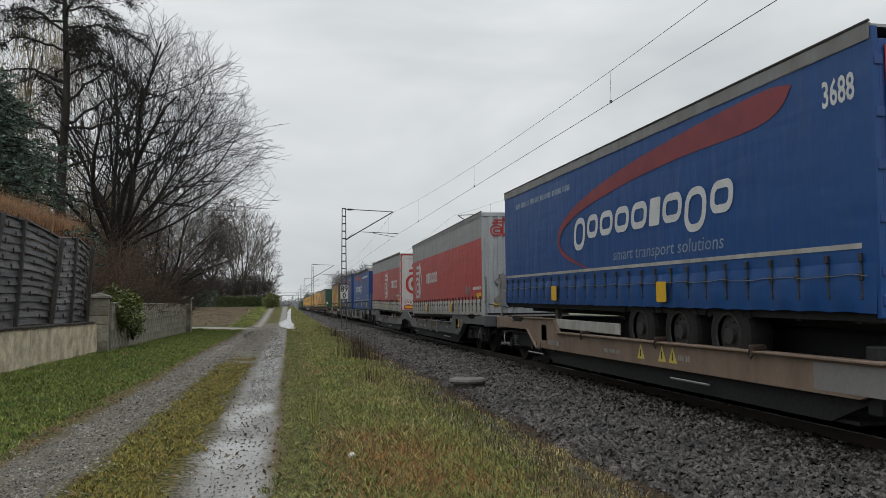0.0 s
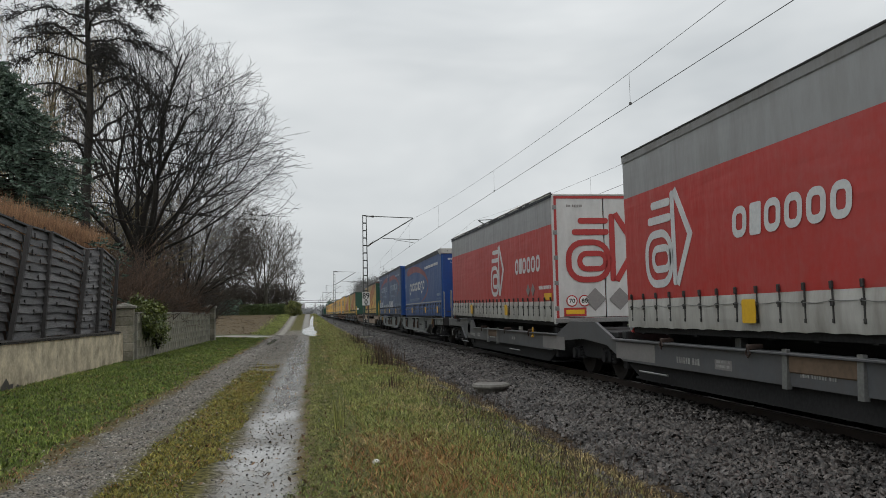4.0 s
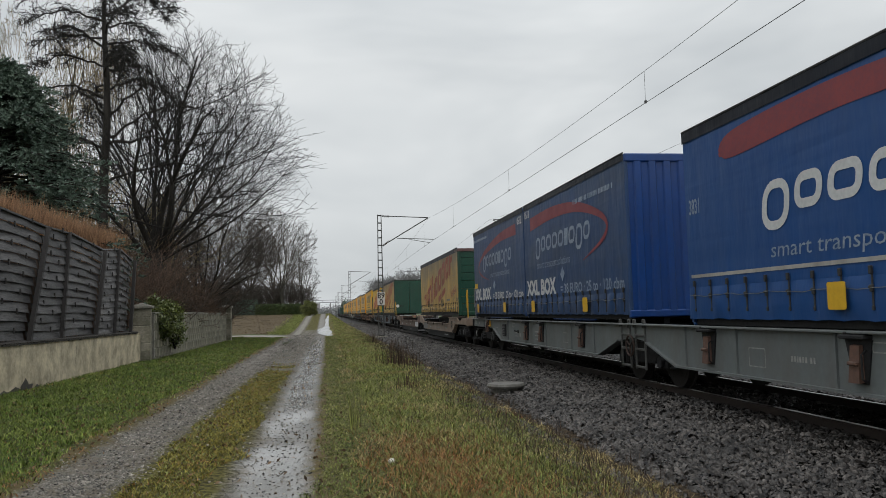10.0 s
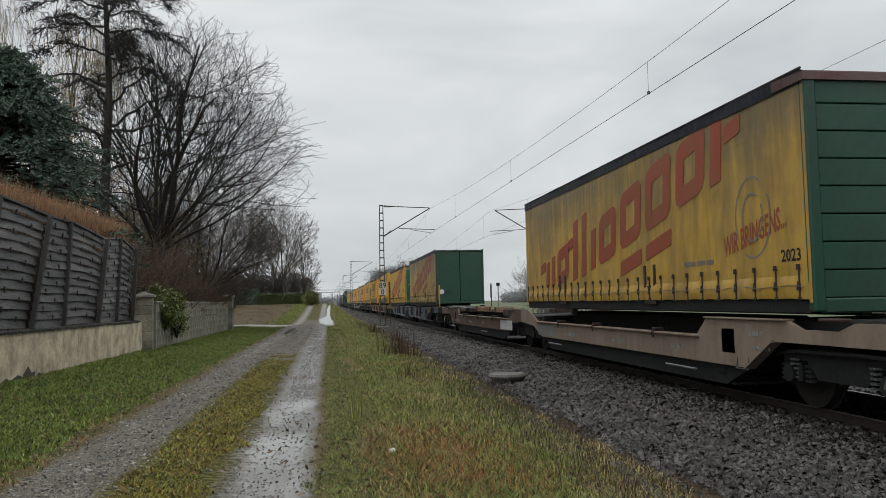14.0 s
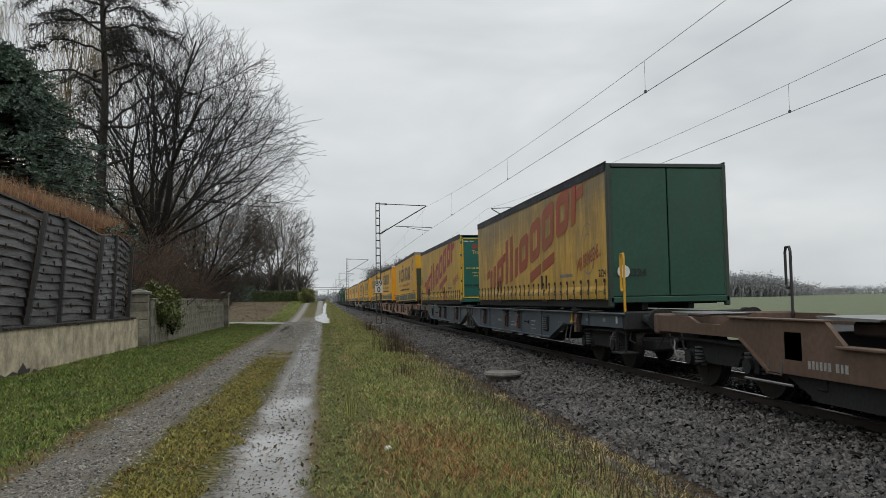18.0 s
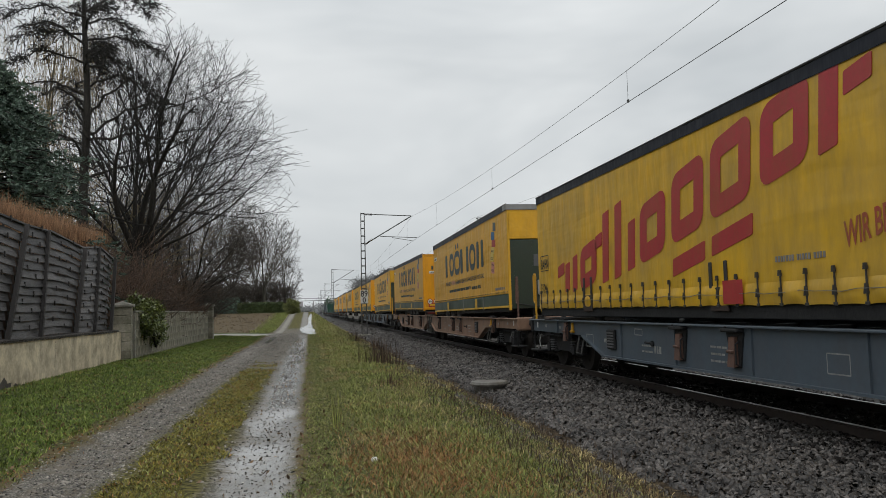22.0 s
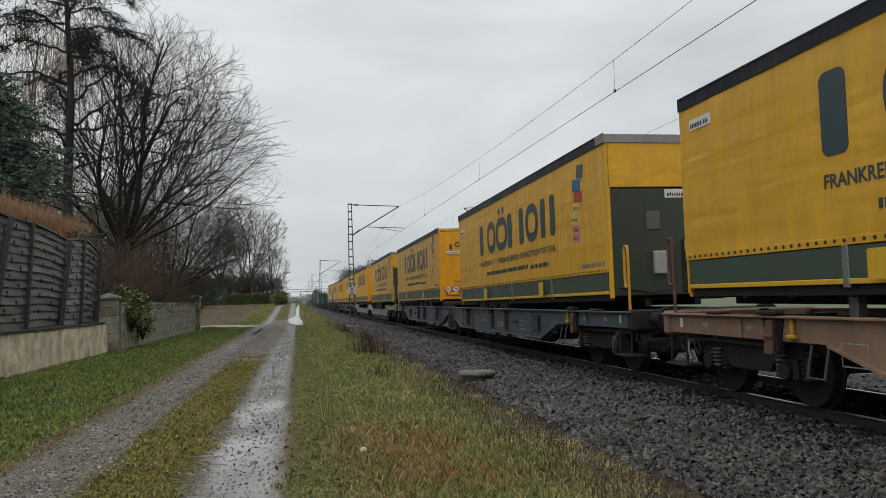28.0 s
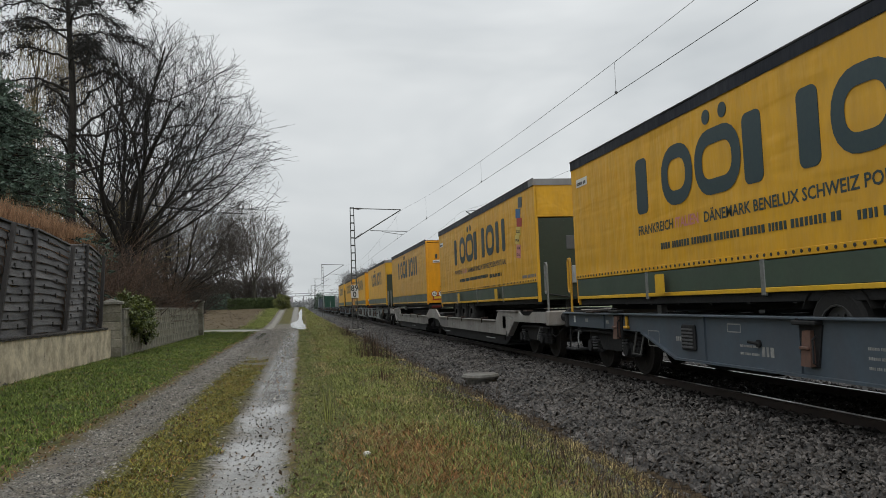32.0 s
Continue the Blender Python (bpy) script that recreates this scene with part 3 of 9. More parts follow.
def build_ground():
    def spread(cuts):
        out = []
        for a, b, s in cuts:
            k = max(1, round((b - a) / s))
            out += [a + (b - a) * i / k for i in range(k)]
        return out + [cuts[-1][1]]
    xs = spread([(-2500, -400, 700), (-400, -60, 85), (-60, -12, 8), (-12, -3.4, 0.7), (-3.4, 3.4, 0.1), (3.4, 6, 1.3), (6, 14, 4), (14, 24, 2), (24, 100, 19), (100, 600, 125), (600, 2500, 600)])
    ys = spread([(-400, -20, 95), (-20, 3, 3), (3, 40, 0.35), (40, 70, 1.2), (70, 160, 4), (160, 400, 30), (400, 3500, 500)])
    v = [(x, y, ground_z(x, y)) for y in ys for x in xs]
    k = len(xs)
    f = [(j * k + i, j * k + i + 1, (j + 1) * k + i + 1, (j + 1) * k + i) for j in range(len(ys) - 1) for i in range(k - 1)]
    ob = bulk("ground", v, f, ground_material(), smooth=True)
    tagged(ob, "grassy verge with a wet two-track gravel lane and ploughed field", "ground", kind="structure")


build_ground()


def bed_z(x):
    """Height of the ballast bed: a low shoulder, flat under the tracks."""
    u = min(1.0, max(0.0, (x - 2.55) / 1.0))
    w = min(1.0, max(0.0, (14.6 - x) / 1.0))
    return -0.30 + 0.17 * min(u * u * (3 - 2 * u), w)


def build_bed():
    xs = [2.5, 2.7, 2.9, 3.2, 3.6, 4.2, 5.0, 6.0, 9.0, 12.5, 13.6, 14.2, 14.7]
    ys = [-60 + 4 * i for i in range(40)] + [100 + 25 * i for i in range(38)]
    k = len(xs)
    v = [(x, y, bed_z(x)) for y in ys for x in xs]
    f = [(j * k + i, j * k + i + 1, (j + 1) * k + i + 1, (j + 1) * k + i) for j in range(len(ys) - 1) for i in range(k - 1)]
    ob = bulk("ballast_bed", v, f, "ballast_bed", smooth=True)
    tagged(ob, "wet crushed stone track bed, near-black for shade between stones", "track bed", kind="structure")


build_bed()


def build_track(cx, near):
    track = thing("railway_track", pose(cx, 0, 0), "running line of worn rails on concrete sleepers in ballast", "railway track", "the two running lines")
    track["kind"] = "structure"
    prof = [(-0.07, 0.0), (0.07, 0.0), (0.07, 0.012), (0.012, 0.03), (0.010, 0.125), (0.034, 0.135), (0.034, 0.148), (-0.034, 0.148), (-0.034, 0.135), (-0.010, 0.125), (-0.012, 0.03), (-0.07, 0.012)]
    for s in (-1, 1):
        c = s * 0.753
        g = Geo()
        k = len(prof)
        v = [(c + px, y, RAIL - 0.152 + pz) for y in (-60, 900) for px, pz in prof]
        g.add(v, [(i, (i + 1) % k, k + (i + 1) % k, k + i) for i in range(k)])
        rail = part("rail", g, "rail", track)
        h = Geo().box(c - 0.03, c + 0.03, -60, 900, RAIL - 0.004, RAIL)
        part("running_surface", h, "rail_head", rail, "polished running surface")
    g = Geo()
    g.box(-1.3, 1.3, -0.13, 0.13, RAIL - 0.33, RAIL - 0.155, 0.03)
    for s in (-1, 1):
        g.box(s * 0.753 - 0.16, s * 0.753 + 0.16, -0.10, 0.10, RAIL - 0.16, RAIL - 0.145, 0.01)
        for q in (-0.1, 0.1):
            g.box(s * 0.753 + q - 0.025, s * 0.753 + q + 0.025, -0.05, 0.05, RAIL - 0.15, RAIL - 0.10, 0.01)
    me = g.mesh("sleeper")
    me.materials.append(MAT["sleeper"])
    count = 110 if near else 60
    for i in range(count):
        ob = new("sleeper", me)
        ob.parent = track
        ob.location = (0, 2.0 + i * 0.6 + (0 if near else 8), 0)
    far = Geo()
    for i in range(150):
        y = 2.0 + count * 0.6 + (0 if near else 8) + i * 0.6
        far.box(-1.3, 1.3, y - 0.13, y + 0.13, RAIL - 0.3, RAIL - 0.155)
    ob = part("far_sleepers", far, "sleeper", track)
    ob["kind"] = "stuff"


build_track(TRACK, True)
build_track(TRACK2, False)


# ---- overhead line ----
MASTS = (-15.0, 51.5, 120.5, 182.0, 239.0, 300.0)
WIRE_Z, ARM_Z = 5.95, 7.62


def lattice_mast(x, y, top, base, inward):
    """Lattice steel mast with a cantilever that reaches inward to the wire."""
    mast = thing("catenary_mast", pose(x, y, base), "slim lattice steel mast with a bracket carrying the overhead wire", "catenary mast", "masts along the line")
    h = top - base
    body = Geo()
    for sx in (-1, 1):
        for sy in (-1, 1):
            body.rod((sx * 0.17, sy * 0.15, 0), (sx * 0.11, sy * 0.10, h), 0.035, 0.028, n=4)
    k = 16
    for i in range(k + 1):
        z = 0.15 + (h - 0.2) * i / k
        w, d = 0.17 - 0.06 * z / h, 0.15 - 0.05 * z / h
        for s in (-1, 1):
            body.box(-w, w, s * d - 0.012, s * d + 0.012, z - 0.03, z + 0.03)
            body.box(s * w - 0.012, s * w + 0.012, -d, d, z - 0.03, z + 0.03)
    part("lattice", body, "mast", mast)
    part("footing", Geo().box(-0.4, 0.4, -0.35, 0.35, -0.5, 0.12, 0.03), "concrete", mast, "concrete footing block")
    s = inward
    reach = TRACK - 3.5 - 0.25
    part("top_arm", Geo().rod((s * 0.12, 0, ARM_Z + 0.15 - base), (s * reach, 0, ARM_Z + 0.02 - base), 0.028), "mast", mast)
    part("strut", Geo().rod((s * 0.14, 0, 5.8 - base), (s * reach, 0, ARM_Z - base), 0.035), "mast", mast)
    part("registration_arm", Geo().rod((s * 1.15, 0, 6.30 - base), (s * (reach + 0.35), 0, 6.20 - base), 0.022), "mast", mast)
    part("steady_arm", Geo().rod((s * 1.9, 0, 6.22 - base), (s * (reach + 0.1), 0, WIRE_Z + 0.03 - base), 0.015), "mast", mast)
    for z, dz in ((ARM_Z + 0.14, -0.02), (5.83, 0.28)):
        g = Geo()
        for i in range(6):
            a = s * (0.20 + i * 0.075)
            g.rod((a, 0, z - base + dz * i * 0.2), (a + s * 0.03, 0, z - base + dz * i * 0.2), 0.075, n=10)
        part("insulator", g, "insulator", mast, "brown ribbed insulator")
    return mast


def build_masts():
    for y in MASTS:
        lattice_mast(3.5, y, 7.85, bed_z(3.5) - 0.02, 1)
        lattice_mast(14.6, y + 1.5, 7.85, -0.3, -1)
        if y == 51.5:
            sign = thing("kilometre_sign", pose(3.5, y - 0.22, 2.38), "white kilometre board with black numerals on the mast", "sign")
            part("plate", Geo().box(-0.24, 0.24, -0.02, 0.02, -0.42, 0.42, 0.008), "sign_white", sign)
            part("numerals", lettering("89", 0.46, 0.40, front(-0.23, 0.0, 0.023)), "black", sign)
            part("numerals", lettering("0", 0.22, 0.38, front(-0.11, -0.39, 0.023)), "black", sign)


def sag(y, wire):
    for a, b in zip(MASTS, MASTS[1:]):
        if a <= y <= b:
            u = (y - a) / (b - a)
            return ARM_Z - 1.0 * 4 * u * (1 - u) if wire == "top" else WIRE_Z - 0.03 * 4 * u * (1 - u)
    return ARM_Z if wire == "top" else WIRE_Z


def build_wires():
    for cx, shift in ((TRACK, 0.0), (TRACK2, 1.5)):
        line = thing("overhead_wire", pose(0, 0, 0), "overhead contact wire hung from a sagging carrier wire", "overhead wire", "overhead lines")
        ys = [-15 + i * 1.5 for i in range(211)]

        def off(y):
            k = (y + 15) / 66.0
            return 0.22 * math.sin(k * math.pi * 1.0 + 1.57)
        part("contact_wire", Geo().pipe([(cx + off(y), y + shift, sag(y, "low")) for y in ys[::2]], 0.0075, 5), "wire", line)
        part("carrier_wire", Geo().pipe([(cx + off(y), y + shift, sag(y, "top")) for y in ys], 0.0055, 5), "wire", line)
        y = -9.0
        while y < 240:
            g = Geo().rod((cx + off(y), y + shift, sag(y, "low")), (cx + off(y), y + shift, sag(y, "top")), 0.004, n=4)
            g.box(cx + off(y) - 0.02, cx + off(y) + 0.02, y + shift - 0.03, y + shift + 0.03, sag(y, "low") - 0.01, sag(y, "low") + 0.05)
            part("dropper", g, "wire", line)
            y += 12.6


# ---- lettering and plain printed shapes ----
def side_map(length, off=0.008, x=-HALF):
    """Side of a load unit that faces the lane: a runs from its far end towards its front, h is the height over the rails."""
    return lambda a, h, d=0.0: (x - off - d, length - a, h)


def end_map(y=0.0, off=0.008):
    """End of a load unit: b runs from the lane side across."""
    return lambda b, h, d=0.0: (b - HALF, y - off - d, h)


def front(x, z, off):
    return lambda a, h, d=0.0: (x + a, -off - d, z + h)


FONT = {}


def lettering(text, width, height, at, origin=(0, 0), slant=0.0, bold=0.02):
    """Words in the built-in font, fitted to a width and a height and laid on a surface by the map at."""
    key = (text, bold)
    if key not in FONT:
        cu = bpy.data.curves.new("text", "FONT")
        cu.body, cu.offset, cu.resolution_u = text, bold, 2
        ob = bpy.data.objects.new("text", cu)
        scene.collection.objects.link(ob)
        bpy.context.view_layer.update()
        me = bpy.data.meshes.new_from_object(ob.evaluated_get(bpy.context.evaluated_depsgraph_get()))
        co = [tuple(p.co) for p in me.vertices]
        fa = [tuple(p.vertices) for p in me.polygons]
        bpy.data.objects.remove(ob)
        bpy.data.curves.remove(cu)
        bpy.data.meshes.remove(me)
        FONT[key] = co, fa
    co, fa = FONT[key]
    x0, x1 = min(c[0] for c in co), max(c[0] for c in co)
    y0, y1 = min(c[1] for c in co), max(c[1] for c in co)
    g = Geo()
    v = []
    for cx, cy, _ in co:
        h = (cy - y0) / (y1 - y0) * height
        v.append(at(origin[0] + (cx - x0) / (x1 - x0) * width + slant * h, origin[1] + h))
    g.add(v, fa)
    return g


def plate(g, at, poly, th=0.003):
    """A flat printed shape with a little thickness."""
    k = len(poly)
    v = [at(a, h, th) for a, h in poly] + [at(a, h, -0.004) for a, h in poly]
    return g.add(v, [tuple(range(k))] + [(i, (i + 1) % k, k + (i + 1) % k, k + i) for i in range(k)])


def round_rect(w, h, r, n=5):
    out = []
    for cx, cy, a0 in ((w - r, h - r, 0), (r, h - r, 90), (r, r, 180), (w - r, r, 270)):
        out += [(cx + r * math.cos(radians(a0 + 90 * i / n)), cy + r * math.sin(radians(a0 + 90 * i / n))) for i in range(n + 1)]
    return out


def ring_shape(g, at, a, h, w, ht, t, r, slant=0.0, climb=0.0):
    """A rounded or squared ring."""
    o = round_rect(w, ht, r)
    i = [(t + x, t + y) for x, y in round_rect(w - 2 * t, ht - 2 * t, max(0.01, r - t))]
    k = len(o)
    tr = lambda p: at(a + p[0] + slant * p[1], h + p[1] + climb * p[0], 0.003)
    return g.add([tr(p) for p in o] + [tr(p) for p in i], [(j, (j + 1) % k, k + (j + 1) % k, k + j) for j in range(k)])


def bar_shape(g, at, a, h, w, ht, r, slant=0.0, climb=0.0):
    return plate(g, at, [(a + x + slant * y, h + y + climb * x) for x, y in round_rect(w, ht, min(r, w / 2.01, ht / 2.01))])


def bars(g, at, a, h, width, ht, seed=1, gap=0.20):
    """Writing that is not spelt out: small blocks, one a character, gathered in words."""
    rnd = random.Random(seed)
    x, left = 0.0, rnd.randint(3, 8)
    while x < width - ht * 0.3:
        w = min(width - x, ht * rnd.uniform(0.20, 0.36))
        plate(g, at, [(a + x, h), (a + x + w, h), (a + x + w, h + ht * 0.6), (a + x, h + ht * 0.6)])
        x += w + ht * gap
        left -= 1
        if left == 0:
            x += ht * 0.34
            left = rnd.randint(3, 8)
    return g


def band(g, at, pts, n=8, squeeze=1.0):
    """A curved band through (a, h, width) points, by Catmull-Rom."""
    q = [pts[0]] + list(pts) + [pts[-1]]
    line = []
    for i in range(1, len(q) - 2):
        for j in range(n):
            t = j / n
            line.append([0.5 * (2 * q[i][k] + (q[i + 1][k] - q[i - 1][k]) * t + (2 * q[i - 1][k] - 5 * q[i][k] + 4 * q[i + 1][k] - q[i + 2][k]) * t * t
                                + (3 * q[i][k] - q[i - 1][k] - 3 * q[i + 1][k] + q[i + 2][k]) * t ** 3) for k in range(3)])
    line.append(list(pts[-1]))
    lo, hi = [], []
    for i, (a, h, w) in enumerate(line):
        p, r = line[max(0, i - 1)], line[min(len(line) - 1, i + 1)]
        d = Vector((r[0] - p[0], r[1] - p[1])).normalized()
        lo.append(at(a + d[1] * w / 2, h - d[0] * w / 2, 0.002))
        hi.append(at(a - d[1] * w / 2, h + d[0] * w / 2, 0.002))
    return g.strip(lo, hi)


build_masts()
build_wires()

# ---- the train ----
MOVERS, WHEELSETS = [], []


def train_shift(t):
    """Metres that the train has come towards the camera at t seconds; it gathers speed slowly."""
    u = t / 32
    return 5.59121 * t + 32 * (0.95422 * u ** 2 + 0.13359 * u ** 3 - 0.13477 * u ** 4)


def rolling(name, y0, label, category, group, tilt=0.0):
    ob = thing(name, pose(TRACK, y0, RAIL, tilt), label, category, group)
    MOVERS.append((ob, y0, tilt))
    return ob


SHARED = {}


def shared(key, make, material):
    if key not in SHARED:
        me = make().mesh(key[0] if isinstance(key, tuple) else key)
        me.materials.append(MAT[material])
        SHARED[key] = me
    return SHARED[key]


def place(name, me, parent, loc, label="", rot=(0, 0, 0)):
    ob = new(name, me)
    ob.parent = parent
    ob.location, ob.rotation_euler = loc, [radians(a) for a in rot]
    if label:
        ob["label"] = label
    return ob


def wheelset_geo():
    g = Geo()
    for s in (-1, 1):
        g.rod((s * 0.685, 0, 0), (s * 0.82, 0, 0), 0.46, 0.455, n=28)
        g.rod((s * 0.675, 0, 0), (s * 0.70, 0, 0), 0.49, n=28)
        g.rod((s * 0.82, 0, 0), (s * 0.825, 0, 0), 0.40, 0.37, n=28)
        g.rod((s * 0.80, 0, 0), (s * 1.02, 0, 0), 0.11, n=12)
        for k in range(4):
            a = k * math.pi / 2
            g.box(s * 0.826 - 0.006, s * 0.826 + 0.006, 0.24 * math.cos(a) - 0.04, 0.24 * math.cos(a) + 0.04, 0.24 * math.sin(a) - 0.04, 0.24 * math.sin(a) + 0.04)
    g.rod((-0.7, 0, 0), (0.7, 0, 0), 0.085, n=10)
    return g


def bogie_frame_geo():
    g = Geo()
    for s in (-1, 1):
        x = s * 1.0
        prof = [(-1.15, 0.60), (-0.62, 0.62), (-0.45, 0.40), (0.45, 0.40), (0.62, 0.62), (1.15, 0.60), (1.15, 0.74), (0.5, 0.78), (-0.5, 0.78), (-1.15, 0.74)]
        g.prism(prof, x - 0.06, x + 0.06)
        for c in (-0.9, 0.9):
            g.box(x - 0.11, x + 0.13, c - 0.15, c + 0.15, 0.33, 0.60, 0.04)
            g.rod((x + s * 0.12, c, 0.46), (x + s * 0.17, c, 0.46), 0.11, n=12)
            for q in (-0.26, 0.26):
                for k in range(4):
                    g.rod((x, c + q, 0.36 + k * 0.06), (x, c + q, 0.39 + k * 0.06), 0.085, n=10)
                g.rod((x, c + q, 0.34), (x, c + q, 0.62), 0.05, n=8)
    g.box(-1.0, 1.0, -0.22, 0.22, 0.48, 0.74, 0.05)
    for c in (-1.1, 1.1):
        g.box(-0.95, 0.95, c - 0.05, c + 0.05, 0.58, 0.70, 0.02)
    return g


def bogie(parent, y):
    me = shared("bogie", bogie_frame_geo, "grime")
    b = place("bogie", me, parent, (0, y, 0), "two-axle bogie, black with grease")
    wm = shared("wheelset", wheelset_geo, "wheel_steel")
    for c in (-0.9, 0.9):
        w = place("wheelset", wm, b, (0, c, 0.46), "brown-dusted steel wheels on an axle")
        WHEELSETS.append((w, c))
    sh = shared("brake_shoe", lambda: Geo().box(-0.05, 0.05, -0.06, 0.06, -0.16, 0.16, 0.02), "rust_steel")
    for c in (-0.38, 0.38):
        for s in (-1, 1):
            place("brake_shoe", sh, b, (s * 0.75, c, 0.48), rot=(8, 0, 0))
    return b


def buffer_geo():
    g = Geo()
    g.rod((0, 0, 0), (0, -0.32, 0), 0.11, n=12)
    g.rod((0, -0.28, 0), (0, -0.52, 0), 0.085, n=12)
    g.rod((0, -0.52, 0), (0, -0.56, 0), 0.22, 0.20, n=16)
    return g


def ladder_geo():
    g = Geo()
    for q in (-0.22, 0.22):
        g.pipe([(0, q, 0.30), (0, q, 1.10), (0, q + 0.02, 1.2), (0, q + 0.08, 1.2), (0, q + 0.10, 1.05)], 0.022)
    for z in (0.34, 0.66, 0.92):
        g.box(-0.03, 0.03, -0.22, 0.22, z - 0.02, z + 0.02, 0.008)
    return g


def container_bracket_geo():
    g = Geo()
    g.prism([(-0.10, 0.56), (-0.22, 1.04), (0.22, 1.04), (0.12, 0.56)], -0.04, 0.012)
    g.box(-0.02, 0.11, -0.21, 0.21, 1.04, 1.09, 0.012)
    g.box(-0.02, 0.09, -0.15, -0.09, 1.09, 1.12, 0.01)
    g.pipe([(0.02, 0.12, 0.92), (0.085, 0.14, 0.88), (0.085, 0.14, 0.62), (0.02, 0.12, 0.58)], 0.012)
    return g


def bracket_flap_geo():
    g = Geo()
    g.add([(0.012, -0.10, 0.58), (0.012, 0.08, 0.58), (0.012, 0.07, 0.98), (0.012, -0.08, 0.98), (0.085, -0.10, 0.57), (0.085, 0.08, 0.57), (0.055, 0.07, 0.97), (0.055, -0.08, 0.97)],
          [(4, 5, 6, 7), (0, 3, 2, 1), (0, 1, 5, 4), (1, 2, 6, 5), (2, 3, 7, 6), (3, 0, 4, 7)])
    g.box(0.06, 0.105, -0.09, 0.07, 0.76, 0.80, 0.01)
    return g


def handrail_geo():
    return Geo().pipe([(0, 0, 1.05), (0, 0, 2.2), (0, 0.03, 2.28), (0, 0.13, 2.28), (0, 0.16, 2.2), (0, 0.16, 1.62), (0, 0.13, 1.56), (0, 0.03, 1.56), (0, 0, 1.62)], 0.026, 8)


def fish_half(w, yo, d, material, rail_mat="galv", length=16.4):
    """Half of a twin container wagon: outer end at yo, running in the direction d."""
    Y = lambda q: yo + d * q
    prof = [(0.05, 1.10), (0.05, 0.84), (3.95, 0.82), (5.15, 0.46), (14.5, 0.46), (15.7, 0.80), (length, 0.86), (length, 1.10)]
    for s in (-1, 1):
        x = s * 1.24
        sill = part("side_sill", Geo().prism([(Y(a), z) for a, z in prof], x - 0.02, x + 0.02), material, w)
        fl = Geo()
        fl.box(x - 0.09 + s * 0.02, x + 0.09 + s * 0.02, min(Y(0.03), Y(length)), max(Y(0.03), Y(length)), 1.10, 1.13, 0.006)
        low = [(3.95, 0.80), (5.15, 0.44), (14.5, 0.44), (15.7, 0.78)]
        for (a, za), (b, zb) in zip(low, low[1:]):
            fl.prism([(Y(a), za), (Y(b), zb), (Y(b), zb + 0.03), (Y(a), za + 0.03)], x - 0.09, x + 0.09)
        part("flange", fl, material, sill)
        for q in (2.2, 6.0, 8.2, 10.4, 12.6, 14.2):
            rib = shared(("stiffener", q < 4, material), lambda: Geo().box(-0.05, 0.05, -0.015, 0.015, 0.84 if q < 4 else 0.48, 1.10), material)
            place("stiffener", rib, sill, (x, Y(q), 0))
        br = shared("container_bracket", container_bracket_geo, "grime")
        for q in (2.9, 8.4, 10.0, 13.4):
            if q > 4 or s < 0:
                k = place("container_bracket", br, w, (x + s * 0.03, Y(q), 0.0 if q > 4 else 0.10), rot=(0, 0, 0 if s > 0 else 180))
                place("flap", shared("flap", bracket_flap_geo, "rust_pink"), k, (0, 0, 0), "rusty folded-down flap")
    part("floor_frame", _floor(Y, length), "grime", w, "black cross members and centre beam")
    bogie(w, Y(2.0))
    end = Geo().box(-1.3, 1.3, min(Y(0), Y(0.18)), max(Y(0), Y(0.18)), 0.80, 1.16, 0.03)
    part("headstock", end, material if material == "rust_orange" else "grime", w, "grimy headstock beam")
    me = shared("buffer", buffer_geo, "grime")
    for s in (-1, 1):
        place("buffer", me, w, (s * 0.87, Y(0), 1.0), rot=(0, 0, 0 if d > 0 else 180))
    part("coupling", Geo().box(-0.06, 0.06, min(Y(0), Y(-0.45)), max(Y(0), Y(-0.45)), 0.90, 1.02, 0.03).rod((0, Y(-0.4), 0.95), (0, Y(-0.45), 0.62), 0.04), "grime", w)
    lad = shared("ladder", ladder_geo, "mast")
    place("ladder", lad, w, (-1.27, Y(length - 0.35), 0), "dull steel step ladder")
    rail = shared(("handrail", rail_mat), handrail_geo, rail_mat)
    place("handrail", rail, w, (-1.2, Y(0.25), 0), "looped tube handrail")
    step = Geo().box(-1.33, -1.0, min(Y(0.1), Y(0.7)), max(Y(0.1), Y(0.7)), 0.34, 0.38, 0.01)
    step.pipe([(-1.25, Y(0.15), 0.36), (-1.22, Y(0.15), 0.85)], 0.02).pipe([(-1.25, Y(0.65), 0.36), (-1.22, Y(0.65), 0.85)], 0.02)
    part("shunter_step", step, "grime", w)
    end_gear(w, Y)
    for dx, drop in ((-0.45, 0.42), (-0.2, 0.5), (0.3, 0.46)):
        hose = [(dx, Y(0.0), 0.86), (dx - 0.03, Y(-0.18), 0.86 - drop * 0.8), (dx - 0.05, Y(-0.34), 0.86 - drop), (dx - 0.02, Y(-0.46), 0.86 - drop * 0.55)]
        part("brake_hose", Geo().pipe(hose, 0.022, 6), "rubber", w, "black hanging brake hose")
    wm = Geo()
    at = lambda a, h, k=0.0: (-1.262 - k, yo + (length * d if d > 0 else 0) - a, h)
    for i, (a, h, wd, ht) in enumerate(((5.1, 0.72, 0.5, 0.12), (6.9, 0.62, 0.45, 0.05), (6.9, 0.72, 0.45, 0.05), (7.4, 0.62, 0.3, 0.2), (9.3, 0.60, 0.5, 0.05), (9.3, 0.70, 0.42, 0.05), (9.3, 0.80, 0.46, 0.05))):
        bars(wm, at, a, h, wd, ht, seed=i)
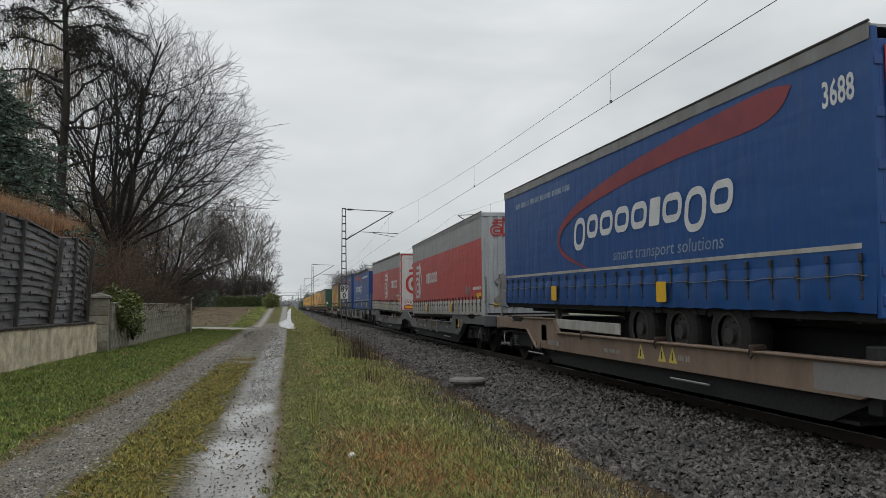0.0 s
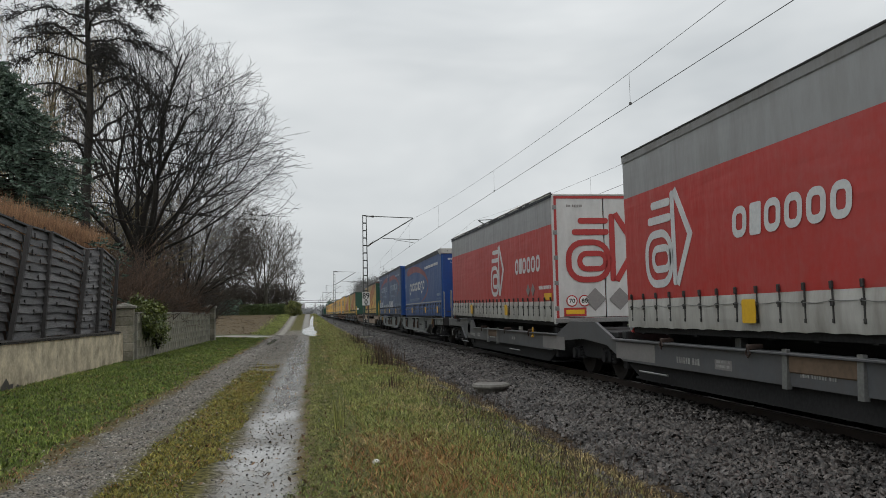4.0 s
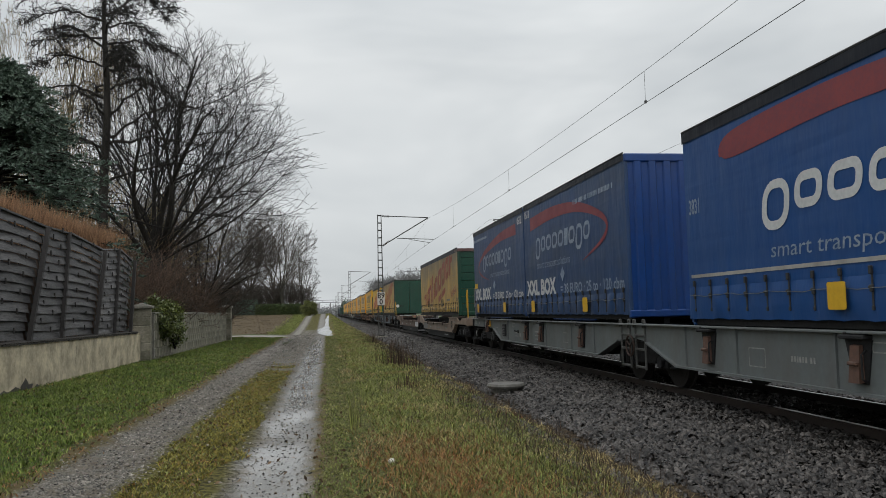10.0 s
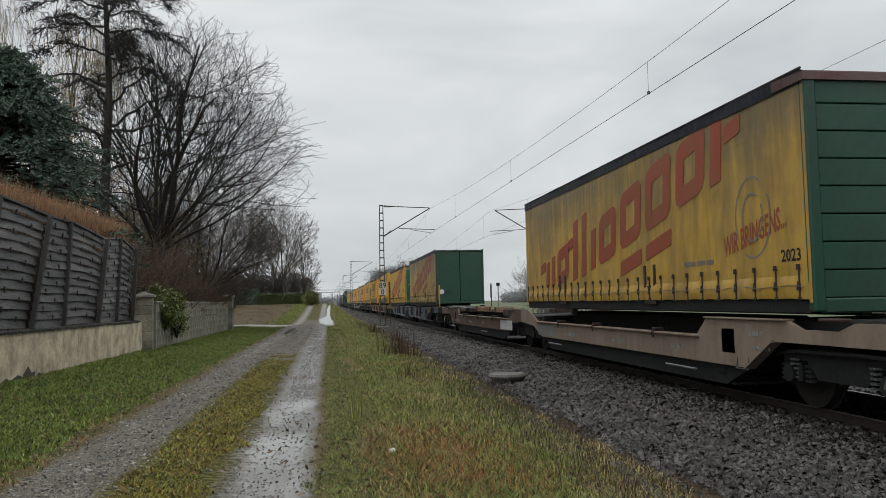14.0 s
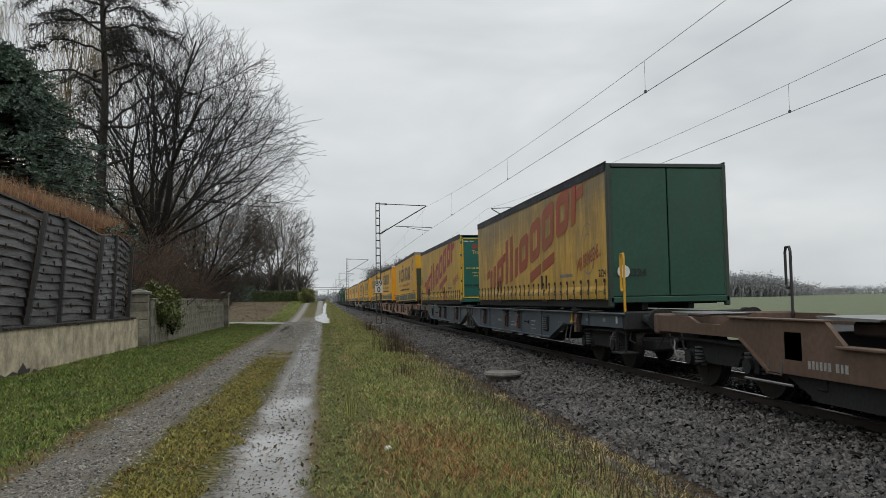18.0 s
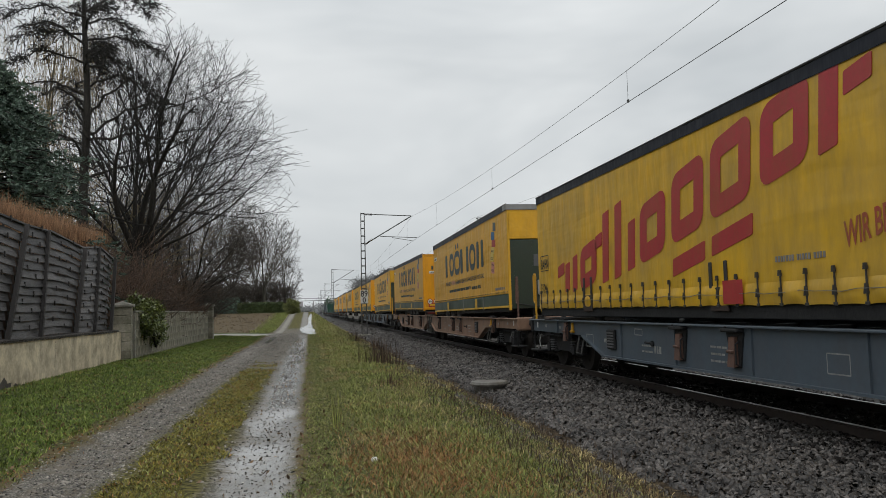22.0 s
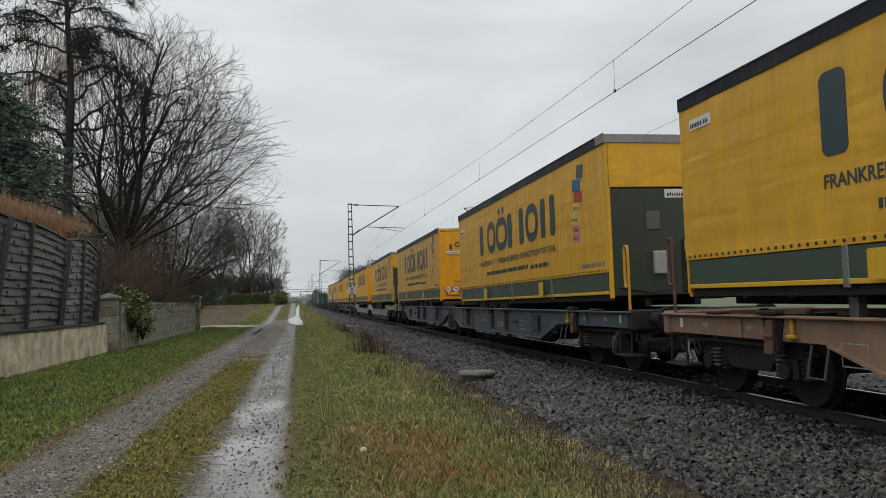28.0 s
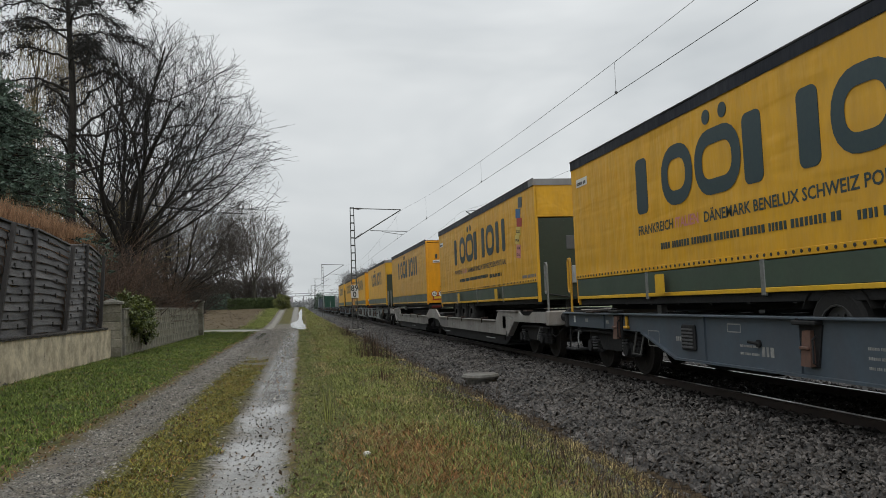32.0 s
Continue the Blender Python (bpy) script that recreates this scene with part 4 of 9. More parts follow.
    fine_print("stencilling", wm, "stencil", w, "small worn stencilled markings")
    for s in (-1, 1):
        x = s * 1.262
        box = part("grille_box", Geo().box(min(x, x + s * 0.05), max(x, x + s * 0.05), Y(5.55) - 0.20, Y(5.55) + 0.20, 0.60, 0.98, 0.02), "grime", w, "dark louvred box on the sill")
        for k in range(6):
            part("louvre", Geo().box(min(x + s * 0.05, x + s * 0.065), max(x + s * 0.05, x + s * 0.065), Y(5.55) - 0.17, Y(5.55) + 0.17, 0.64 + k * 0.052, 0.665 + k * 0.052), "anthracite", box)
        part("brake_lever", Geo().rod((x + s * 0.02, Y(7.35), 0.78), (x + s * 0.09, Y(7.35) + 0.12, 0.80), 0.02, n=8).rod((x, Y(7.35), 0.78), (x + s * 0.03, Y(7.35), 0.78), 0.05, n=10), "grime", w)
        part("coupling_lever", Geo().box(min(x, x + s * 0.05), max(x, x + s * 0.05), Y(3.3) - 0.03, Y(3.3) + 0.03, 0.86, 1.08, 0.012).box(min(x, x + s * 0.07), max(x, x + s * 0.07), Y(3.3) - 0.08, Y(3.3) + 0.08, 0.86, 0.91, 0.012), "hand_yellow", w, "worn yellow lever")
    for a, h, wd, ht in ((4.1, 0.60, 0.42, 0.26), (6.6, 0.90, 0.34, 0.12), (11.9, 0.62, 0.40, 0.24)):
        part("marking_frame", ring_shape(Geo(), at, a, h, wd, ht, 0.016, 0.017), "stencil", w, "thin white outlined marking field")
    wheel = Geo()
    for i in range(14):
        a, b = 2 * math.pi * i / 14, 2 * math.pi * (i + 1) / 14
        wheel.rod((-1.34, Y(length) + 0.19 * math.cos(a), 0.72 + 0.19 * math.sin(a)), (-1.34, Y(length) + 0.19 * math.cos(b), 0.72 + 0.19 * math.sin(b)), 0.018, n=6)
    for a in (0.5, 2.6, 4.7):
        wheel.rod((-1.34, Y(length), 0.72), (-1.34, Y(length) + 0.19 * math.cos(a), 0.72 + 0.19 * math.sin(a)), 0.014, n=6)
    if d > 0:
        part("brake_handwheel", wheel, "rust_steel", w, "rusty handbrake wheel")


def end_gear(w, Y):
    """Pipes, levers, tags and stirrups on the lane side of a wagon's end, over the bogie."""
    part("air_pipe", Geo().pipe([(-1.16, Y(0.25), 0.74), (-1.18, Y(1.3), 0.76), (-1.16, Y(2.6), 0.74), (-1.0, Y(3.4), 0.66)], 0.024, 6), "grime", w, "black air pipe along the wagon end")
    lever = part("brake_cock", Geo().rod((-1.20, Y(0.75), 0.72), (-1.27, Y(0.75), 0.72), 0.035, n=8), "mast", w)
    part("lever_arm", Geo().pipe([(-1.26, Y(0.75), 0.72), (-1.30, Y(0.80), 0.60), (-1.30, Y(0.86), 0.46)], 0.014, 6), "galv", lever, "bare steel lever arm")
    for q, z, wd, ht, mat in ((0.55, 0.92, 0.09, 0.14, "sign_white"), (1.25, 0.94, 0.16, 0.07, "stencil"), (2.35, 0.93, 0.12, 0.06, "stencil")):
        part("tag_plate", Geo().box(-1.268, -1.262, Y(q) - wd / 2, Y(q) + wd / 2, z, z + ht, 0.002), mat, w, "small pale tag plate")
    part("sill_cap", Geo().box(-1.36, -1.20, *sorted((Y(1.45), Y(1.85))), 1.13, 1.17, 0.012), "rust_steel", w)
    part("stirrup", Geo().pipe([(-1.22, Y(3.55), 0.80), (-1.30, Y(3.55), 0.44), (-1.30, Y(3.85), 0.44), (-1.22, Y(3.85), 0.80)], 0.018, 6), "mast", w)
    for q in (1.25, 2.75):
        spring = Geo()
        for k in range(5):
            spring.rod((-1.08, Y(q), 0.40 + k * 0.055), (-1.08, Y(q), 0.425 + k * 0.055), 0.075, n=10)
        part("spring", spring, "anthracite", w, "dark coil spring of the bogie")
    part("cable_loop", Geo().pipe([(-1.12, Y(0.15), 0.86), (-1.20, Y(0.05), 0.62), (-1.16, Y(-0.12), 0.56), (-1.0, Y(-0.2), 0.74)], 0.013, 6), "rubber", w)


def _floor(Y, length):
    g = Geo()
    a, b = sorted((Y(0.2), Y(length + 0.3)))
    g.box(-0.28, 0.28, a, b, 0.62, 1.02, 0.02)
    for i in range(12):
        q = 0.7 + i * (length - 1.0) / 11
        g.box(-1.2, 1.2, Y(q) - 0.06, Y(q) + 0.06, 0.80, 1.06)
    for q in (0.5, 6.0, 9.0, 13.0):
        g.box(-0.7, -0.2, Y(q) - 0.4, Y(q) + 0.4, 0.38, 0.62, 0.05)
    for s in (-0.9, 0.75):
        g.rod((s, Y(5.5), 0.5), (s, Y(7.2), 0.5), 0.17, n=12)
    return g


def twin_container_wagon(y0, material, label, rail_mat="galv"):
    w = rolling("container_wagon", y0, label, "freight wagon", "wagons of the freight train")
    fish_half(w, 0.55, 1, material, rail_mat)
    fish_half(w, 33.35, -1, material, rail_mat)
    bogie(w, 16.95)
    return w


def pocket_half(w, yo, d, material, empty=False, rail_mat="galv", length=16.4, signs=False):
    """Half of a twin pocket wagon: raised ends over the bogies, low side beams between."""
    Y = lambda q: yo + d * q
    prof = [(0.05, 1.12), (0.05, 0.86), (2.9, 0.85), (3.6, 0.46), (14.2, 0.46), (15.0, 0.72), (length, 0.80), (length, 1.16), (15.6, 1.16), (14.6, 0.84), (5.1, 0.84), (4.75, 1.12), (2.6, 1.12), (2.3, 1.02), (1.6, 1.02), (1.3, 1.12)]
    for s in (-1, 1):
        x = s * 1.25
        sill = part("side_beam", Geo().prism([(Y(a), z) for a, z in prof], x - 0.03, x + 0.03), material, w)
        fl = Geo()
        fl.box(x - 0.10, x + 0.10, min(Y(5.0), Y(14.6)), max(Y(5.0), Y(14.6)), 0.83, 0.86, 0.006)
        fl.prism([(Y(2.9), 0.84), (Y(3.6), 0.44), (Y(3.6), 0.47), (Y(2.9), 0.87)], x - 0.08, x + 0.08)
        fl.box(x - 0.08, x + 0.08, min(Y(2.6), Y(4.75)), max(Y(2.6), Y(4.75)), 1.12, 1.145, 0.006)
        part("flange", fl, material, sill)
        part("pocket_side", Geo().prism([(Y(3.7), 0.45), (Y(4.4), 0.16), (Y(13.6), 0.16), (Y(14.3), 0.45)], x - s * 0.10 - 0.02, x - s * 0.10 + 0.02), "grime", w)
        box = Geo().box(x - 0.03, x + s * 0.0 + 0.05, Y(4.1) - 0.2, Y(4.1) + 0.2, 0.62, 1.0, 0.02)
        part("locker", box, "grime", w)
        for q in (6.6, 9.8, 12.4):
            hk = Geo()
            hk.box(x - 0.10, x + 0.10, Y(q) - 0.06, Y(q) + 0.06, 0.86, 0.93, 0.015)
            hk.pipe([(x + s * 0.10, Y(q), 0.90), (x + s * 0.10, Y(q) + 0.05, 0.81), (x + s * 0.10, Y(q), 0.76), (x + s * 0.10, Y(q) - 0.05, 0.81), (x + s * 0.10, Y(q), 0.90)], 0.014)
            part("lashing_hook", hk, "rust_steel", w)
    pan = Geo()
    a, b = sorted((Y(4.2), Y(14.0)))
    pan.box(-1.13, 1.13, a, b, 0.16, 0.20)
    pan.box(-1.2, 1.2, *sorted((Y(0.1), Y(4.3))), 0.86, 0.95, 0.02)
    pan.box(-1.2, 1.2, *sorted((Y(14.6), Y(length + 0.3))), 0.86, 0.98, 0.02)
    for q in (4.5, 14.3):
        pan.box(-1.2, 1.2, Y(q) - 0.1, Y(q) + 0.1, 0.3, 1.0, 0.02)
    part("pocket_floor", pan, "grime", w, "black pocket floor")
    if not empty:
        # added blocks close the see-through gap under the load, keeping it dark
        hump = Geo().box(-0.5, 0.5, *sorted((Y(4.8), Y(13.8))), 0.2, 1.12, 0.05).box(-1.0, 1.0, *sorted((Y(0.4), Y(3.4))), 0.95, 1.14, 0.03)
        part("load_support", hump, "grime", w, "black fill between the side beams, added to darken the gap")
    if empty:
        for q in (7.2, 11.0):
            sup = part("spreader_beam", Geo().prism([(Y(q - 1.6), 1.0), (Y(q + 1.6), 1.0), (Y(q + 1.68), 1.10), (Y(q + 1.65), 1.19), (Y(q - 1.65), 1.19), (Y(q - 1.68), 1.10)], -0.62, -0.44), "spreader_cream", w, "folded cream spreader beam with red arrows")
            at = lambda aa, h, k=0.0: (-0.63 - k, Y(q) + 1.6 - aa, h)
            for sgn, c in ((1, 0.75), (-1, 2.45)):
                ar = Geo()
                plate(ar, at, [(c - 0.2 * sgn, 1.10), (c, 1.17), (c, 1.13), (c + 0.2 * sgn, 1.13), (c + 0.2 * sgn, 1.07), (c, 1.07), (c, 1.03)])
                part("arrow", ar, "print_red", sup, "red arrow")
            for c in (0.08, 0.24, 2.85, 3.01):
                part("hazard_stripe", plate(Geo(), at, [(c, 1.01), (c + 0.08, 1.01), (c + 0.15, 1.18), (c + 0.07, 1.18)]), "black", sup)
            tx = Geo()
            for i in range(3):
                bars(tx, at, 1.2, 1.03 + i * 0.055, 0.75, 0.035, seed=i)
            part("notice", tx, "print_pink", sup)
        tr = Geo().box(-0.9, 0.9, Y(5.2) - 0.5, Y(5.2) + 0.5, 0.95, 1.12, 0.03).box(-1.1, -0.5, Y(13.5) - 0.4, Y(13.5) + 0.4, 0.9, 1.15, 0.04).box(0.5, 1.1, Y(13.5) - 0.4, Y(13.5) + 0.4, 0.9, 1.15, 0.04)
        part("hitch_stand", tr, "rust_steel", w, "folded kingpin stand")
        for q in (0.9, 4.9):
            part("cover_plate", Geo().prism([(Y(q - 0.5), 1.13), (Y(q + 0.5), 1.13), (Y(q + 0.6), 1.16), (Y(q - 0.6), 1.18)], -1.1, -0.3), "galv", w, "pale wet steel cover plate")
    end_gear(w, Y)
    bogie(w, Y(1.9))
    part("headstock", Geo().box(-1.3, 1.3, min(Y(0), Y(0.18)), max(Y(0), Y(0.18)), 0.80, 1.15, 0.03), material, w)
    me = shared("buffer", buffer_geo, "grime")
    for s in (-1, 1):
        place("buffer", me, w, (s * 0.87, Y(0), 1.0), rot=(0, 0, 0 if d > 0 else 180))
    part("coupling", Geo().box(-0.06, 0.06, min(Y(0), Y(-0.45)), max(Y(0), Y(-0.45)), 0.90, 1.02, 0.03), "grime", w)
    rail = shared(("handrail", rail_mat), handrail_geo, rail_mat)
    if not empty:
        place("handrail", rail, w, (-1.2, Y(0.2), 0), "looped tube handrail")
    else:
        place("handrail", rail, w, (1.2, Y(0.2), 0), "looped tube handrail")
    at = lambda a, h, k=0.0: (-1.283 - k, yo + (length * d if d > 0 else 0) - a, h)
    st = Geo()
    for i, (a, h, wd, ht) in enumerate(((4.4, 0.56, 0.8, 0.16), (7.6, 0.58, 0.7, 0.1), (10.4, 0.6, 0.35, 0.14), (12.9, 0.9, 0.4, 0.12), (12.9, 0.72, 0.5, 0.08))):
        if h > 0.7 and d < 0:
            continue
        bars(st, at, a, h, wd, ht, seed=i)
    fine_print("stencilling", st, "stencil", w, "worn stencilled markings")
    for a in (9.0, 9.75, 10.1) if signs else ():
        tr = part("warning_triangle", plate(Geo(), at, [(a, 0.55), (a + 0.26, 0.55), (a + 0.13, 0.79)]), "print_cream", w, "small pale yellow warning triangle")
        part("symbol", plate(Geo(), lambda p, q, k=0.0: at(p, q, k + 0.004), [(a + 0.11, 0.59), (a + 0.15, 0.59), (a + 0.14, 0.71), (a + 0.12, 0.71)]), "black", tr)
    for a in (3.0, 10.2):
        part("grab_bar", Geo().rod(at(a, 0.33, 0.02), at(a + 1.1, 0.33, 0.02), 0.018, n=6), "galv", w)
    if material == "anthracite":
        c = 7.4
        crate = part("side_locker", Geo().box(-1.30, -1.22, yo + (length * d if d > 0 else 0) - c - 1.25, yo + (length * d if d > 0 else 0) - c, 0.62, 0.84, 0.015), "crate_brown", w, "brown plywood side locker")
        for q in (c - 0.10, c + 1.25):
            part("clip", Geo().add([at(q, 0.42, 0.05), at(q + 0.10, 0.42, 0.05), at(q + 0.10, 0.90, 0.03), at(q, 0.90, 0.03), at(q, 0.42, -0.02), at(q + 0.10, 0.42, -0.02), at(q + 0.10, 0.90, -0.02), at(q, 0.90, -0.02)],
                                   [(0, 1, 2, 3), (4, 7, 6, 5), (0, 4, 5, 1), (1, 5, 6, 2), (2, 6, 7, 3), (3, 7, 4, 0)]), "galv", crate, "bare steel clip")
        for q in (12.6,):
            part("tie_hook", Geo().box(-1.31, -1.27, yo + (length * d if d > 0 else 0) - q - 0.05, yo + (length * d if d > 0 else 0) - q, 0.72, 0.98, 0.015).box(-1.33, -1.27, yo + (length * d if d > 0 else 0) - q - 0.10, yo + (length * d if d > 0 else 0) - q + 0.05, 0.72, 0.77, 0.012), "hand_yellow", w, "worn yellow tie-down hook")
    if material == "anthracite":
        for a, h, wd, ht in ((5.6, 0.54, 0.46, 0.14), (11.2, 0.87, 0.40, 0.11)):
            board = part("data_board", plate(Geo(), at, [(a, h), (a + wd, h), (a + wd, h + ht), (a, h + ht)]), "print_grey", w, "grey data board with small white writing")
            tx = Geo()
            for i in range(2):
                bars(tx, lambda p, q, k=0.0: at(p, q, k + 0.004), a + 0.05, h + 0.03 + i * ht * 0.45, wd - 0.1, ht * 0.45, seed=20 + i)
            part("board_writing", tx, "stencil", board)["kind"] = "stuff"
    sign = Geo()
    plate(sign, at, [(1.9 if d > 0 else 13.5, 0.50), (3.6 if d > 0 else 15.2, 0.50), (3.6 if d > 0 else 15.2, 0.80), (1.9 if d > 0 else 13.5, 0.80)])
    part("pale_panel", sign, "print_white" if empty else "print_grey", w, "pale painted panel")


def twin_pocket_wagon(y0, material, label, empty=(False, False), rail_mat="galv", second=None, signs=False):
    w = rolling("pocket_wagon", y0, label, "freight wagon", "wagons of the freight train")
    pocket_half(w, 0.55, 1, material, empty[0], rail_mat, signs=signs)
    pocket_half(w, 33.35, -1, second or material, empty[1], "strap" if empty[1] else rail_mat, signs=signs)
    bogie(w, 16.95)
    return w


# ---- load units: curtain-sided trailers and swap bodies ----
def rippled(y0, y1, z0, z1, x, amp=0.0035, ny=60, nz=10, seed=0.0, billow=0.0, step=0.5, first=0.0):
    """A hanging cloth with faint folds; with billow, it bellies out between straps that stand every step from first on."""
    g = Geo()
    v = []
    for j in range(nz + 1):
        for i in range(ny + 1):
            y, z = y0 + (y1 - y0) * i / ny, z0 + (z1 - z0) * j / nz
            d = amp * noise.noise(Vector((y * 1.7 + seed, z * 0.9, seed)))
            if billow:
                u = (y - first) / step
                puff = abs(math.sin(math.pi * u)) ** 0.7 * (0.65 + 0.5 * noise.noise(Vector((math.floor(u) * 3.1 + seed, 0.0, seed))))
                puff *= max(0.0, min(1.0, (y - y0) / 0.2, (y1 - y) / 0.2))
                low = 1 - j / nz
                d += billow * puff * math.sin(math.pi * min(1.0, 0.12 + low * 0.80)) + 0.012 * low
                z += low ** 3 * (0.022 * puff - 0.012)
            v.append((x - d, y, z))
    k = ny + 1
    g.add(v, [(j * k + i, j * k + i + 1, (j + 1) * k + i + 1, (j + 1) * k + i) for j in range(nz) for i in range(ny)])
    return g


def strap_geo():
    g = Geo()
    g.box(-0.012, 0.0, -0.013, 0.013, -0.30, 0.10, 0.003)
    g.box(-0.035, 0.0, -0.021, 0.021, 0.04, 0.13, 0.006)
    g.box(-0.03, 0.0, -0.024, 0.024, -0.15, -0.07, 0.006)
    g.box(-0.04, 0.0, 0.0, 0.03, -0.11, -0.08, 0.004)
    g.box(-0.02, 0.01, -0.018, 0.018, -0.34, -0.29, 0.005)
    return g


def hook_geo():
    g = Geo()
    g.box(-0.014, 0.0, -0.012, 0.012, -0.26, 0.12, 0.003)
    g.prism([(-0.026, 0.10), (0.026, 0.10), (0.016, 0.17), (-0.016, 0.17)], -0.03, 0.0)
    g.prism([(-0.032, -0.15), (0.032, -0.15), (0.012, -0.04), (-0.012, -0.04)], -0.03, 0.0)
    g.box(-0.02, 0.0, -0.03, 0.03, -0.27, -0.23, 0.004)
    return g


def road_wheel_geo():
    g = Geo()
    prof = [(0.30, 0.0), (0.44, 0.0), (0.49, 0.03), (0.505, 0.09), (0.505, 0.27), (0.49, 0.33), (0.44, 0.36), (0.30, 0.36)]
    n = 24
    v = [(-x, r * math.cos(2 * math.pi * i / n), r * math.sin(2 * math.pi * i / n)) for i in range(n) for r, x in prof]
    k = len(prof)
    g.add(v, [(i * k + j, i * k + j + 1, ((i + 1) % n) * k + j + 1, ((i + 1) % n) * k + j) for i in range(n) for j in range(k - 1)])
    return g


def rim_geo():
    g = Geo()
    g.rod((-0.30, 0, 0), (-0.26, 0, 0), 0.29, 0.27, n=20)
    for i in range(20):
        a, b = 2 * math.pi * i / 20, 2 * math.pi * (i + 1) / 20
        g.rod((-0.355, 0.295 * math.cos(a), 0.295 * math.sin(a)), (-0.355, 0.295 * math.cos(b), 0.295 * math.sin(b)), 0.014, n=5)
    g.rod((-0.36, 0, 0), (-0.28, 0, 0), 0.11, n=14)
    for i in range(10):
        a = 2 * math.pi * i / 10
        g.rod((-0.325, 0.19 * math.cos(a), 0.19 * math.sin(a)), (-0.29, 0.19 * math.cos(a), 0.19 * math.sin(a)), 0.018, n=6)
    return g


def axles(u, ys, z):
    ty, ri = shared("tyre", road_wheel_geo, "rubber"), shared("rim", rim_geo, "rim")
    for y in ys:
        for s in (0, 180):
            w = place("wheel", ty, u, (-0.86 if s == 0 else 0.86, y, z), "black road tyre", rot=(0, 0, s))
            place("rim", ri, w, (0, 0, 0), "grey steel rim")
        part("axle", Geo().rod((-0.9, y, z), (0.9, y, z), 0.07), "grime", u)
        for s in (-1, 1):
            gd = Geo()
            pts = [(y + 0.62 * math.cos(q), z + 0.60 * math.sin(q)) for q in [radians(25 + 13 * i) for i in range(11)]]
            for (ya, za), (yb, zb) in zip(pts, pts[1:]):
                gd.add([(s * 0.82, ya, za), (s * 1.24, ya, za), (s * 1.24, yb, zb), (s * 0.82, yb, zb), (s * 0.82, ya, za + 0.02), (s * 1.24, ya, za + 0.02), (s * 1.24, yb, zb + 0.02), (s * 0.82, yb, zb + 0.02)],
                       [(0, 1, 2, 3), (4, 7, 6, 5), (0, 4, 5, 1), (1, 5, 6, 2), (2, 6, 7, 3), (3, 7, 4, 0)])
            part("mudguard", gd, "rubber", u)


def shell(name, y0, L, top, line, skirt, label, colours, hem="navy", roof="roof_grey", straps="strap", skirt_mat=None, seed=0.0, hem_h=0.17, category="trailer", wheels=None, chassis=True, far_top=None, corner=None):
    """The common body: roof, hems, curtains, skirt with its straps, chassis. Colours: (height, material) bands from the top down."""
    u = rolling(name, y0, label, category, "loads of the freight train", math.degrees(math.atan2((far_top or top) - top, L)))
    r = Geo()
    r.prism([(0.0, top - 0.05), (0.02, top - 0.01), (0.4, top), (L - 0.4, top), (L - 0.02, top - 0.01), (L, top - 0.05)], -HALF + 0.02, HALF - 0.02)
    part("roof", r, roof, u)
    for s in (-1, 1):
        h = rippled(-0.01, L + 0.01, top - hem_h, top + 0.005, s * (HALF + 0.016), amp=0.012, ny=50, nz=2, seed=seed + 5)
        h.box(s * HALF - 0.015, s * HALF + 0.015, 0, L, top - hem_h + 0.01, top - 0.01)
        part("roof_hem", h, hem, u)
    zs = [top - hem_h + 0.02] + [c[0] for c in colours[:-1]] + [line]
    for i, (_, mat) in enumerate(colours):
        part("curtain", rippled(0.03, L + 0.004, zs[i + 1], zs[i], -HALF, seed=seed + i), mat, u, smooth=True)
    part("far_curtain", Geo().box(HALF - 0.02, HALF, 0.02, L - 0.02, skirt, top - 0.05), colours[-1][1], u)
    if skirt_mat:
        pitch = (L - 0.44) / int((L - 0.3) / 0.5)
        part("skirt", rippled(0.03, L + 0.004, skirt, line, -HALF, amp=0.008, ny=270, nz=8, seed=seed, billow=0.062, step=pitch, first=0.22), skirt_mat, u, smooth=True)
    if straps:
        me = shared("strap", strap_geo, "strap") if straps == "strap" else shared("hook", hook_geo, "strap")
        k = int((L - 0.3) / 0.5)
        for i in range(k + 1):
            place("buckle_strap", me, u, (-HALF - 0.012, 0.22 + i * (L - 0.44) / k, line - 0.03))
    if skirt_mat and straps:
        k = int(L / 0.25)
        cord = [(-HALF - 0.05 - 0.008 * math.sin(i * 2.1 + seed), 0.1 + i * (L - 0.2) / k, line - 0.13 + 0.012 * math.sin(i * 1.3) + (0.006 if i % 2 else -0.006)) for i in range(k + 1)]
        part("lashing_cord", Geo().pipe(cord, 0.006, 4), "galv", u, "thin pale customs cord")["kind"] = "stuff"
    bk = Geo().box(-HALF + 0.03, HALF - 0.03, L - 0.06, L, skirt - 0.1, top - 0.05, 0.01)
    part("far_wall", bk, colours[-1][1], u)
    post_mat = corner or (colours[-1][1] if skirt_mat else "galv")
    for s in (-1, 1):
        x0, x1 = (HALF - 0.07, HALF + 0.006) if s > 0 else (-HALF - 0.006, -HALF + 0.07)
        part("corner_post", Geo().box(x0, x1, -0.03, 0.05, skirt - 0.06, top - 0.04, 0.012), post_mat, u)
        x0, x1 = (HALF - 0.07, HALF - 0.008) if s > 0 else (-HALF + 0.008, -HALF + 0.07)
        part("corner_post", Geo().box(x0, x1, L - 0.06, L + 0.004, skirt - 0.06, top - 0.04, 0.012), post_mat, u)
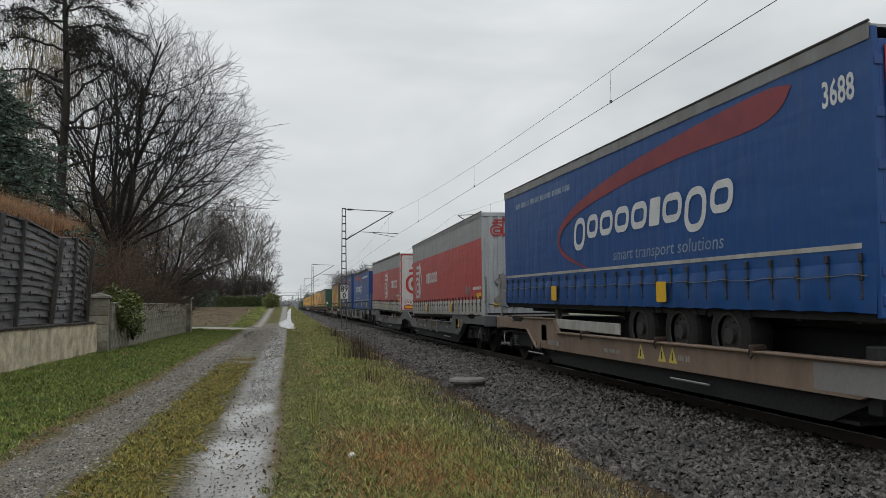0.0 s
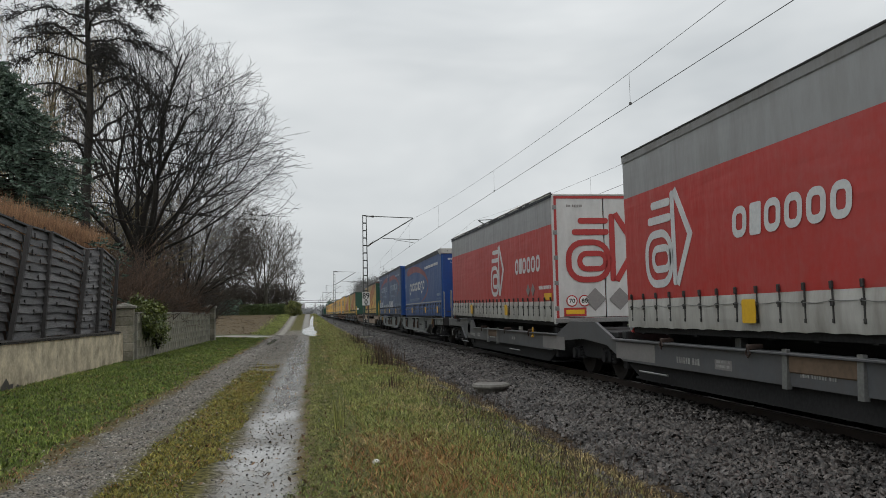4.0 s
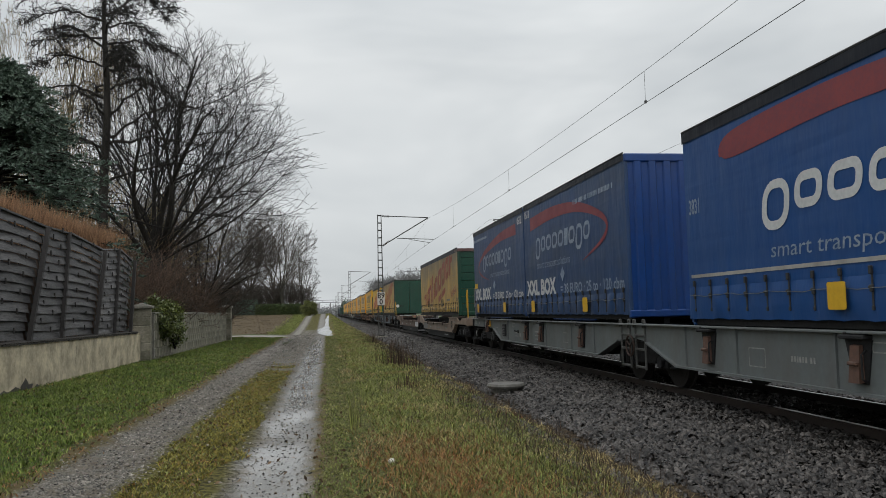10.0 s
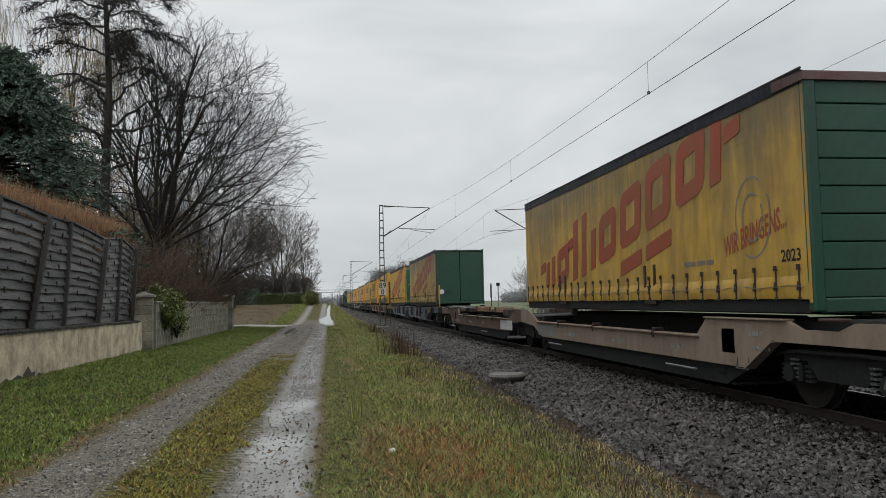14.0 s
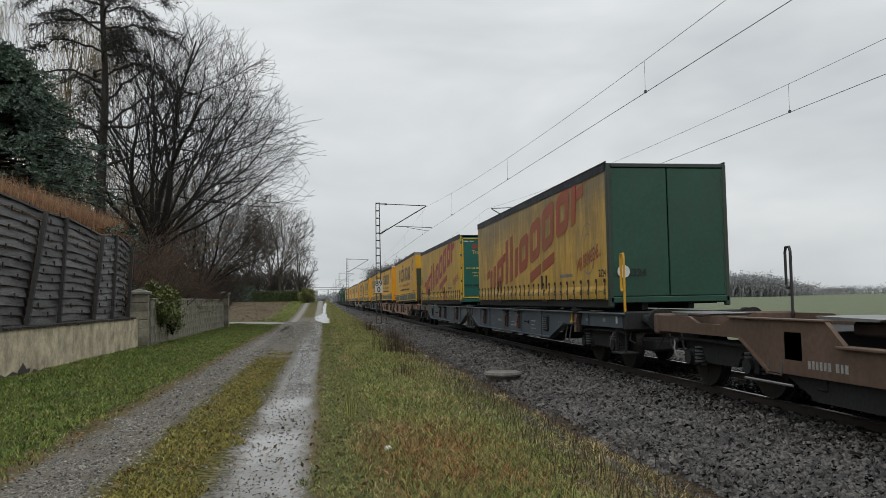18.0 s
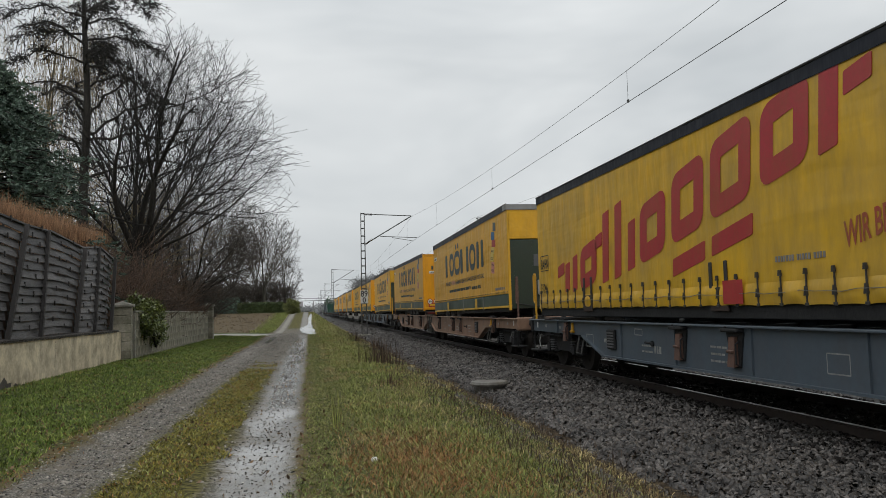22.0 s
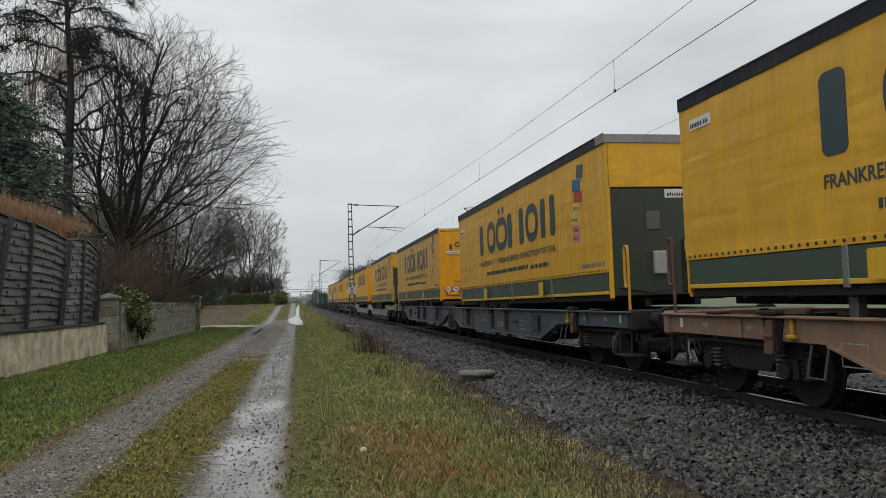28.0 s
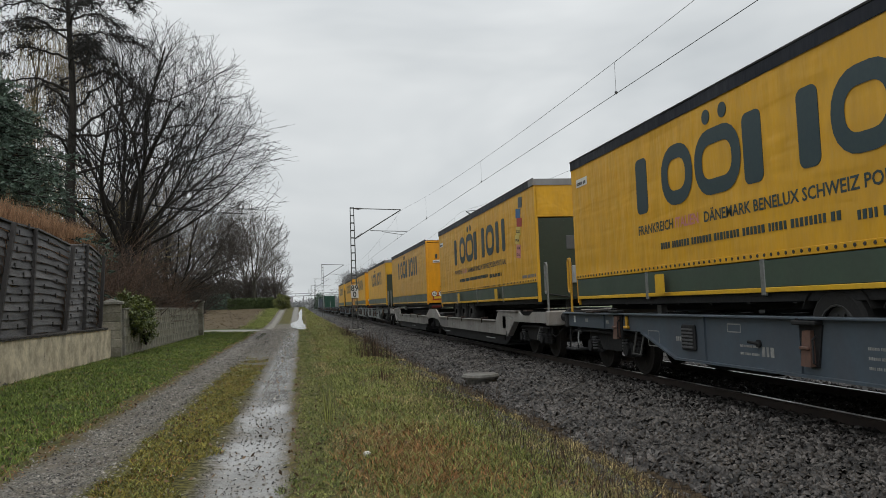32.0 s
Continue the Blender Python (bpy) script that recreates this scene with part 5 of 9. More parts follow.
        part("roof_edge_tube", Geo().pipe([(s * (HALF + 0.012), 0.0, top + 0.012), (s * (HALF + 0.012), L / 2, top + 0.012), (s * (HALF + 0.012), L, top + 0.012)], 0.018, 6), "strap", u, "dark tube along the roof edge")
    if chassis:
        c = Geo()
        for s in (-1, 1):
            c.box(s * 0.5 - 0.06, s * 0.5 + 0.06, 0.1, L - 0.1, skirt - 0.22, skirt + 0.02)
            c.box(s * 1.18 - 0.03, s * 1.18 + 0.03, 0.05, L - 0.05, skirt - 0.10, skirt + 0.02, 0.008)
        for i in range(14):
            y = 0.4 + i * (L - 0.8) / 13
            c.box(-1.2, 1.2, y - 0.04, y + 0.04, skirt - 0.12, skirt + 0.02)
        c.box(-1.2, 1.2, 0.0, L, skirt + 0.0, skirt + 0.05)
        part("chassis", c, "grime", u, "black chassis rails and cross members")
        leg = Geo()
        for s in (-1, 1):
            leg.box(s * 0.9 - 0.06, s * 0.9 + 0.06, L - 3.2, L - 3.05, skirt - 0.35, skirt, 0.01)
        part("landing_leg", leg, "galv", u)
    if wheels:
        axles(u, wheels[0], wheels[1])
    return u


def yellow_flaps(u, at, where, h):
    for a in where:
        g = Geo()
        bar_shape(g, lambda p, q, d=0.0: at(p, q, d + 0.088), a, h, 0.32, 0.31, 0.03)
        part("warning_flap", g, "print_yellow", u, "yellow marker flap")


def fine_print(name, g, material, u, label=""):
    """Writing too small to pick apart."""
    part(name, g, material, u, label)["kind"] = "stuff"


def pieces(name, geos, material, u, label=""):
    """Each printed shape of a mark as a part of its own."""
    for g in geos:
        part(name, g, material, u, label)


def rounded_word(out, at, a, h, widths, ht, t, gap, slant=0.12, tall=(), solid=()):
    """A row of plain rounded rings and bars that stands for a company mark; each shape is added to the list out."""
    x = a
    for i, w in enumerate(widths):
        g = Geo()
        out.append(g)
        z, k = (h - ht * 0.45, ht * 1.45) if i in tall else (h, ht)
        if i in solid:
            bar_shape(g, at, x + slant * (z - h), z, w, k, t * 0.4, slant)
        else:
            ring_shape(g, at, x + slant * (z - h), z, w, k, t, min(w, k) * 0.42, slant)
        x += w + gap
    return out


def coil_mark(g, at, a, h, s):
    """Nested loops and a triangle: the haulier's mark as plain shapes."""
    ring_shape(g, at, a, h, 1.05 * s, 0.95 * s, 0.13 * s, 0.40 * s)
    ring_shape(g, at, a + 0.26 * s, h + 0.24 * s, 0.72 * s, 0.46 * s, 0.12 * s, 0.22 * s)
    bar_shape(g, at, a + 0.16 * s, h + 1.05 * s, 0.85 * s, 0.13 * s, 0.06 * s)
    bar_shape(g, at, a + 0.30 * s, h + 1.30 * s, 0.70 * s, 0.13 * s, 0.06 * s)
    tri = [(1.10, 0.05), (1.22, 0.0), (1.72, 0.78), (1.22, 1.56), (1.10, 1.50), (1.56, 0.78)]
    plate(g, at, [(a + p * s, h + q * s) for p, q in tri])
    bar_shape(g, at, a + 1.02 * s, h + 0.02 * s, 0.13 * s, 1.5 * s, 0.05 * s)
    return g


def corrugated(g, x0, x1, z0, z1, y, pitch=0.28, depth=0.035):
    """A wall of vertical ribs."""
    pts, x = [], x0
    while x < x1 - 0.01:
        for q, d in ((0, 0), (0.40, 0), (0.5, depth), (0.9, depth)):
            if x + q * pitch <= x1:
                pts.append((x + q * pitch, y - d))
        x += pitch
    pts.append((x1, y))
    return g.strip([(a, b, z0) for a, b in pts], [(a, b, z1) for a, b in pts])


def front_kit(u, z, grey="grey_steel", wall="grime"):
    """Connections and recess on a trailer's front bulkhead."""
    k = Geo().box(0.15, 1.05, -0.05, 0.0, z, z + 1.0, 0.02)
    box = part("service_recess", k, wall, u, "recess for hoses and plugs")
    part("connector_rail", Geo().box(0.2, 1.0, -0.10, -0.05, z + 0.78, z + 0.98, 0.01), grey, box)
    for i in range(5):
        part("coupler", Geo().rod((0.3 + i * 0.14, -0.17, z + 0.9), (0.3 + i * 0.14, -0.10, z + 0.9), 0.035), "grime", box)
    part("document_box", Geo().box(-0.42, -0.16, -0.10, 0.0, z + 0.35, z + 0.78, 0.02), grey, u, "grey document box")
    hose = Geo()
    hose.pipe([(0.05, -0.04, z + 0.75), (0.0, -0.10, z + 0.45), (-0.02, -0.08, z + 0.1), (-0.5, -0.05, z + 0.02), (-1.1, -0.04, z + 0.12)], 0.014)
    part("hose", hose, "strap", u)
    for b, w in ((-0.95, 0.16), (-0.55, 0.42), (0.0, 0.1)):
        part("label_plate", Geo().box(b, b + w, -0.012, 0.0, z + 0.02, z + 0.16), "print_yellow" if b < -0.9 else "sign_white", u)


def door_leaves(u, L, z0, z1, material, frame_mat, y=0.0):
    for a, b in ((-1.22, -0.012), (0.012, 1.22)):
        d = part("door", Geo().box(a, b, y - 0.03, y + 0.02, z0 + 0.03, z1 - 0.03, 0.012), material, u)
        x = a if a < 0 else b
        hinge = shared(("hinge", frame_mat), lambda: Geo().box(-0.05, 0.05, -0.0075, 0.0075, -0.05, 0.05, 0.004), frame_mat)
        for i in range(5):
            place("hinge", hinge, d, (x, y - 0.0375, z0 + 0.25 + i * (z1 - z0 - 0.5) / 4))
    part("door_sill", Geo().box(-1.27, 1.27, y - 0.05, y + 0.05, z0 - 0.10, z0 + 0.02, 0.012), frame_mat, u)


def disc(g, at, b, h, r, n=20):
    return plate(g, at, [(b + r * math.cos(2 * math.pi * i / n), h + r * math.sin(2 * math.pi * i / n)) for i in range(n)])


def speed_signs(u, at, b, h, nums):
    for i, k in enumerate(nums):
        c = b + i * 0.31
        red = Geo()
        disc(red, at, c, h, 0.14)
        s = part("speed_disc", red, "print_red", u, "round red-rimmed speed sticker")
        wh = Geo()
        disc(wh, lambda p, q, d=0.0: at(p, q, d + 0.003), c, h, 0.112)
        part("face", wh, "sign_white", s)
        part("numeral", lettering(k, 0.15, 0.11, lambda p, q, d=0.0: at(p, q, d + 0.008), (c - 0.075, h - 0.055)), "black", s)


def marker_plates(u, at, h, spots):
    for b in spots:
        g = Geo()
        plate(g, at, [(b, h), (b + 0.55, h), (b + 0.55, h + 0.2), (b, h + 0.2)])
        s = part("marker_plate", g, "print_red", u, "red-edged yellow reflector plate")
        k = Geo()
        plate(k, lambda p, q, d=0.0: at(p, q, d + 0.003), [(b + 0.05, h + 0.05), (b + 0.5, h + 0.05), (b + 0.5, h + 0.15), (b + 0.05, h + 0.15)])
        part("face", k, "print_yellow", s)


def diamond(u, at, spots, r, material="print_grey"):
    for b, h in spots:
        g = Geo()
        plate(g, at, [(b - r, h), (b, h - r), (b + r, h), (b, h + r)], 0.006)
        part("placard", g, material, u, "diamond placard holder")


def blue_word(u, at, a, h, width, ht, material, slogan=None):
    k = width / 6.1
    g = []
    rounded_word(g, at, a, h, [w * k for w in (0.62, 0.55, 0.60, 0.60, 0.60, 0.36, 0.62, 0.62, 0.58)], ht, 0.115 * k, 0.10 * k, 0.16, tall=(0, 7), solid=(5,))
    pieces("mark_shape", g, material, u)
    if slogan:
        part("slogan", lettering("smart transport solutions", slogan[2], 0.26, at, slogan[:2], 0.15, 0.0), "print_pale", u, "small pale slogan")


def blue_trailer_swoosh_left():
    L, y0 = 13.62, 6.82
    u = shell("curtain_trailer", y0, L, 4.24, 1.84, 1.34, "blue curtain-sided trailer with red arc, wheels in the wagon pocket", [(0, "tarp_blue")],
              hem="roof_grey", skirt_mat="tarp_blue", seed=1.0, far_top=4.40, wheels=((2.85, 4.2, 5.55), 0.98))
    at = side_map(L, 0.0058)
    g = Geo()
    band(g, at, [(12.35, 3.93, 0.03), (11.75, 3.80, 0.40), (9.6, 3.72, 0.34), (7.4, 3.55, 0.28), (5.4, 3.25, 0.2), (4.35, 2.85, 0.15), (4.55, 2.4, 0.11), (6.0, 2.03, 0.02)])
    part("red_arc", g, "arc_red", u)
    blue_word(u, at, 5.2, 2.62, 6.0, 0.44, "print_white", (7.15, 2.08, 3.65))
    part("fleet_number", lettering("3688", 0.5, 0.30, at, (12.88, 3.52)), "print_white", u, "white fleet number")
    g = Geo()
    plate(g, at, [(0.1, 1.985), (13.4, 1.985), (13.4, 2.04), (0.1, 2.04)])
    part("stripe", g, "skirt_white", u, "thin dirty white stripe")
    g = bars(Geo(), at, 1.1, 3.70, 4.0, 0.2, 3)
    fine_print("small_writing", g, "print_pale", u)
    yellow_flaps(u, at, (4.0, 9.0), 1.42)
    e = end_map(0.0, 0.02)
    door_leaves(u, L, 1.5, 4.1, "blue_steel", "blue_steel")
    g = Geo()
    plate(g, lambda b, h, d=0.0: e(b, h, d + 0.03), [(0.12, 1.7), (0.20, 1.7), (0.20, 4.0), (0.12, 4.0)])
    part("red_strip", g, "print_red", u)
    part("side_guard", Geo().box(-1.22, -1.18, 6.4, 11.0, 0.82, 1.02, 0.01), "skirt_white", u, "pale side guard board")


def red_grey_trailer(y0, L, top, far_top, logo_a, word_a, front_end):
    name = "red and grey curtain-sided trailer, " + ("ribbed grey front wall" if front_end else "white rear doors framed in red")
    u = shell("curtain_trailer", y0, L, top, 1.62, 1.14, name, [(3.46, "tarp_grey"), (0, "tarp_red")], hem="roof_grey" if front_end else "navy", roof="roof_grey" if front_end else "skirt_white", skirt_mat="skirt_white", seed=y0, hem_h=0.13 if front_end else 0.10, far_top=far_top, corner="grey_steel" if front_end else "white_door")
    at = side_map(L, 0.0058)
    g = coil_mark(Geo(), at, logo_a, 1.80, 1.0)
    part("company_mark", g, "print_white", u, "white loops-and-triangle mark")
    g = rounded_word([], at, word_a, 2.38, (0.36, 0.26, 0.36, 0.36, 0.36, 0.36), 0.42, 0.10, 0.075, 0.1, solid=(1,))
    pieces("mark_shape", g, "print_white", u)
    if not front_end:
        part("roof_sheet_edge", rippled(0.0, L, top - 0.03, top + 0.035, -HALF - 0.02, amp=0.03, ny=90, nz=2, seed=3.0), "skirt_white", u, "frayed pale edge of the roof sheet")
    diamond(u, at, ((11.3, 1.92), (11.75, 1.92)), 0.17, "print_grey")
    g = bars(Geo(), at, 12.3, 1.92, 1.05, 0.15, 7)
    fine_print("small_writing", g, "print_white", u)
    g = Geo()
    plate(g, at, [(12.75, 1.66), (13.35, 1.66), (13.35, 1.82), (12.75, 1.82)])
    part("notice", g, "print_yellow", u, "yellow lifting notice")
    yellow_flaps(u, at, (4.0, 9.0), 1.24)
    e = end_map(0.0, 0.05)
    if front_end:
        part("front_wall", corrugated(Geo(), -1.2, 1.2, 1.2, 4.1, -0.01), "grey_steel", u, "ribbed grey front wall")
        part("top_rail", Geo().box(-1.29, 1.29, -0.05, 0.06, 4.08, 4.24, 0.03), "grey_steel", u)
        g = coil_mark(Geo(), e, 0.25, 3.50, 0.36)
        pieces("mark_shape", rounded_word([], e, 1.1, 3.62, (0.13, 0.09, 0.13, 0.13, 0.13, 0.13), 0.15, 0.035, 0.025, 0.1), "print_red", u)
        part("company_mark", g, "print_red", u, "red loops mark")
        g = bars(Geo(), e, 1.0, 3.08, 1.2, 0.28, 4)
        fine_print("red_writing", g, "print_red", u, "red registration as bars")
        diamond(u, e, ((0.62, 2.15), (0.62, 1.62)), 0.27, "print_grey")
        front_kit(u, 1.35, "white_door")
    else:
        door_leaves(u, L, 1.2, 4.1, "white_door", "galv")
        o = lambda b, h, d=0.0: e(b, h, d - 0.012)
        fr = Geo()
        for b0, b1, h0, h1 in ((0.04, 0.10, 1.16, 4.1), (2.45, 2.51, 1.16, 4.1), (0.04, 2.51, 4.06, 4.12), (0.04, 2.51, 1.16, 1.22)):
            plate(fr, o, [(b0, h0), (b1, h0), (b1, h1), (b0, h1)])
        part("red_frame", fr, "print_red", u, "red outline round the doors")
        g = coil_mark(Geo(), o, 0.3, 2.05, 1.08)
        part("company_mark", g, "print_red", u, "large red loops mark")
        speed_signs(u, o, 0.42, 1.62, ("70", "80"))
        diamond(u, o, ((1.0, 1.65), (1.62, 1.65)), 0.27, "print_grey")
        marker_plates(u, o, 1.26, (0.22, 1.85))
        g = bars(Geo(), o, 0.35, 3.86, 0.42, 0.09, 2)
        fine_print("maker_mark", g, "print_grey", u)


def blue_trailer_swoosh_right():
    L, y0 = 13.55, 57.25
    u = shell("curtain_trailer", y0, L, 4.18, 1.72, 1.24, "bright blue curtain-sided trailer with red arc, torn white roof corner", [(0, "tarp_blue")], skirt_mat="tarp_blue", seed=9.0)
    at = side_map(L, 0.0058)
    g = Geo()
    band(g, at, [(1.15, 3.60, 0.05), (1.6, 3.70, 0.38), (4.0, 3.78, 0.34), (6.4, 3.62, 0.28), (8.6, 3.25, 0.22), (9.5, 2.75, 0.16), (8.7, 2.25, 0.12), (6.85, 1.92, 0.02)])
    part("red_arc", g, "arc_red", u)
    blue_word(u, at, 2.2, 2.58, 6.1, 0.44, "print_white", (2.35, 1.97, 3.9))
    g = bars(Geo(), at, 8.4, 3.55, 4.2, 0.22, 3)
    fine_print("web_address", g, "print_white", u, "pale web address as bars")
    g = bars(Geo(), at, 12.15, 2.14, 1.1, 0.2, 8)
    bars(g, at, 12.3, 1.86, 0.85, 0.12, 9)
    ring_shape(g, at, 12.15, 1.80, 1.1, 0.24, 0.02, 0.02)
    fine_print("plate_writing", g, "print_pale", u)
    g = Geo()
    plate(g, at, [(0.1, 1.865), (13.4, 1.865), (13.4, 1.915), (0.1, 1.915)])
    part("stripe", g, "skirt_white", u, "thin dirty white stripe")
    part("fleet_number", lettering("3831", 0.34, 0.24, at, (0.12, 2.85)), "print_pale", u)
    yellow_flaps(u, at, (3.6, 8.8, 12.6), 1.36)
    part("front_wall", Geo().box(-1.24, 1.24, -0.02, 0.04, 1.2, 4.0, 0.015), "blue_steel", u, "plain blue front wall")
    cap = Geo().prism([(-0.06, 3.98), (-0.05, 4.2), (0.5, 4.22), (0.9, 4.2), (0.5, 4.05), (0.12, 3.92)], -1.30, 1.30)
    part("roof_corner_cover", cap, "skirt_white", u, "torn white cover over the roof corner")
    rv = Geo()
    for i in range(8):
        rv.rod((-1.0 + i * 0.28, -0.075, 4.09), (-1.0 + i * 0.28, -0.05, 4.09), 0.03, n=8)
    fine_print("eyelet_row", rv, "galv", u)
    e = end_map(0.0, 0.03)
    part("fleet_number", lettering("3831", 0.66, 0.30, e, (1.25, 2.98)), "print_white", u, "white fleet number")
    g = bars(Geo(), e, 0.3, 3.70, 2.0, 0.13, 3)
    plate(g, e, [(0.4, 3.58), (2.4, 3.58), (2.4, 3.60), (0.4, 3.60)])
    fine_print("web_address", g, "print_white", u)
    front_kit(u, 1.32, wall="blue_steel")


def blue_box(y0, first):
    L = 7.80
    u = shell("swap_body", y0, L, 4.38, 1.72, 1.30, "faded blue curtain-sided swap body with worn pale marks", [(0, "tarp_blue_dull")], skirt_mat="tarp_blue_dull", seed=y0, hem_h=0.13, category="swap body")
    at = side_map(L, 0.0058)
    g = Geo()
    if first:
        band(g, at, [(0.7, 3.78, 0.36), (3.0, 3.86, 0.30), (5.0, 3.72, 0.22), (6.6, 3.3, 0.13), (6.6, 2.9, 0.1), (5.2, 2.5, 0.02)])
        blue_word(u, at, 1.2, 2.95, 4.6, 0.40, "print_pale", (1.3, 2.45, 2.9))
        part("number", lettering("0513", 0.5, 0.22, at, (0.1, 4.0)), "print_white", u)
        g2 = bars(Geo(), at, 4.6, 3.82, 2.6, 0.18, 3)
    else:
        band(g, at, [(6.9, 3.86, 0.34), (4.6, 3.80, 0.28), (2.2, 3.5, 0.18), (1.0, 3.1, 0.1), (1.3, 2.75, 0.08), (2.7, 2.5, 0.02)])
        blue_word(u, at, 1.8, 2.98, 4.5, 0.40, "print_pale", (3.0, 2.5, 2.9))
        part("number", lettering("0512", 0.52, 0.24, at, (7.08, 3.95)), "print_white", u)
        g2 = bars(Geo(), at, 0.15, 4.0, 2.4, 0.14, 3)
    part("red_arc", g, "arc_red", u)
    fine_print("web_address", g2, "print_pale", u)
    part("wording", lettering("XXL BOX", 2.9, 0.44, at, (0.12, 1.80), 0.0, 0.05), "print_white", u, "large white words")
    part("wording", lettering("= 38 EURO · 25 to · 120 cbm", 4.2, 0.24, at, (3.4, 1.80), 0.0, 0.02), "print_white" if not first else "print_pale", u, "small white words")
    diamond(u, at, ((3.6, 2.28),), 0.17, "print_pale")
    yellow_flaps(u, at, (0.9, 5.3), 1.36)
    part("front_wall", corrugated(Geo(), -1.22, 1.22, 1.35, 4.25, -0.005, 0.30, 0.04), "blue_steel", u, "ribbed blue end wall")
    part("end_frame", Geo().box(-1.28, 1.28, -0.05, 0.05, 1.24, 1.38, 0.02).box(-1.28, 1.28, -0.05, 0.05, 4.22, 4.38, 0.02), "blue_steel", u)
    e = end_map(0.0, 0.06)
    part("number", lettering("0513" if first else "0512", 0.62, 0.24, e, (1.5, 3.95)), "print_white", u)
    rl = Geo().box(-1.2, -1.1, 2.2, 5.4, 1.16, 1.26, 0.02)
    part("fork_rail", rl, "blue_steel", u, "blue lower rail")
    if not first:
        g = Geo()
        plate(g, at, [(0.08, 2.26), (0.62, 2.26), (0.62, 2.44), (0.08, 2.44)])
        part("notice", g, "print_yellow", u, "worn yellow notice")


def squared_word(out, at):
    """Climbing row of squared rings and bars: the yellow haulier's mark as plain shapes."""
    def ring(a, h, w, ht):
        out.append(ring_shape(Geo(), at, a, h, w, ht, 0.30, 0.22, 0.10, 0.20))

    def bar(a, h, w, ht):
        out.append(bar_shape(Geo(), at, a, h, w, ht, 0.03, 0.10, 0.20))
    bar(2.05, 1.74, 0.30, 0.62)
    bar(1.55, 2.08, 0.46, 0.26)
    bar(2.55, 1.74, 0.30, 0.75)
    ring(3.05, 1.74, 0.98, 0.88)
    bar(4.35, 1.86, 0.32, 1.35)
    bar(4.02, 2.55, 0.36, 0.26)
    bar(4.98, 1.92, 0.32, 1.38)
    bar(5.62, 2.04, 0.32, 0.86)
    ring(6.15, 2.12, 1.02, 1.0)
    ring(7.40, 2.36, 1.05, 1.08)
    bar(7.40, 1.86, 1.05, 0.28)
    ring(8.65, 2.60, 1.08, 1.10)
    bar(8.65, 2.10, 1.08, 0.28)
    ring(9.95, 2.86, 1.02, 1.02)
    bar(11.15, 3.06, 0.34, 0.94)
    bar(11.62, 3.62, 0.45, 0.26)
    return out


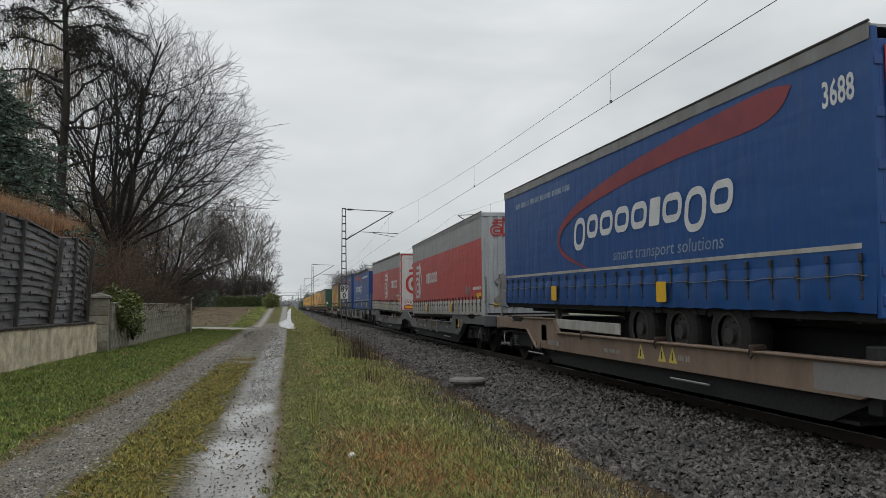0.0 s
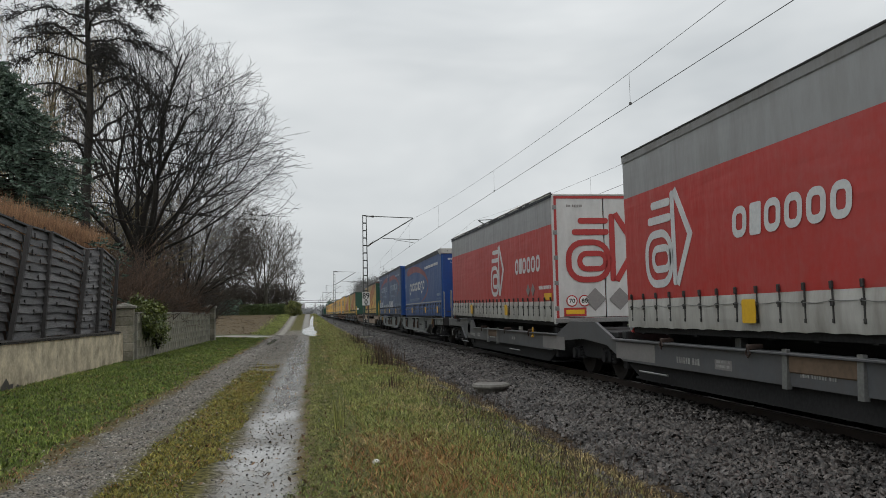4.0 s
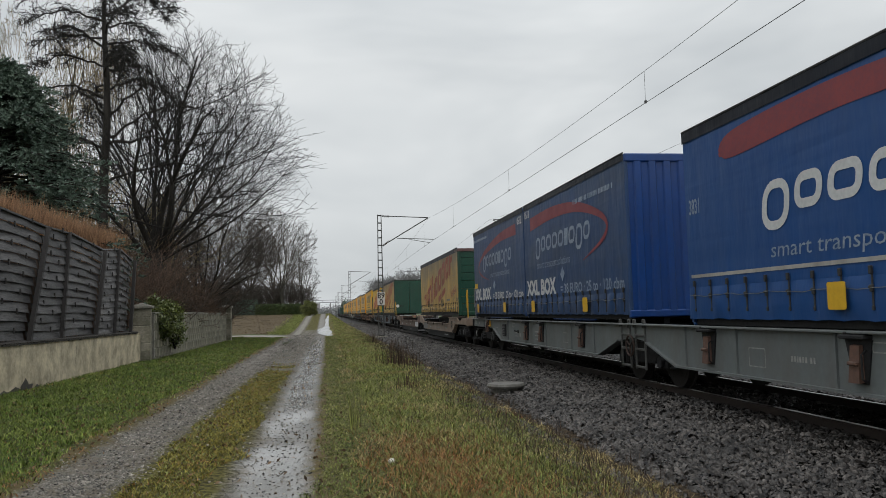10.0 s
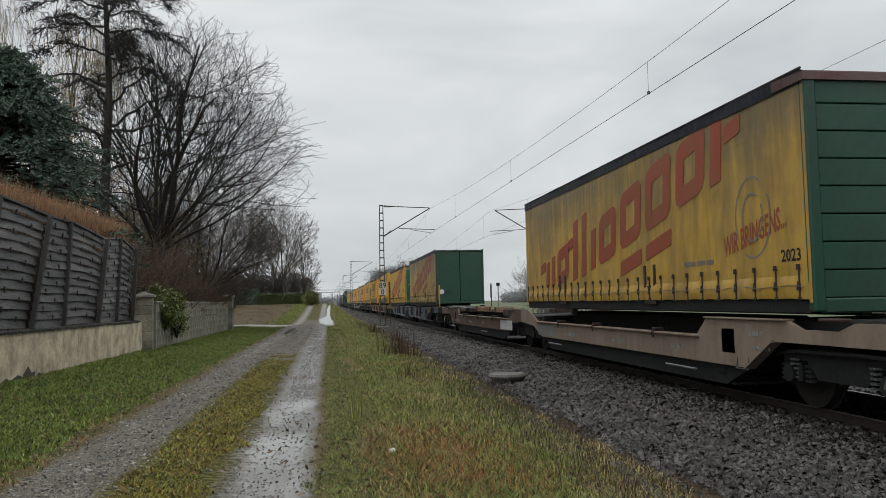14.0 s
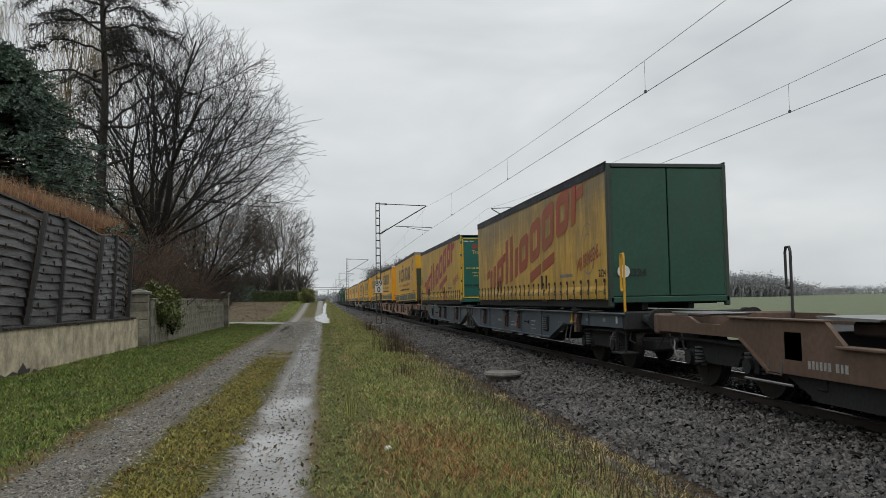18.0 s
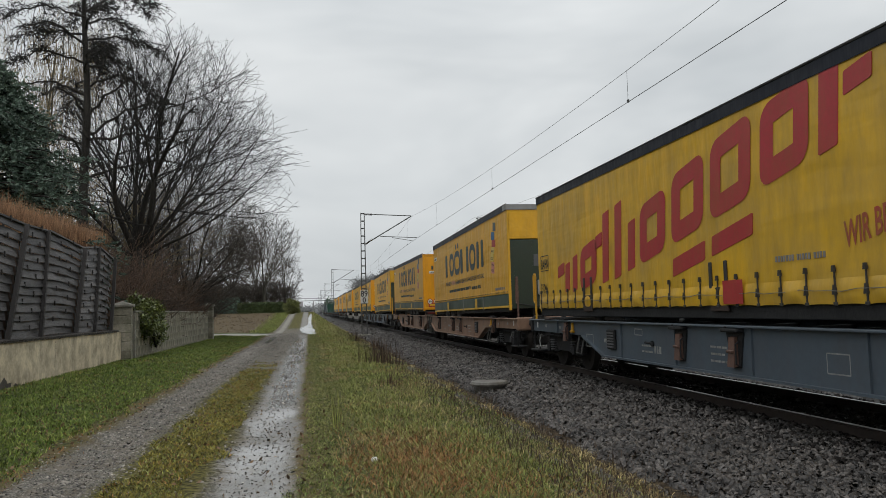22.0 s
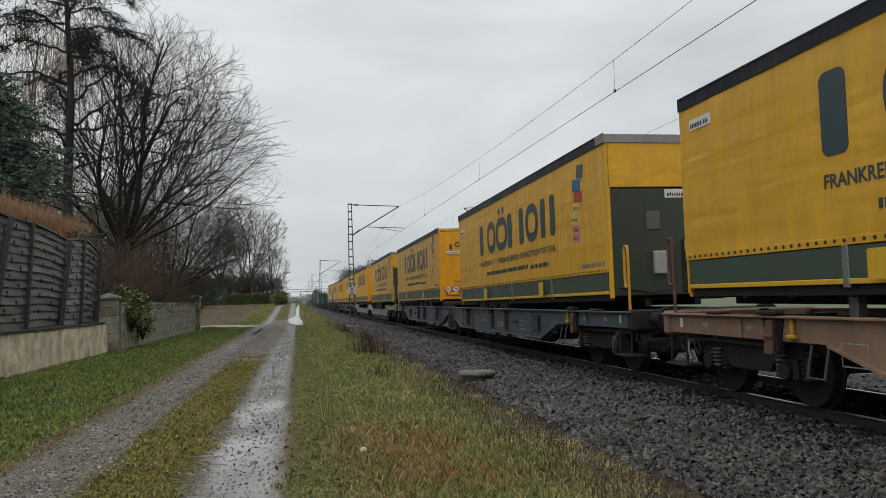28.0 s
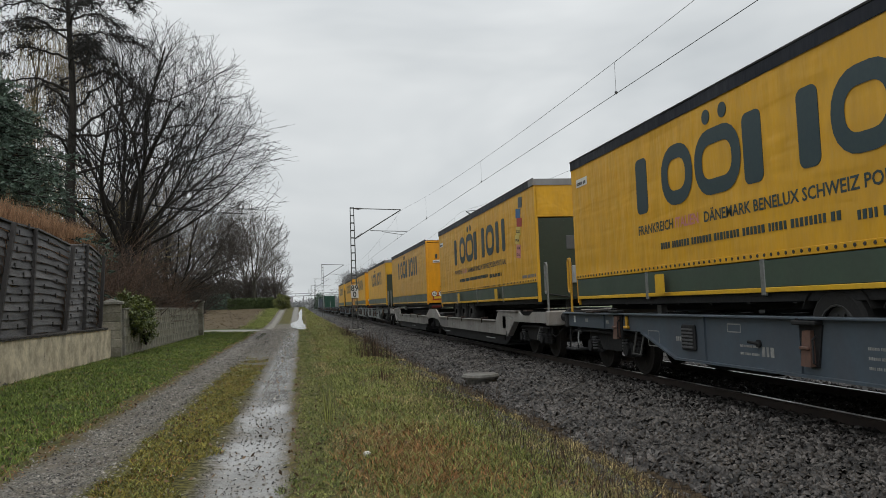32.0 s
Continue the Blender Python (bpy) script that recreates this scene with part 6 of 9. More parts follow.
def yellow_green_trailer(y0, L, top, kind):
    words = {"boards": "weathered yellow curtain-sided swap body with green boarded end",
             "doors": "grimy yellow curtain-sided swap body with plain green doors",
             "teal": "yellow curtain-sided swap body with lettered teal doors"}[kind]
    old = kind != "teal"
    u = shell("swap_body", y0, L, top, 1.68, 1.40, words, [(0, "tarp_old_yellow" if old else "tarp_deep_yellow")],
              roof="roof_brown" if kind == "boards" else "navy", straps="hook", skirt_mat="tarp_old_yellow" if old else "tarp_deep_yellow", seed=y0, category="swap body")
    at = side_map(L, 0.0058)
    pieces("mark_shape", squared_word([], at), "print_crimson_old" if old else "print_crimson", u)
    part("slogan", lettering("WIR BRINGENS...", 1.6, 0.30, lambda a, h, d=0.0: at(a, h + 0.2 * (a - 11.5), d), (11.5, 1.98), 0.0, 0.02), "print_crimson_old", u, "red slogan on a slant")
    if old:
        for r in (0.55, 0.32):
            g = Geo()
            for i in range(24):
                a, b = 2 * math.pi * i / 24, 2 * math.pi * (i + 1) / 24
                if i in (2, 3, 14, 15):
                    continue
                band(g, at, [(12.3 + 0.8 * r * math.cos(a), 2.5 + r * math.sin(a), 0.025), (12.3 + 0.8 * r * math.cos(b), 2.5 + r * math.sin(b), 0.025)], n=1)
            part("ring_outline", g, "print_grey", u)["kind"] = "stuff"
        part("number", lettering("2023" if kind == "boards" else "2324", 0.42, 0.16, at, (12.95, 1.86)), "black", u)
    else:
        part("wording", lettering("BAHN", 0.55, 0.24, at, (0.25, 2.35), 0.0, 0.02), "black", u)
        part("wording", lettering("E 1246", 0.5, 0.22, at, (0.2, 1.78)), "black", u)
        ring = ring_shape(Geo(), at, 0.2, 2.3, 0.66, 0.38, 0.02, 0.02)
        part("word_frame", ring, "black", u)
        g = Geo()
        plate(g, lambda p, q, d=0.0: at(p, q, d + 0.05), [(9.0, 1.42), (9.5, 1.42), (9.5, 1.74), (9.0, 1.74)])
        part("patch", g, "print_crimson", u, "red repair patch")
    fine_print("number_writing", bars(Geo(), at, 10.2, 1.92, 1.0, 0.12, 6), "print_grey", u)
    sl = Geo().box(-1.25, -1.15, 0.05, L - 0.05, 1.22, 1.40, 0.01)
    part("bottom_rail", sl, "grime", u)
    for a in (3.3, 8.6):
        br = Geo().box(-HALF - 0.02, -HALF, L - a - 0.46, L - a + 0.04, 1.32, 1.66, 0.01)
        pocket = part("lifting_pocket", br, "rust_steel", u, "worn grab pocket plate")
        for q in (0, 0.42):
            part("guide_bar", Geo().box(-HALF - 0.03, -HALF, L - a - q - 0.035, L - a - q + 0.035, 1.60, 2.02, 0.008), "strap", pocket)
    e = end_map(0.0, 0.035)
    if kind == "boards":
        k = 8
        for i in range(k):
            z = 1.40 + i * 2.68 / k
            part("board", Geo().box(-1.13, 1.13, -0.03, 0.03, z + 0.006, z + 2.68 / k - 0.006, 0.01), "green_door", u)
        fr = Geo().box(-1.28, -1.13, -0.06, 0.08, 1.24, 4.1, 0.02).box(1.13, 1.28, -0.06, 0.08, 1.24, 4.1, 0.02).box(-1.13, 1.13, -0.05, 0.08, 1.22, 1.40, 0.02)
        part("end_frame", fr, "green_door", u, "green steel end frame")
        part("end_cap", Geo().prism([(-0.08, 4.02), (-0.06, 4.12), (0.6, 4.16), (0.6, 4.02)], -1.31, 1.31), "roof_brown", u, "red-brown folded roof sheet")
        part("number", lettering("2023", 0.5, 0.16, e, (2.0, 2.0)), "black", u)
    elif kind == "doors":
        door_leaves(u, L, 1.42, top - 0.08, "green_door", "green_door")
        fr = Geo().box(-1.29, -1.2, -0.05, 0.08, 1.24, top - 0.03, 0.015).box(1.2, 1.29, -0.05, 0.08, 1.24, top - 0.03, 0.015).box(-1.2, 1.2, -0.05, 0.08, top - 0.1, top - 0.02, 0.01)
        part("end_frame", fr, "dark_green", u)
        part("number", lettering("2324", 0.42, 0.15, lambda b, h, d=0.0: e(b, h, d + 0.03), (0.35, 1.86)), "black", u)
        g = Geo()
        disc(g, lambda b, h, d=0.0: e(b, h, d + 0.03), 0.28, 1.95, 0.13)
        part("disc", g, "sign_white", u, "pale round sticker")
    else:
        door_leaves(u, L, 1.42, top - 0.08, "teal_door", "teal_door")
        o = lambda b, h, d=0.0: e(b, h, d + 0.032)
        fr = Geo()
        for b0, b1, h0, h1 in ((0.08, 0.13, 1.48, 4.0), (2.42, 2.47, 1.48, 4.0), (0.08, 2.47, 3.96, 4.0), (0.08, 2.47, 1.48, 1.53)):
            plate(fr, o, [(b0, h0), (b1, h0), (b1, h1), (b0, h1)])
        part("yellow_outline", fr, "print_yellow", u)
        pieces("mark_shape", rounded_word([], o, 0.5, 3.55, (0.16,) * 9, 0.2, 0.05, 0.035, 0.1), "print_crimson", u)
        part("wording", lettering("Transport Logistik", 1.5, 0.2, o, (0.5, 3.28), 0.0, 0.0), "print_cream", u)
        part("wording", lettering("Intermodal", 0.85, 0.17, o, (0.8, 3.05), 0.0, 0.0), "print_cream", u)
        g = bars(Geo(), o, 0.25, 2.70, 1.9, 0.10, 4)
        bars(g, o, 0.5, 2.52, 1.5, 0.06, 5)
        bars(g, o, 0.55, 2.39, 1.4, 0.06, 6)
        fine_print("address_writing", g, "print_cream", u)
        fine_print("number_writing", bars(Geo(), o, 0.18, 1.98, 1.0, 0.13, 7), "black", u)
        part("unit_code", lettering("BT246", 0.62, 0.2, o, (1.38, 1.60), 0.0, 0.02), "print_yellow", u, "yellow unit code")
        fine_print("maker_mark", bars(Geo(), o, 0.15, 3.84, 0.45, 0.08, 9), "sign_white", u)


BOXES = (("print_pink", 0.0, 0.0, 0.46, 0.42, "LUXEM-\nBOURG"), ("print_cream", -0.10, 0.46, 0.50, 0.27, "ROTTERDAM"), ("print_cream", 0.06, 0.73, 0.50, 0.25, "SIROLO"),
         ("print_crimson", 0.18, 0.98, 0.56, 0.27, ""), ("print_blue", 0.10, 1.25, 0.52, 0.30, ""), ("print_slate", 0.42, 1.55, 0.42, 0.32, ""))


def stacked_cases(u, at, a, h, s=1.0):
    """The printed stack of coloured cases."""
    for i, (m, da, dh, w, ht, word) in enumerate(BOXES):
        tilt = 0.10
        lay = lambda p, q, d=0.0, da=da, dh=dh: at(a + (da + p + 0.16 * q) * s, h + (dh + q - tilt * p) * s, d)
        g = Geo()
        plate(g, lay, [(0, 0), (w, 0), (w, ht), (0, ht)])
        c = part("printed_case", g, m, u)
        if word:
            lines = word.split("\n")
            for j, t in enumerate(lines):
                part("word", lettering(t, w * 0.8, 0.09, lambda p, q, d=0.0, lay=lay: lay(p, q, d + 0.005), (w * 0.1, ht / len(lines) * (len(lines) - 1 - j) + 0.06)), "black", c)


def bold_word(out, at, a, h, s=1.0, bend=None):
    """Seven bold rounded shapes: the yellow haulier's name as plain bars and rings."""
    B = bend or (lambda x: 0.0)

    def bar(x, w, z=0.0, ht=0.92):
        out.append(bar_shape(Geo(), at, a + x * s, h + z * s + B(x), w * s, ht * s, 0.11 * s))

    def ring(x, w):
        out.append(ring_shape(Geo(), at, a + x * s, h + B(x), w * s, 0.92 * s, 0.22 * s, 0.42 * s))
    bar(0.0, 0.42)
    ring(0.95, 1.0)
    ring(2.02, 1.22)
    for q in (2.30, 2.74):
        bar(q, 0.21, 1.0, 0.21)
    bar(3.30, 0.42)
    bar(4.44, 0.38)
    ring(5.02, 1.05)
    bar(6.27, 0.34)
    bar(6.97, 0.34)
    return out


def yellow_bold_trailer(y0, L, top, rear, far=False, far_top=None):
    words = "yellow curtain-sided trailer, green drop boards, " + ("orange lettered rear doors" if rear else "dark green front wall")
    u = shell("curtain_trailer", y0, L, top, 1.86, 1.42, words, [(0, "tarp_yellow")], straps=None, seed=y0, roof="navy", far_top=far_top, corner="orange_door" if rear else "tarp_yellow", wheels=None if far else ((2.9, 4.2, 5.5) if rear else (L - 5.5, L - 4.2, L - 2.9), 0.98))
    at = side_map(L, 0.0058)
    posts = 5
    for i in range(posts - 1):
        a, b = 0.05 + i * (L - 0.1) / 4, 0.05 + (i + 1) * (L - 0.1) / 4
        part("drop_board", Geo().box(-HALF - 0.004, -HALF + 0.03, a + 0.04, b - 0.04, 1.50, 1.84, 0.008), "board_green", u)
        part("yellow_rim", Geo().box(-HALF - 0.008, -HALF + 0.03, a + 0.04, b - 0.04, 1.44, 1.50, 0.006), "print_yellow", u)
        if i:
            part("side_post", Geo().box(-HALF - 0.014, -HALF + 0.03, a - 0.05, a + 0.05, 1.40, 1.86, 0.01), "galv", u)
    if not far:
        rv = Geo()
        for i in range(90):
            y = 0.15 + i * (L - 0.3) / 89
            rv.rod((-HALF - 0.02, y, 1.90), (-HALF, y, 1.90), 0.022, 0.026, n=6)
        fine_print("eyelet_row", rv, "strap", u, "row of dark eyelets")
        hem = Geo().box(-HALF - 0.012, -HALF, 0.03, L - 0.03, 1.85, 1.94, 0.004)
        part("curtain_hem", hem, "tarp_yellow", u)
    pieces("mark_shape", bold_word([], at, 3.2, 2.82), "print_navy", u)
    if not far:
        part("country_line", lettering("FRANKREICH", 1.25, 0.16, at, (3.2, 2.47), 0.0, 0.02), "print_navy", u, "dark line of country names")
        part("country_line", lettering("ITALIEN", 0.72, 0.16, at, (4.52, 2.47), 0.0, 0.02), "print_pink", u, "faded red country name")
        part("country_line", lettering("DÄNEMARK BENELUX SCHWEIZ POLEN PORTUGAL", 5.12, 0.19, at, (5.4, 2.46), 0.0, 0.02), "print_navy", u, "dark line of country names")
        fine_print("phone_writing", bars(Geo(), at, 4.0, 2.18, 4.3, 0.17, 3), "print_navy", u)
        fine_print("web_writing", bars(Geo(), at, 8.52, 2.15, 1.45, 0.17, 4), "print_navy", u)
        stacked_cases(u, at, 11.62, 2.55, 0.83)
        fine_print("number_writing", bars(Geo(), at, 12.1, 1.98, 1.2, 0.13, 5), "print_grey", u)
        pl = Geo()
        plate(pl, at, [(0.3, 3.72), (0.9, 3.72), (0.9, 3.88), (0.3, 3.88)])
        s = part("plate", pl, "sign_white", u, "white plate")
        fine_print("plate_writing", bars(Geo(), lambda a, h, d=0.0: at(a, h, d + 0.004), 0.34, 3.75, 0.52, 0.1, 6), "black", s)
        yellow_flaps(u, at, (9.4, 3.9), 1.48)
    e = end_map(0.0, 0.02)
    if rear:
        door_leaves(u, L, 1.52, top - 0.10, "orange_door", "orange_door")
        o = lambda b, h, d=0.0: e(b, h, d + 0.046)
        fr = Geo().box(-1.29, -1.2, -0.05, 0.06, 1.36, top - 0.04, 0.015).box(1.2, 1.29, -0.05, 0.06, 1.36, top - 0.04, 0.015).box(-1.2, 1.2, -0.05, 0.06, top - 0.11, top - 0.04, 0.01)
        part("door_frame", fr, "orange_door", u)
        pieces("mark_shape", bold_word([], o, 0.42, 3.55, 0.225, lambda x: -0.016 * (x - 3.6) ** 2 + 0.08), "print_navy", u)
        stacked_cases(u, o, 1.08, 2.52, 0.55)
        fine_print("phone_writing", bars(Geo(), o, 0.6, 2.12, 1.6, 0.055, 3), "black", u)
        fine_print("web_writing", bars(Geo(), o, 0.95, 1.98, 1.1, 0.09, 4), "print_navy", u)
        speed_signs(u, o, 0.32, 1.83, ("60", "70", "80"))
        marker_plates(u, o, 1.56, (0.25, 1.75))
        pl = Geo()
        plate(pl, o, [(0.3, 3.24), (0.85, 3.24), (0.85, 3.36), (0.3, 3.36)])
        s = part("plate", pl, "sign_white", u, "white plate")
        fine_print("plate_writing", bars(Geo(), lambda b, h, d=0.0: o(b, h, d + 0.004), 0.34, 3.265, 0.47, 0.075, 6), "black", s)
        bump = Geo().box(-1.2, 1.2, -0.08, 0.06, 1.18, 1.34, 0.03)
        bar = part("rear_bumper", bump, "grime", u)
        for s in (-1, 1):
            part("tail_lamp", Geo().box(s * 0.9 - 0.2, s * 0.9 + 0.2, -0.10, -0.07, 1.20, 1.30, 0.01), "tail_lens", bar)
    else:
        part("front_top", Geo().box(-1.25, 1.25, -0.03, 0.05, 3.42, top - 0.03, 0.01), "tarp_yellow", u)
        part("front_panel", Geo().box(-1.24, 1.24, -0.02, 0.04, 1.40, 3.40, 0.012), "dark_green", u, "dark green steel front panel")
        rv = Geo()
        for b in (-1.1, -0.55, 0.0, 0.55, 1.1):
            for i in range(14):
                rv.rod((b, -0.028, 1.52 + i * 0.138), (b, -0.018, 1.52 + i * 0.138), 0.012, n=6)
        fine_print("rivet_rows", rv, "dark_green", u)
        part("hatch", Geo().box(-0.52, -0.24, -0.035, -0.018, 2.62, 2.96, 0.01), "anthracite", u, "small grey cover plate")
        part("roof_corner", Geo().prism([(-0.05, top - 0.16), (-0.03, top), (0.35, top + 0.02), (0.35, top - 0.16)], -1.31, 1.31), "roof_grey", u, "grey worn roof corner cover")
        pl = Geo()
        plate(pl, e, [(1.15, 3.22), (1.85, 3.22), (1.85, 3.38), (1.15, 3.38)])
        s = part("plate", pl, "sign_white", u, "white plate")
        fine_print("plate_writing", bars(Geo(), lambda b, h, d=0.0: e(b, h, d + 0.004), 1.2, 3.25, 0.6, 0.1, 6), "black", s)
        front_kit(u, 1.44)


def green_container(y0, L, material):
    u = rolling("container", y0, "plain dark green box container far down the train", "container", "loads of the freight train")
    part("body", corrugated(Geo(), -1.2, 1.2, 1.25, 3.75, 0.0).box(-1.22, 1.22, 0.02, L, 1.2, 3.78, 0.03), material, u)
    part("frame", Geo().box(-1.25, 1.25, -0.04, 0.06, 1.15, 1.3, 0.01).box(-1.25, 1.25, -0.04, 0.06, 3.7, 3.82, 0.01), material, u)


def build_train():
    brown = "rusty brown twin pocket wagon with raised ends"
    slate = "slate blue twin container wagon with deep side sills"
    twin_pocket_wagon(-12.0, "pocket_brown", brown + ", one trailer aboard", signs=True)
    twin_pocket_wagon(22.1, "anthracite", "dark grey twin pocket wagon carrying two trailers")
    twin_container_wagon(56.3, "wagon_grey", "grey twin container wagon with deep side sills")
    twin_pocket_wagon(90.4, "pocket_tan", brown + ", one pocket empty", (False, True), "hand_yellow", "pocket_rust")
    twin_container_wagon(124.5, "slate", slate, "hand_yellow")
    twin_container_wagon(158.6, "rust_orange", "faded rust-orange twin container wagon, deep side sills", "rust_pink")
    twin_container_wagon(192.6, "slate", slate, "hand_yellow")
    twin_pocket_wagon(226.6, "pale_grey", "pale grey twin pocket wagon carrying two trailers")
    twin_container_wagon(260.6, "wagon_grey", "grey twin container wagon with deep side sills")
    twin_container_wagon(294.6, "slate", slate)
    twin_container_wagon(328.6, "slate", slate + ", running empty")
    twin_container_wagon(362.6, "slate", slate + ", running empty")
    twin_container_wagon(396.6, "slate", slate + ", one box aboard")
    twin_container_wagon(430.6, "slate", slate + ", one box aboard")
    blue_trailer_swoosh_left()
    red_grey_trailer(23.0, 13.5, 4.24, 4.19, 0.85, 3.7, True)
    red_grey_trailer(40.95, 13.55, 4.19, 4.33, 6.95, 10.0, False)
    blue_trailer_swoosh_right()
    blue_box(73.35, True)
    blue_box(81.27, False)
    yellow_green_trailer(93.0, 13.55, 4.17, "boards")
    yellow_green_trailer(125.9, 13.55, 4.17, "doors")
    yellow_green_trailer(143.45, 13.55, 4.15, "teal")
    yellow_bold_trailer(160.05, 13.75, 4.43, False, far_top=4.30)
    yellow_bold_trailer(177.4, 13.75, 4.24, True, far_top=4.29)
    yellow_bold_trailer(194.05, 13.5, 4.42, False, far_top=4.31)
    yellow_bold_trailer(211.65, 13.5, 4.29, True, far_top=4.25)
    yellow_bold_trailer(227.85, 13.4, 4.36, False, far_top=4.28)
    yellow_bold_trailer(244.8, 13.4, 4.28, True, far=True)
    yellow_bold_trailer(262.0, 13.4, 4.36, False, far=True)
    yellow_bold_trailer(278.8, 13.4, 4.28, True, far=True)
    yellow_bold_trailer(296.0, 13.4, 4.28, True, far=True)
    red_grey = 313.0
    yellow_bold_trailer(red_grey, 13.4, 4.36, False, far=True)
    green_container(397.5, 9.1, "green_door")
    green_container(455.0, 9.1, "slate")


build_train()

# ---- the garden wall, fence and pillars beside the lane ----
def wall_x(y):
    return -6.16 + (y - 16.1) * 0.0124


def build_wall():
    wall = thing("garden_wall", pose(0, 0, 0), "low stained cream rendered garden wall with dark tile coping", "wall")
    g = Geo()
    n = 60
    for i in range(n):
        y0, y1 = -12 + 39.2 * i / n, -12 + 39.2 * (i + 1) / n
        xa, xb = wall_x(y0), wall_x(y1)
        za = 1.02 + 0.02 * noise.noise(Vector((y0 * 0.5, 0, 0)))
        zb = 1.02 + 0.02 * noise.noise(Vector((y1 * 0.5, 0, 0)))
        g.add([(xa, y0, -0.2), (xb, y1, -0.2), (xb, y1, zb), (xa, y0, za), (xa - 0.24, y0, -0.2), (xb - 0.24, y1, -0.2), (xb - 0.24, y1, zb), (xa - 0.24, y0, za)],
              [(0, 1, 2, 3), (3, 2, 6, 7), (5, 4, 7, 6)])
    part("rendered_face", g, "render", wall)
    tile = Geo()
    k = 8
    for i in range(k):
        a, b = math.pi * i / k, math.pi * (i + 1) / k
        tile.add([(-0.30, -0.085 * math.cos(a), 0.055 * math.sin(a)), (0.055, -0.085 * math.cos(a), 0.045 * math.sin(a) - 0.01), (0.055, -0.085 * math.cos(b), 0.045 * math.sin(b) - 0.01), (-0.30, -0.085 * math.cos(b), 0.055 * math.sin(b)),
                  (0.055, -0.07 * math.cos(a), 0.03 * math.sin(a) - 0.012), (0.055, -0.07 * math.cos(b), 0.03 * math.sin(b) - 0.012)],
                 [(0, 1, 2, 3), (1, 4, 5, 2)])
    tile.box(-0.30, 0.04, -0.095, 0.095, -0.03, 0.0)
    me = tile.mesh("coping_tile")
    me.materials.append(MAT["tile"])
    rnd = random.Random(3)
    for i in range(110):
        y = 7.0 + i * 0.18
        ob = place("coping_tile", me, wall, (wall_x(y), y, 1.05 + 0.02 * noise.noise(Vector((y * 0.5, 0, 0))) + rnd.uniform(-0.006, 0.006)))
        ob.rotation_euler = (rnd.uniform(-0.05, 0.05), rnd.uniform(-0.05, 0.05), rnd.uniform(-0.04, 0.04))
    hole = Geo()
    for y, w, h in ((17.6, 0.42, 0.28), (17.1, 0.5, 0.12), (16.5, 0.35, 0.10), (18.2, 0.2, 0.08)):
        pts = [(wall_x(y) + 0.006, y + w * math.cos(q) * (0.7 + 0.3 * math.sin(5 * q)), 0.10 + h * max(-0.3, math.sin(q)) * (0.7 + 0.3 * math.cos(3 * q))) for q in [2 * math.pi * i / 14 for i in range(14)]]
        hole.add(pts, [tuple(range(14))])
    part("broken_plaster", hole, "tile", wall, "patches where the plaster has fallen")
    crack = Geo()
    for y, z0 in ((20.7, 0.95), (25.6, 0.9)):
        p, z = Vector((wall_x(y) + 0.005, y, z0)), z0
        pts = [(wall_x(y) + 0.005, y + 0.05 * math.sin(7 * i), z0 - i * 0.09) for i in range(8)]
        crack.strip([(a, b - 0.008, c) for a, b, c in pts], [(a, b + 0.008, c) for a, b, c in pts])
    part("crack", crack, "tile", wall, "thin dark crack")


def pillar(x, y, w, h, turn):
    p = thing("gate_pillar", pose(x, y, 0, 0, 0, turn), "grey block gate pillar with a stone cap", "pillar", "gate pillars")
    k = 7
    for i in range(k):
        z0, z1 = -0.15 + i * (h + 0.15) / k, -0.15 + (i + 1) * (h + 0.15) / k
        e = 0.006 * (i % 2)
        part("block", Geo().box(-w / 2 + e, w / 2 - e, -w / 2 + e, w / 2 - e, z0 + 0.006, z1 - 0.006, 0.014), "block", p)
    part("mortar_core", Geo().box(-w / 2 + 0.02, w / 2 - 0.02, -w / 2 + 0.02, w / 2 - 0.02, -0.2, h - 0.01), "concrete", p)
    c = Geo().box(-w / 2 - 0.07, w / 2 + 0.07, -w / 2 - 0.07, w / 2 + 0.07, h, h + 0.09, 0.015)
    q = w / 2 + 0.05
    c.add([(-q, -q, h + 0.085), (q, -q, h + 0.085), (q, q, h + 0.085), (-q, q, h + 0.085), (0, 0, h + 0.20)], [(0, 1, 4), (1, 2, 4), (2, 3, 4), (3, 0, 4)])
    part("cap", c, "concrete", p, "weathered pyramid cap")


def build_block_wall():
    x0, y0, x1, y1 = -5.86, 28.0, -5.76, 46.8
    ln = math.hypot(x1 - x0, y1 - y0)
    m = pose(x0, y0, 0, 0, 0, math.degrees(math.atan2(y1 - y0, x1 - x0)) - 90)
    wall = thing("block_wall", m, "grey concrete block wall with moss stains, ivy over its end", "wall")
    b = Geo().box(-0.11, 0.11, 0.005, 0.52 - 0.005, 0.005, 0.285, 0.012)
    me = b.mesh("wall_block")
    me.materials.append(MAT["block"])
    rnd = random.Random(5)
    for j in range(6):
        for i in range(int(ln / 0.525)):
            ob = place("wall_block", me, wall, (rnd.uniform(-0.006, 0.006), i * 0.525 + (0.2 if j % 2 else 0.0), -0.1 + j * 0.29))
    part("mortar", Geo().box(-0.095, 0.095, 0.0, ln, -0.15, 1.63), "concrete", wall)
    part("coping", Geo().box(-0.15, 0.15, 0.0, ln + 0.1, 1.635, 1.70, 0.015), "concrete", wall)


POSTS = ((13.2, 12.2), (16.35, 15.55), (18.90, 17.84), (20.53, 19.85), (23.35, 22.54), (25.05, 24.35), (26.63, 26.14))


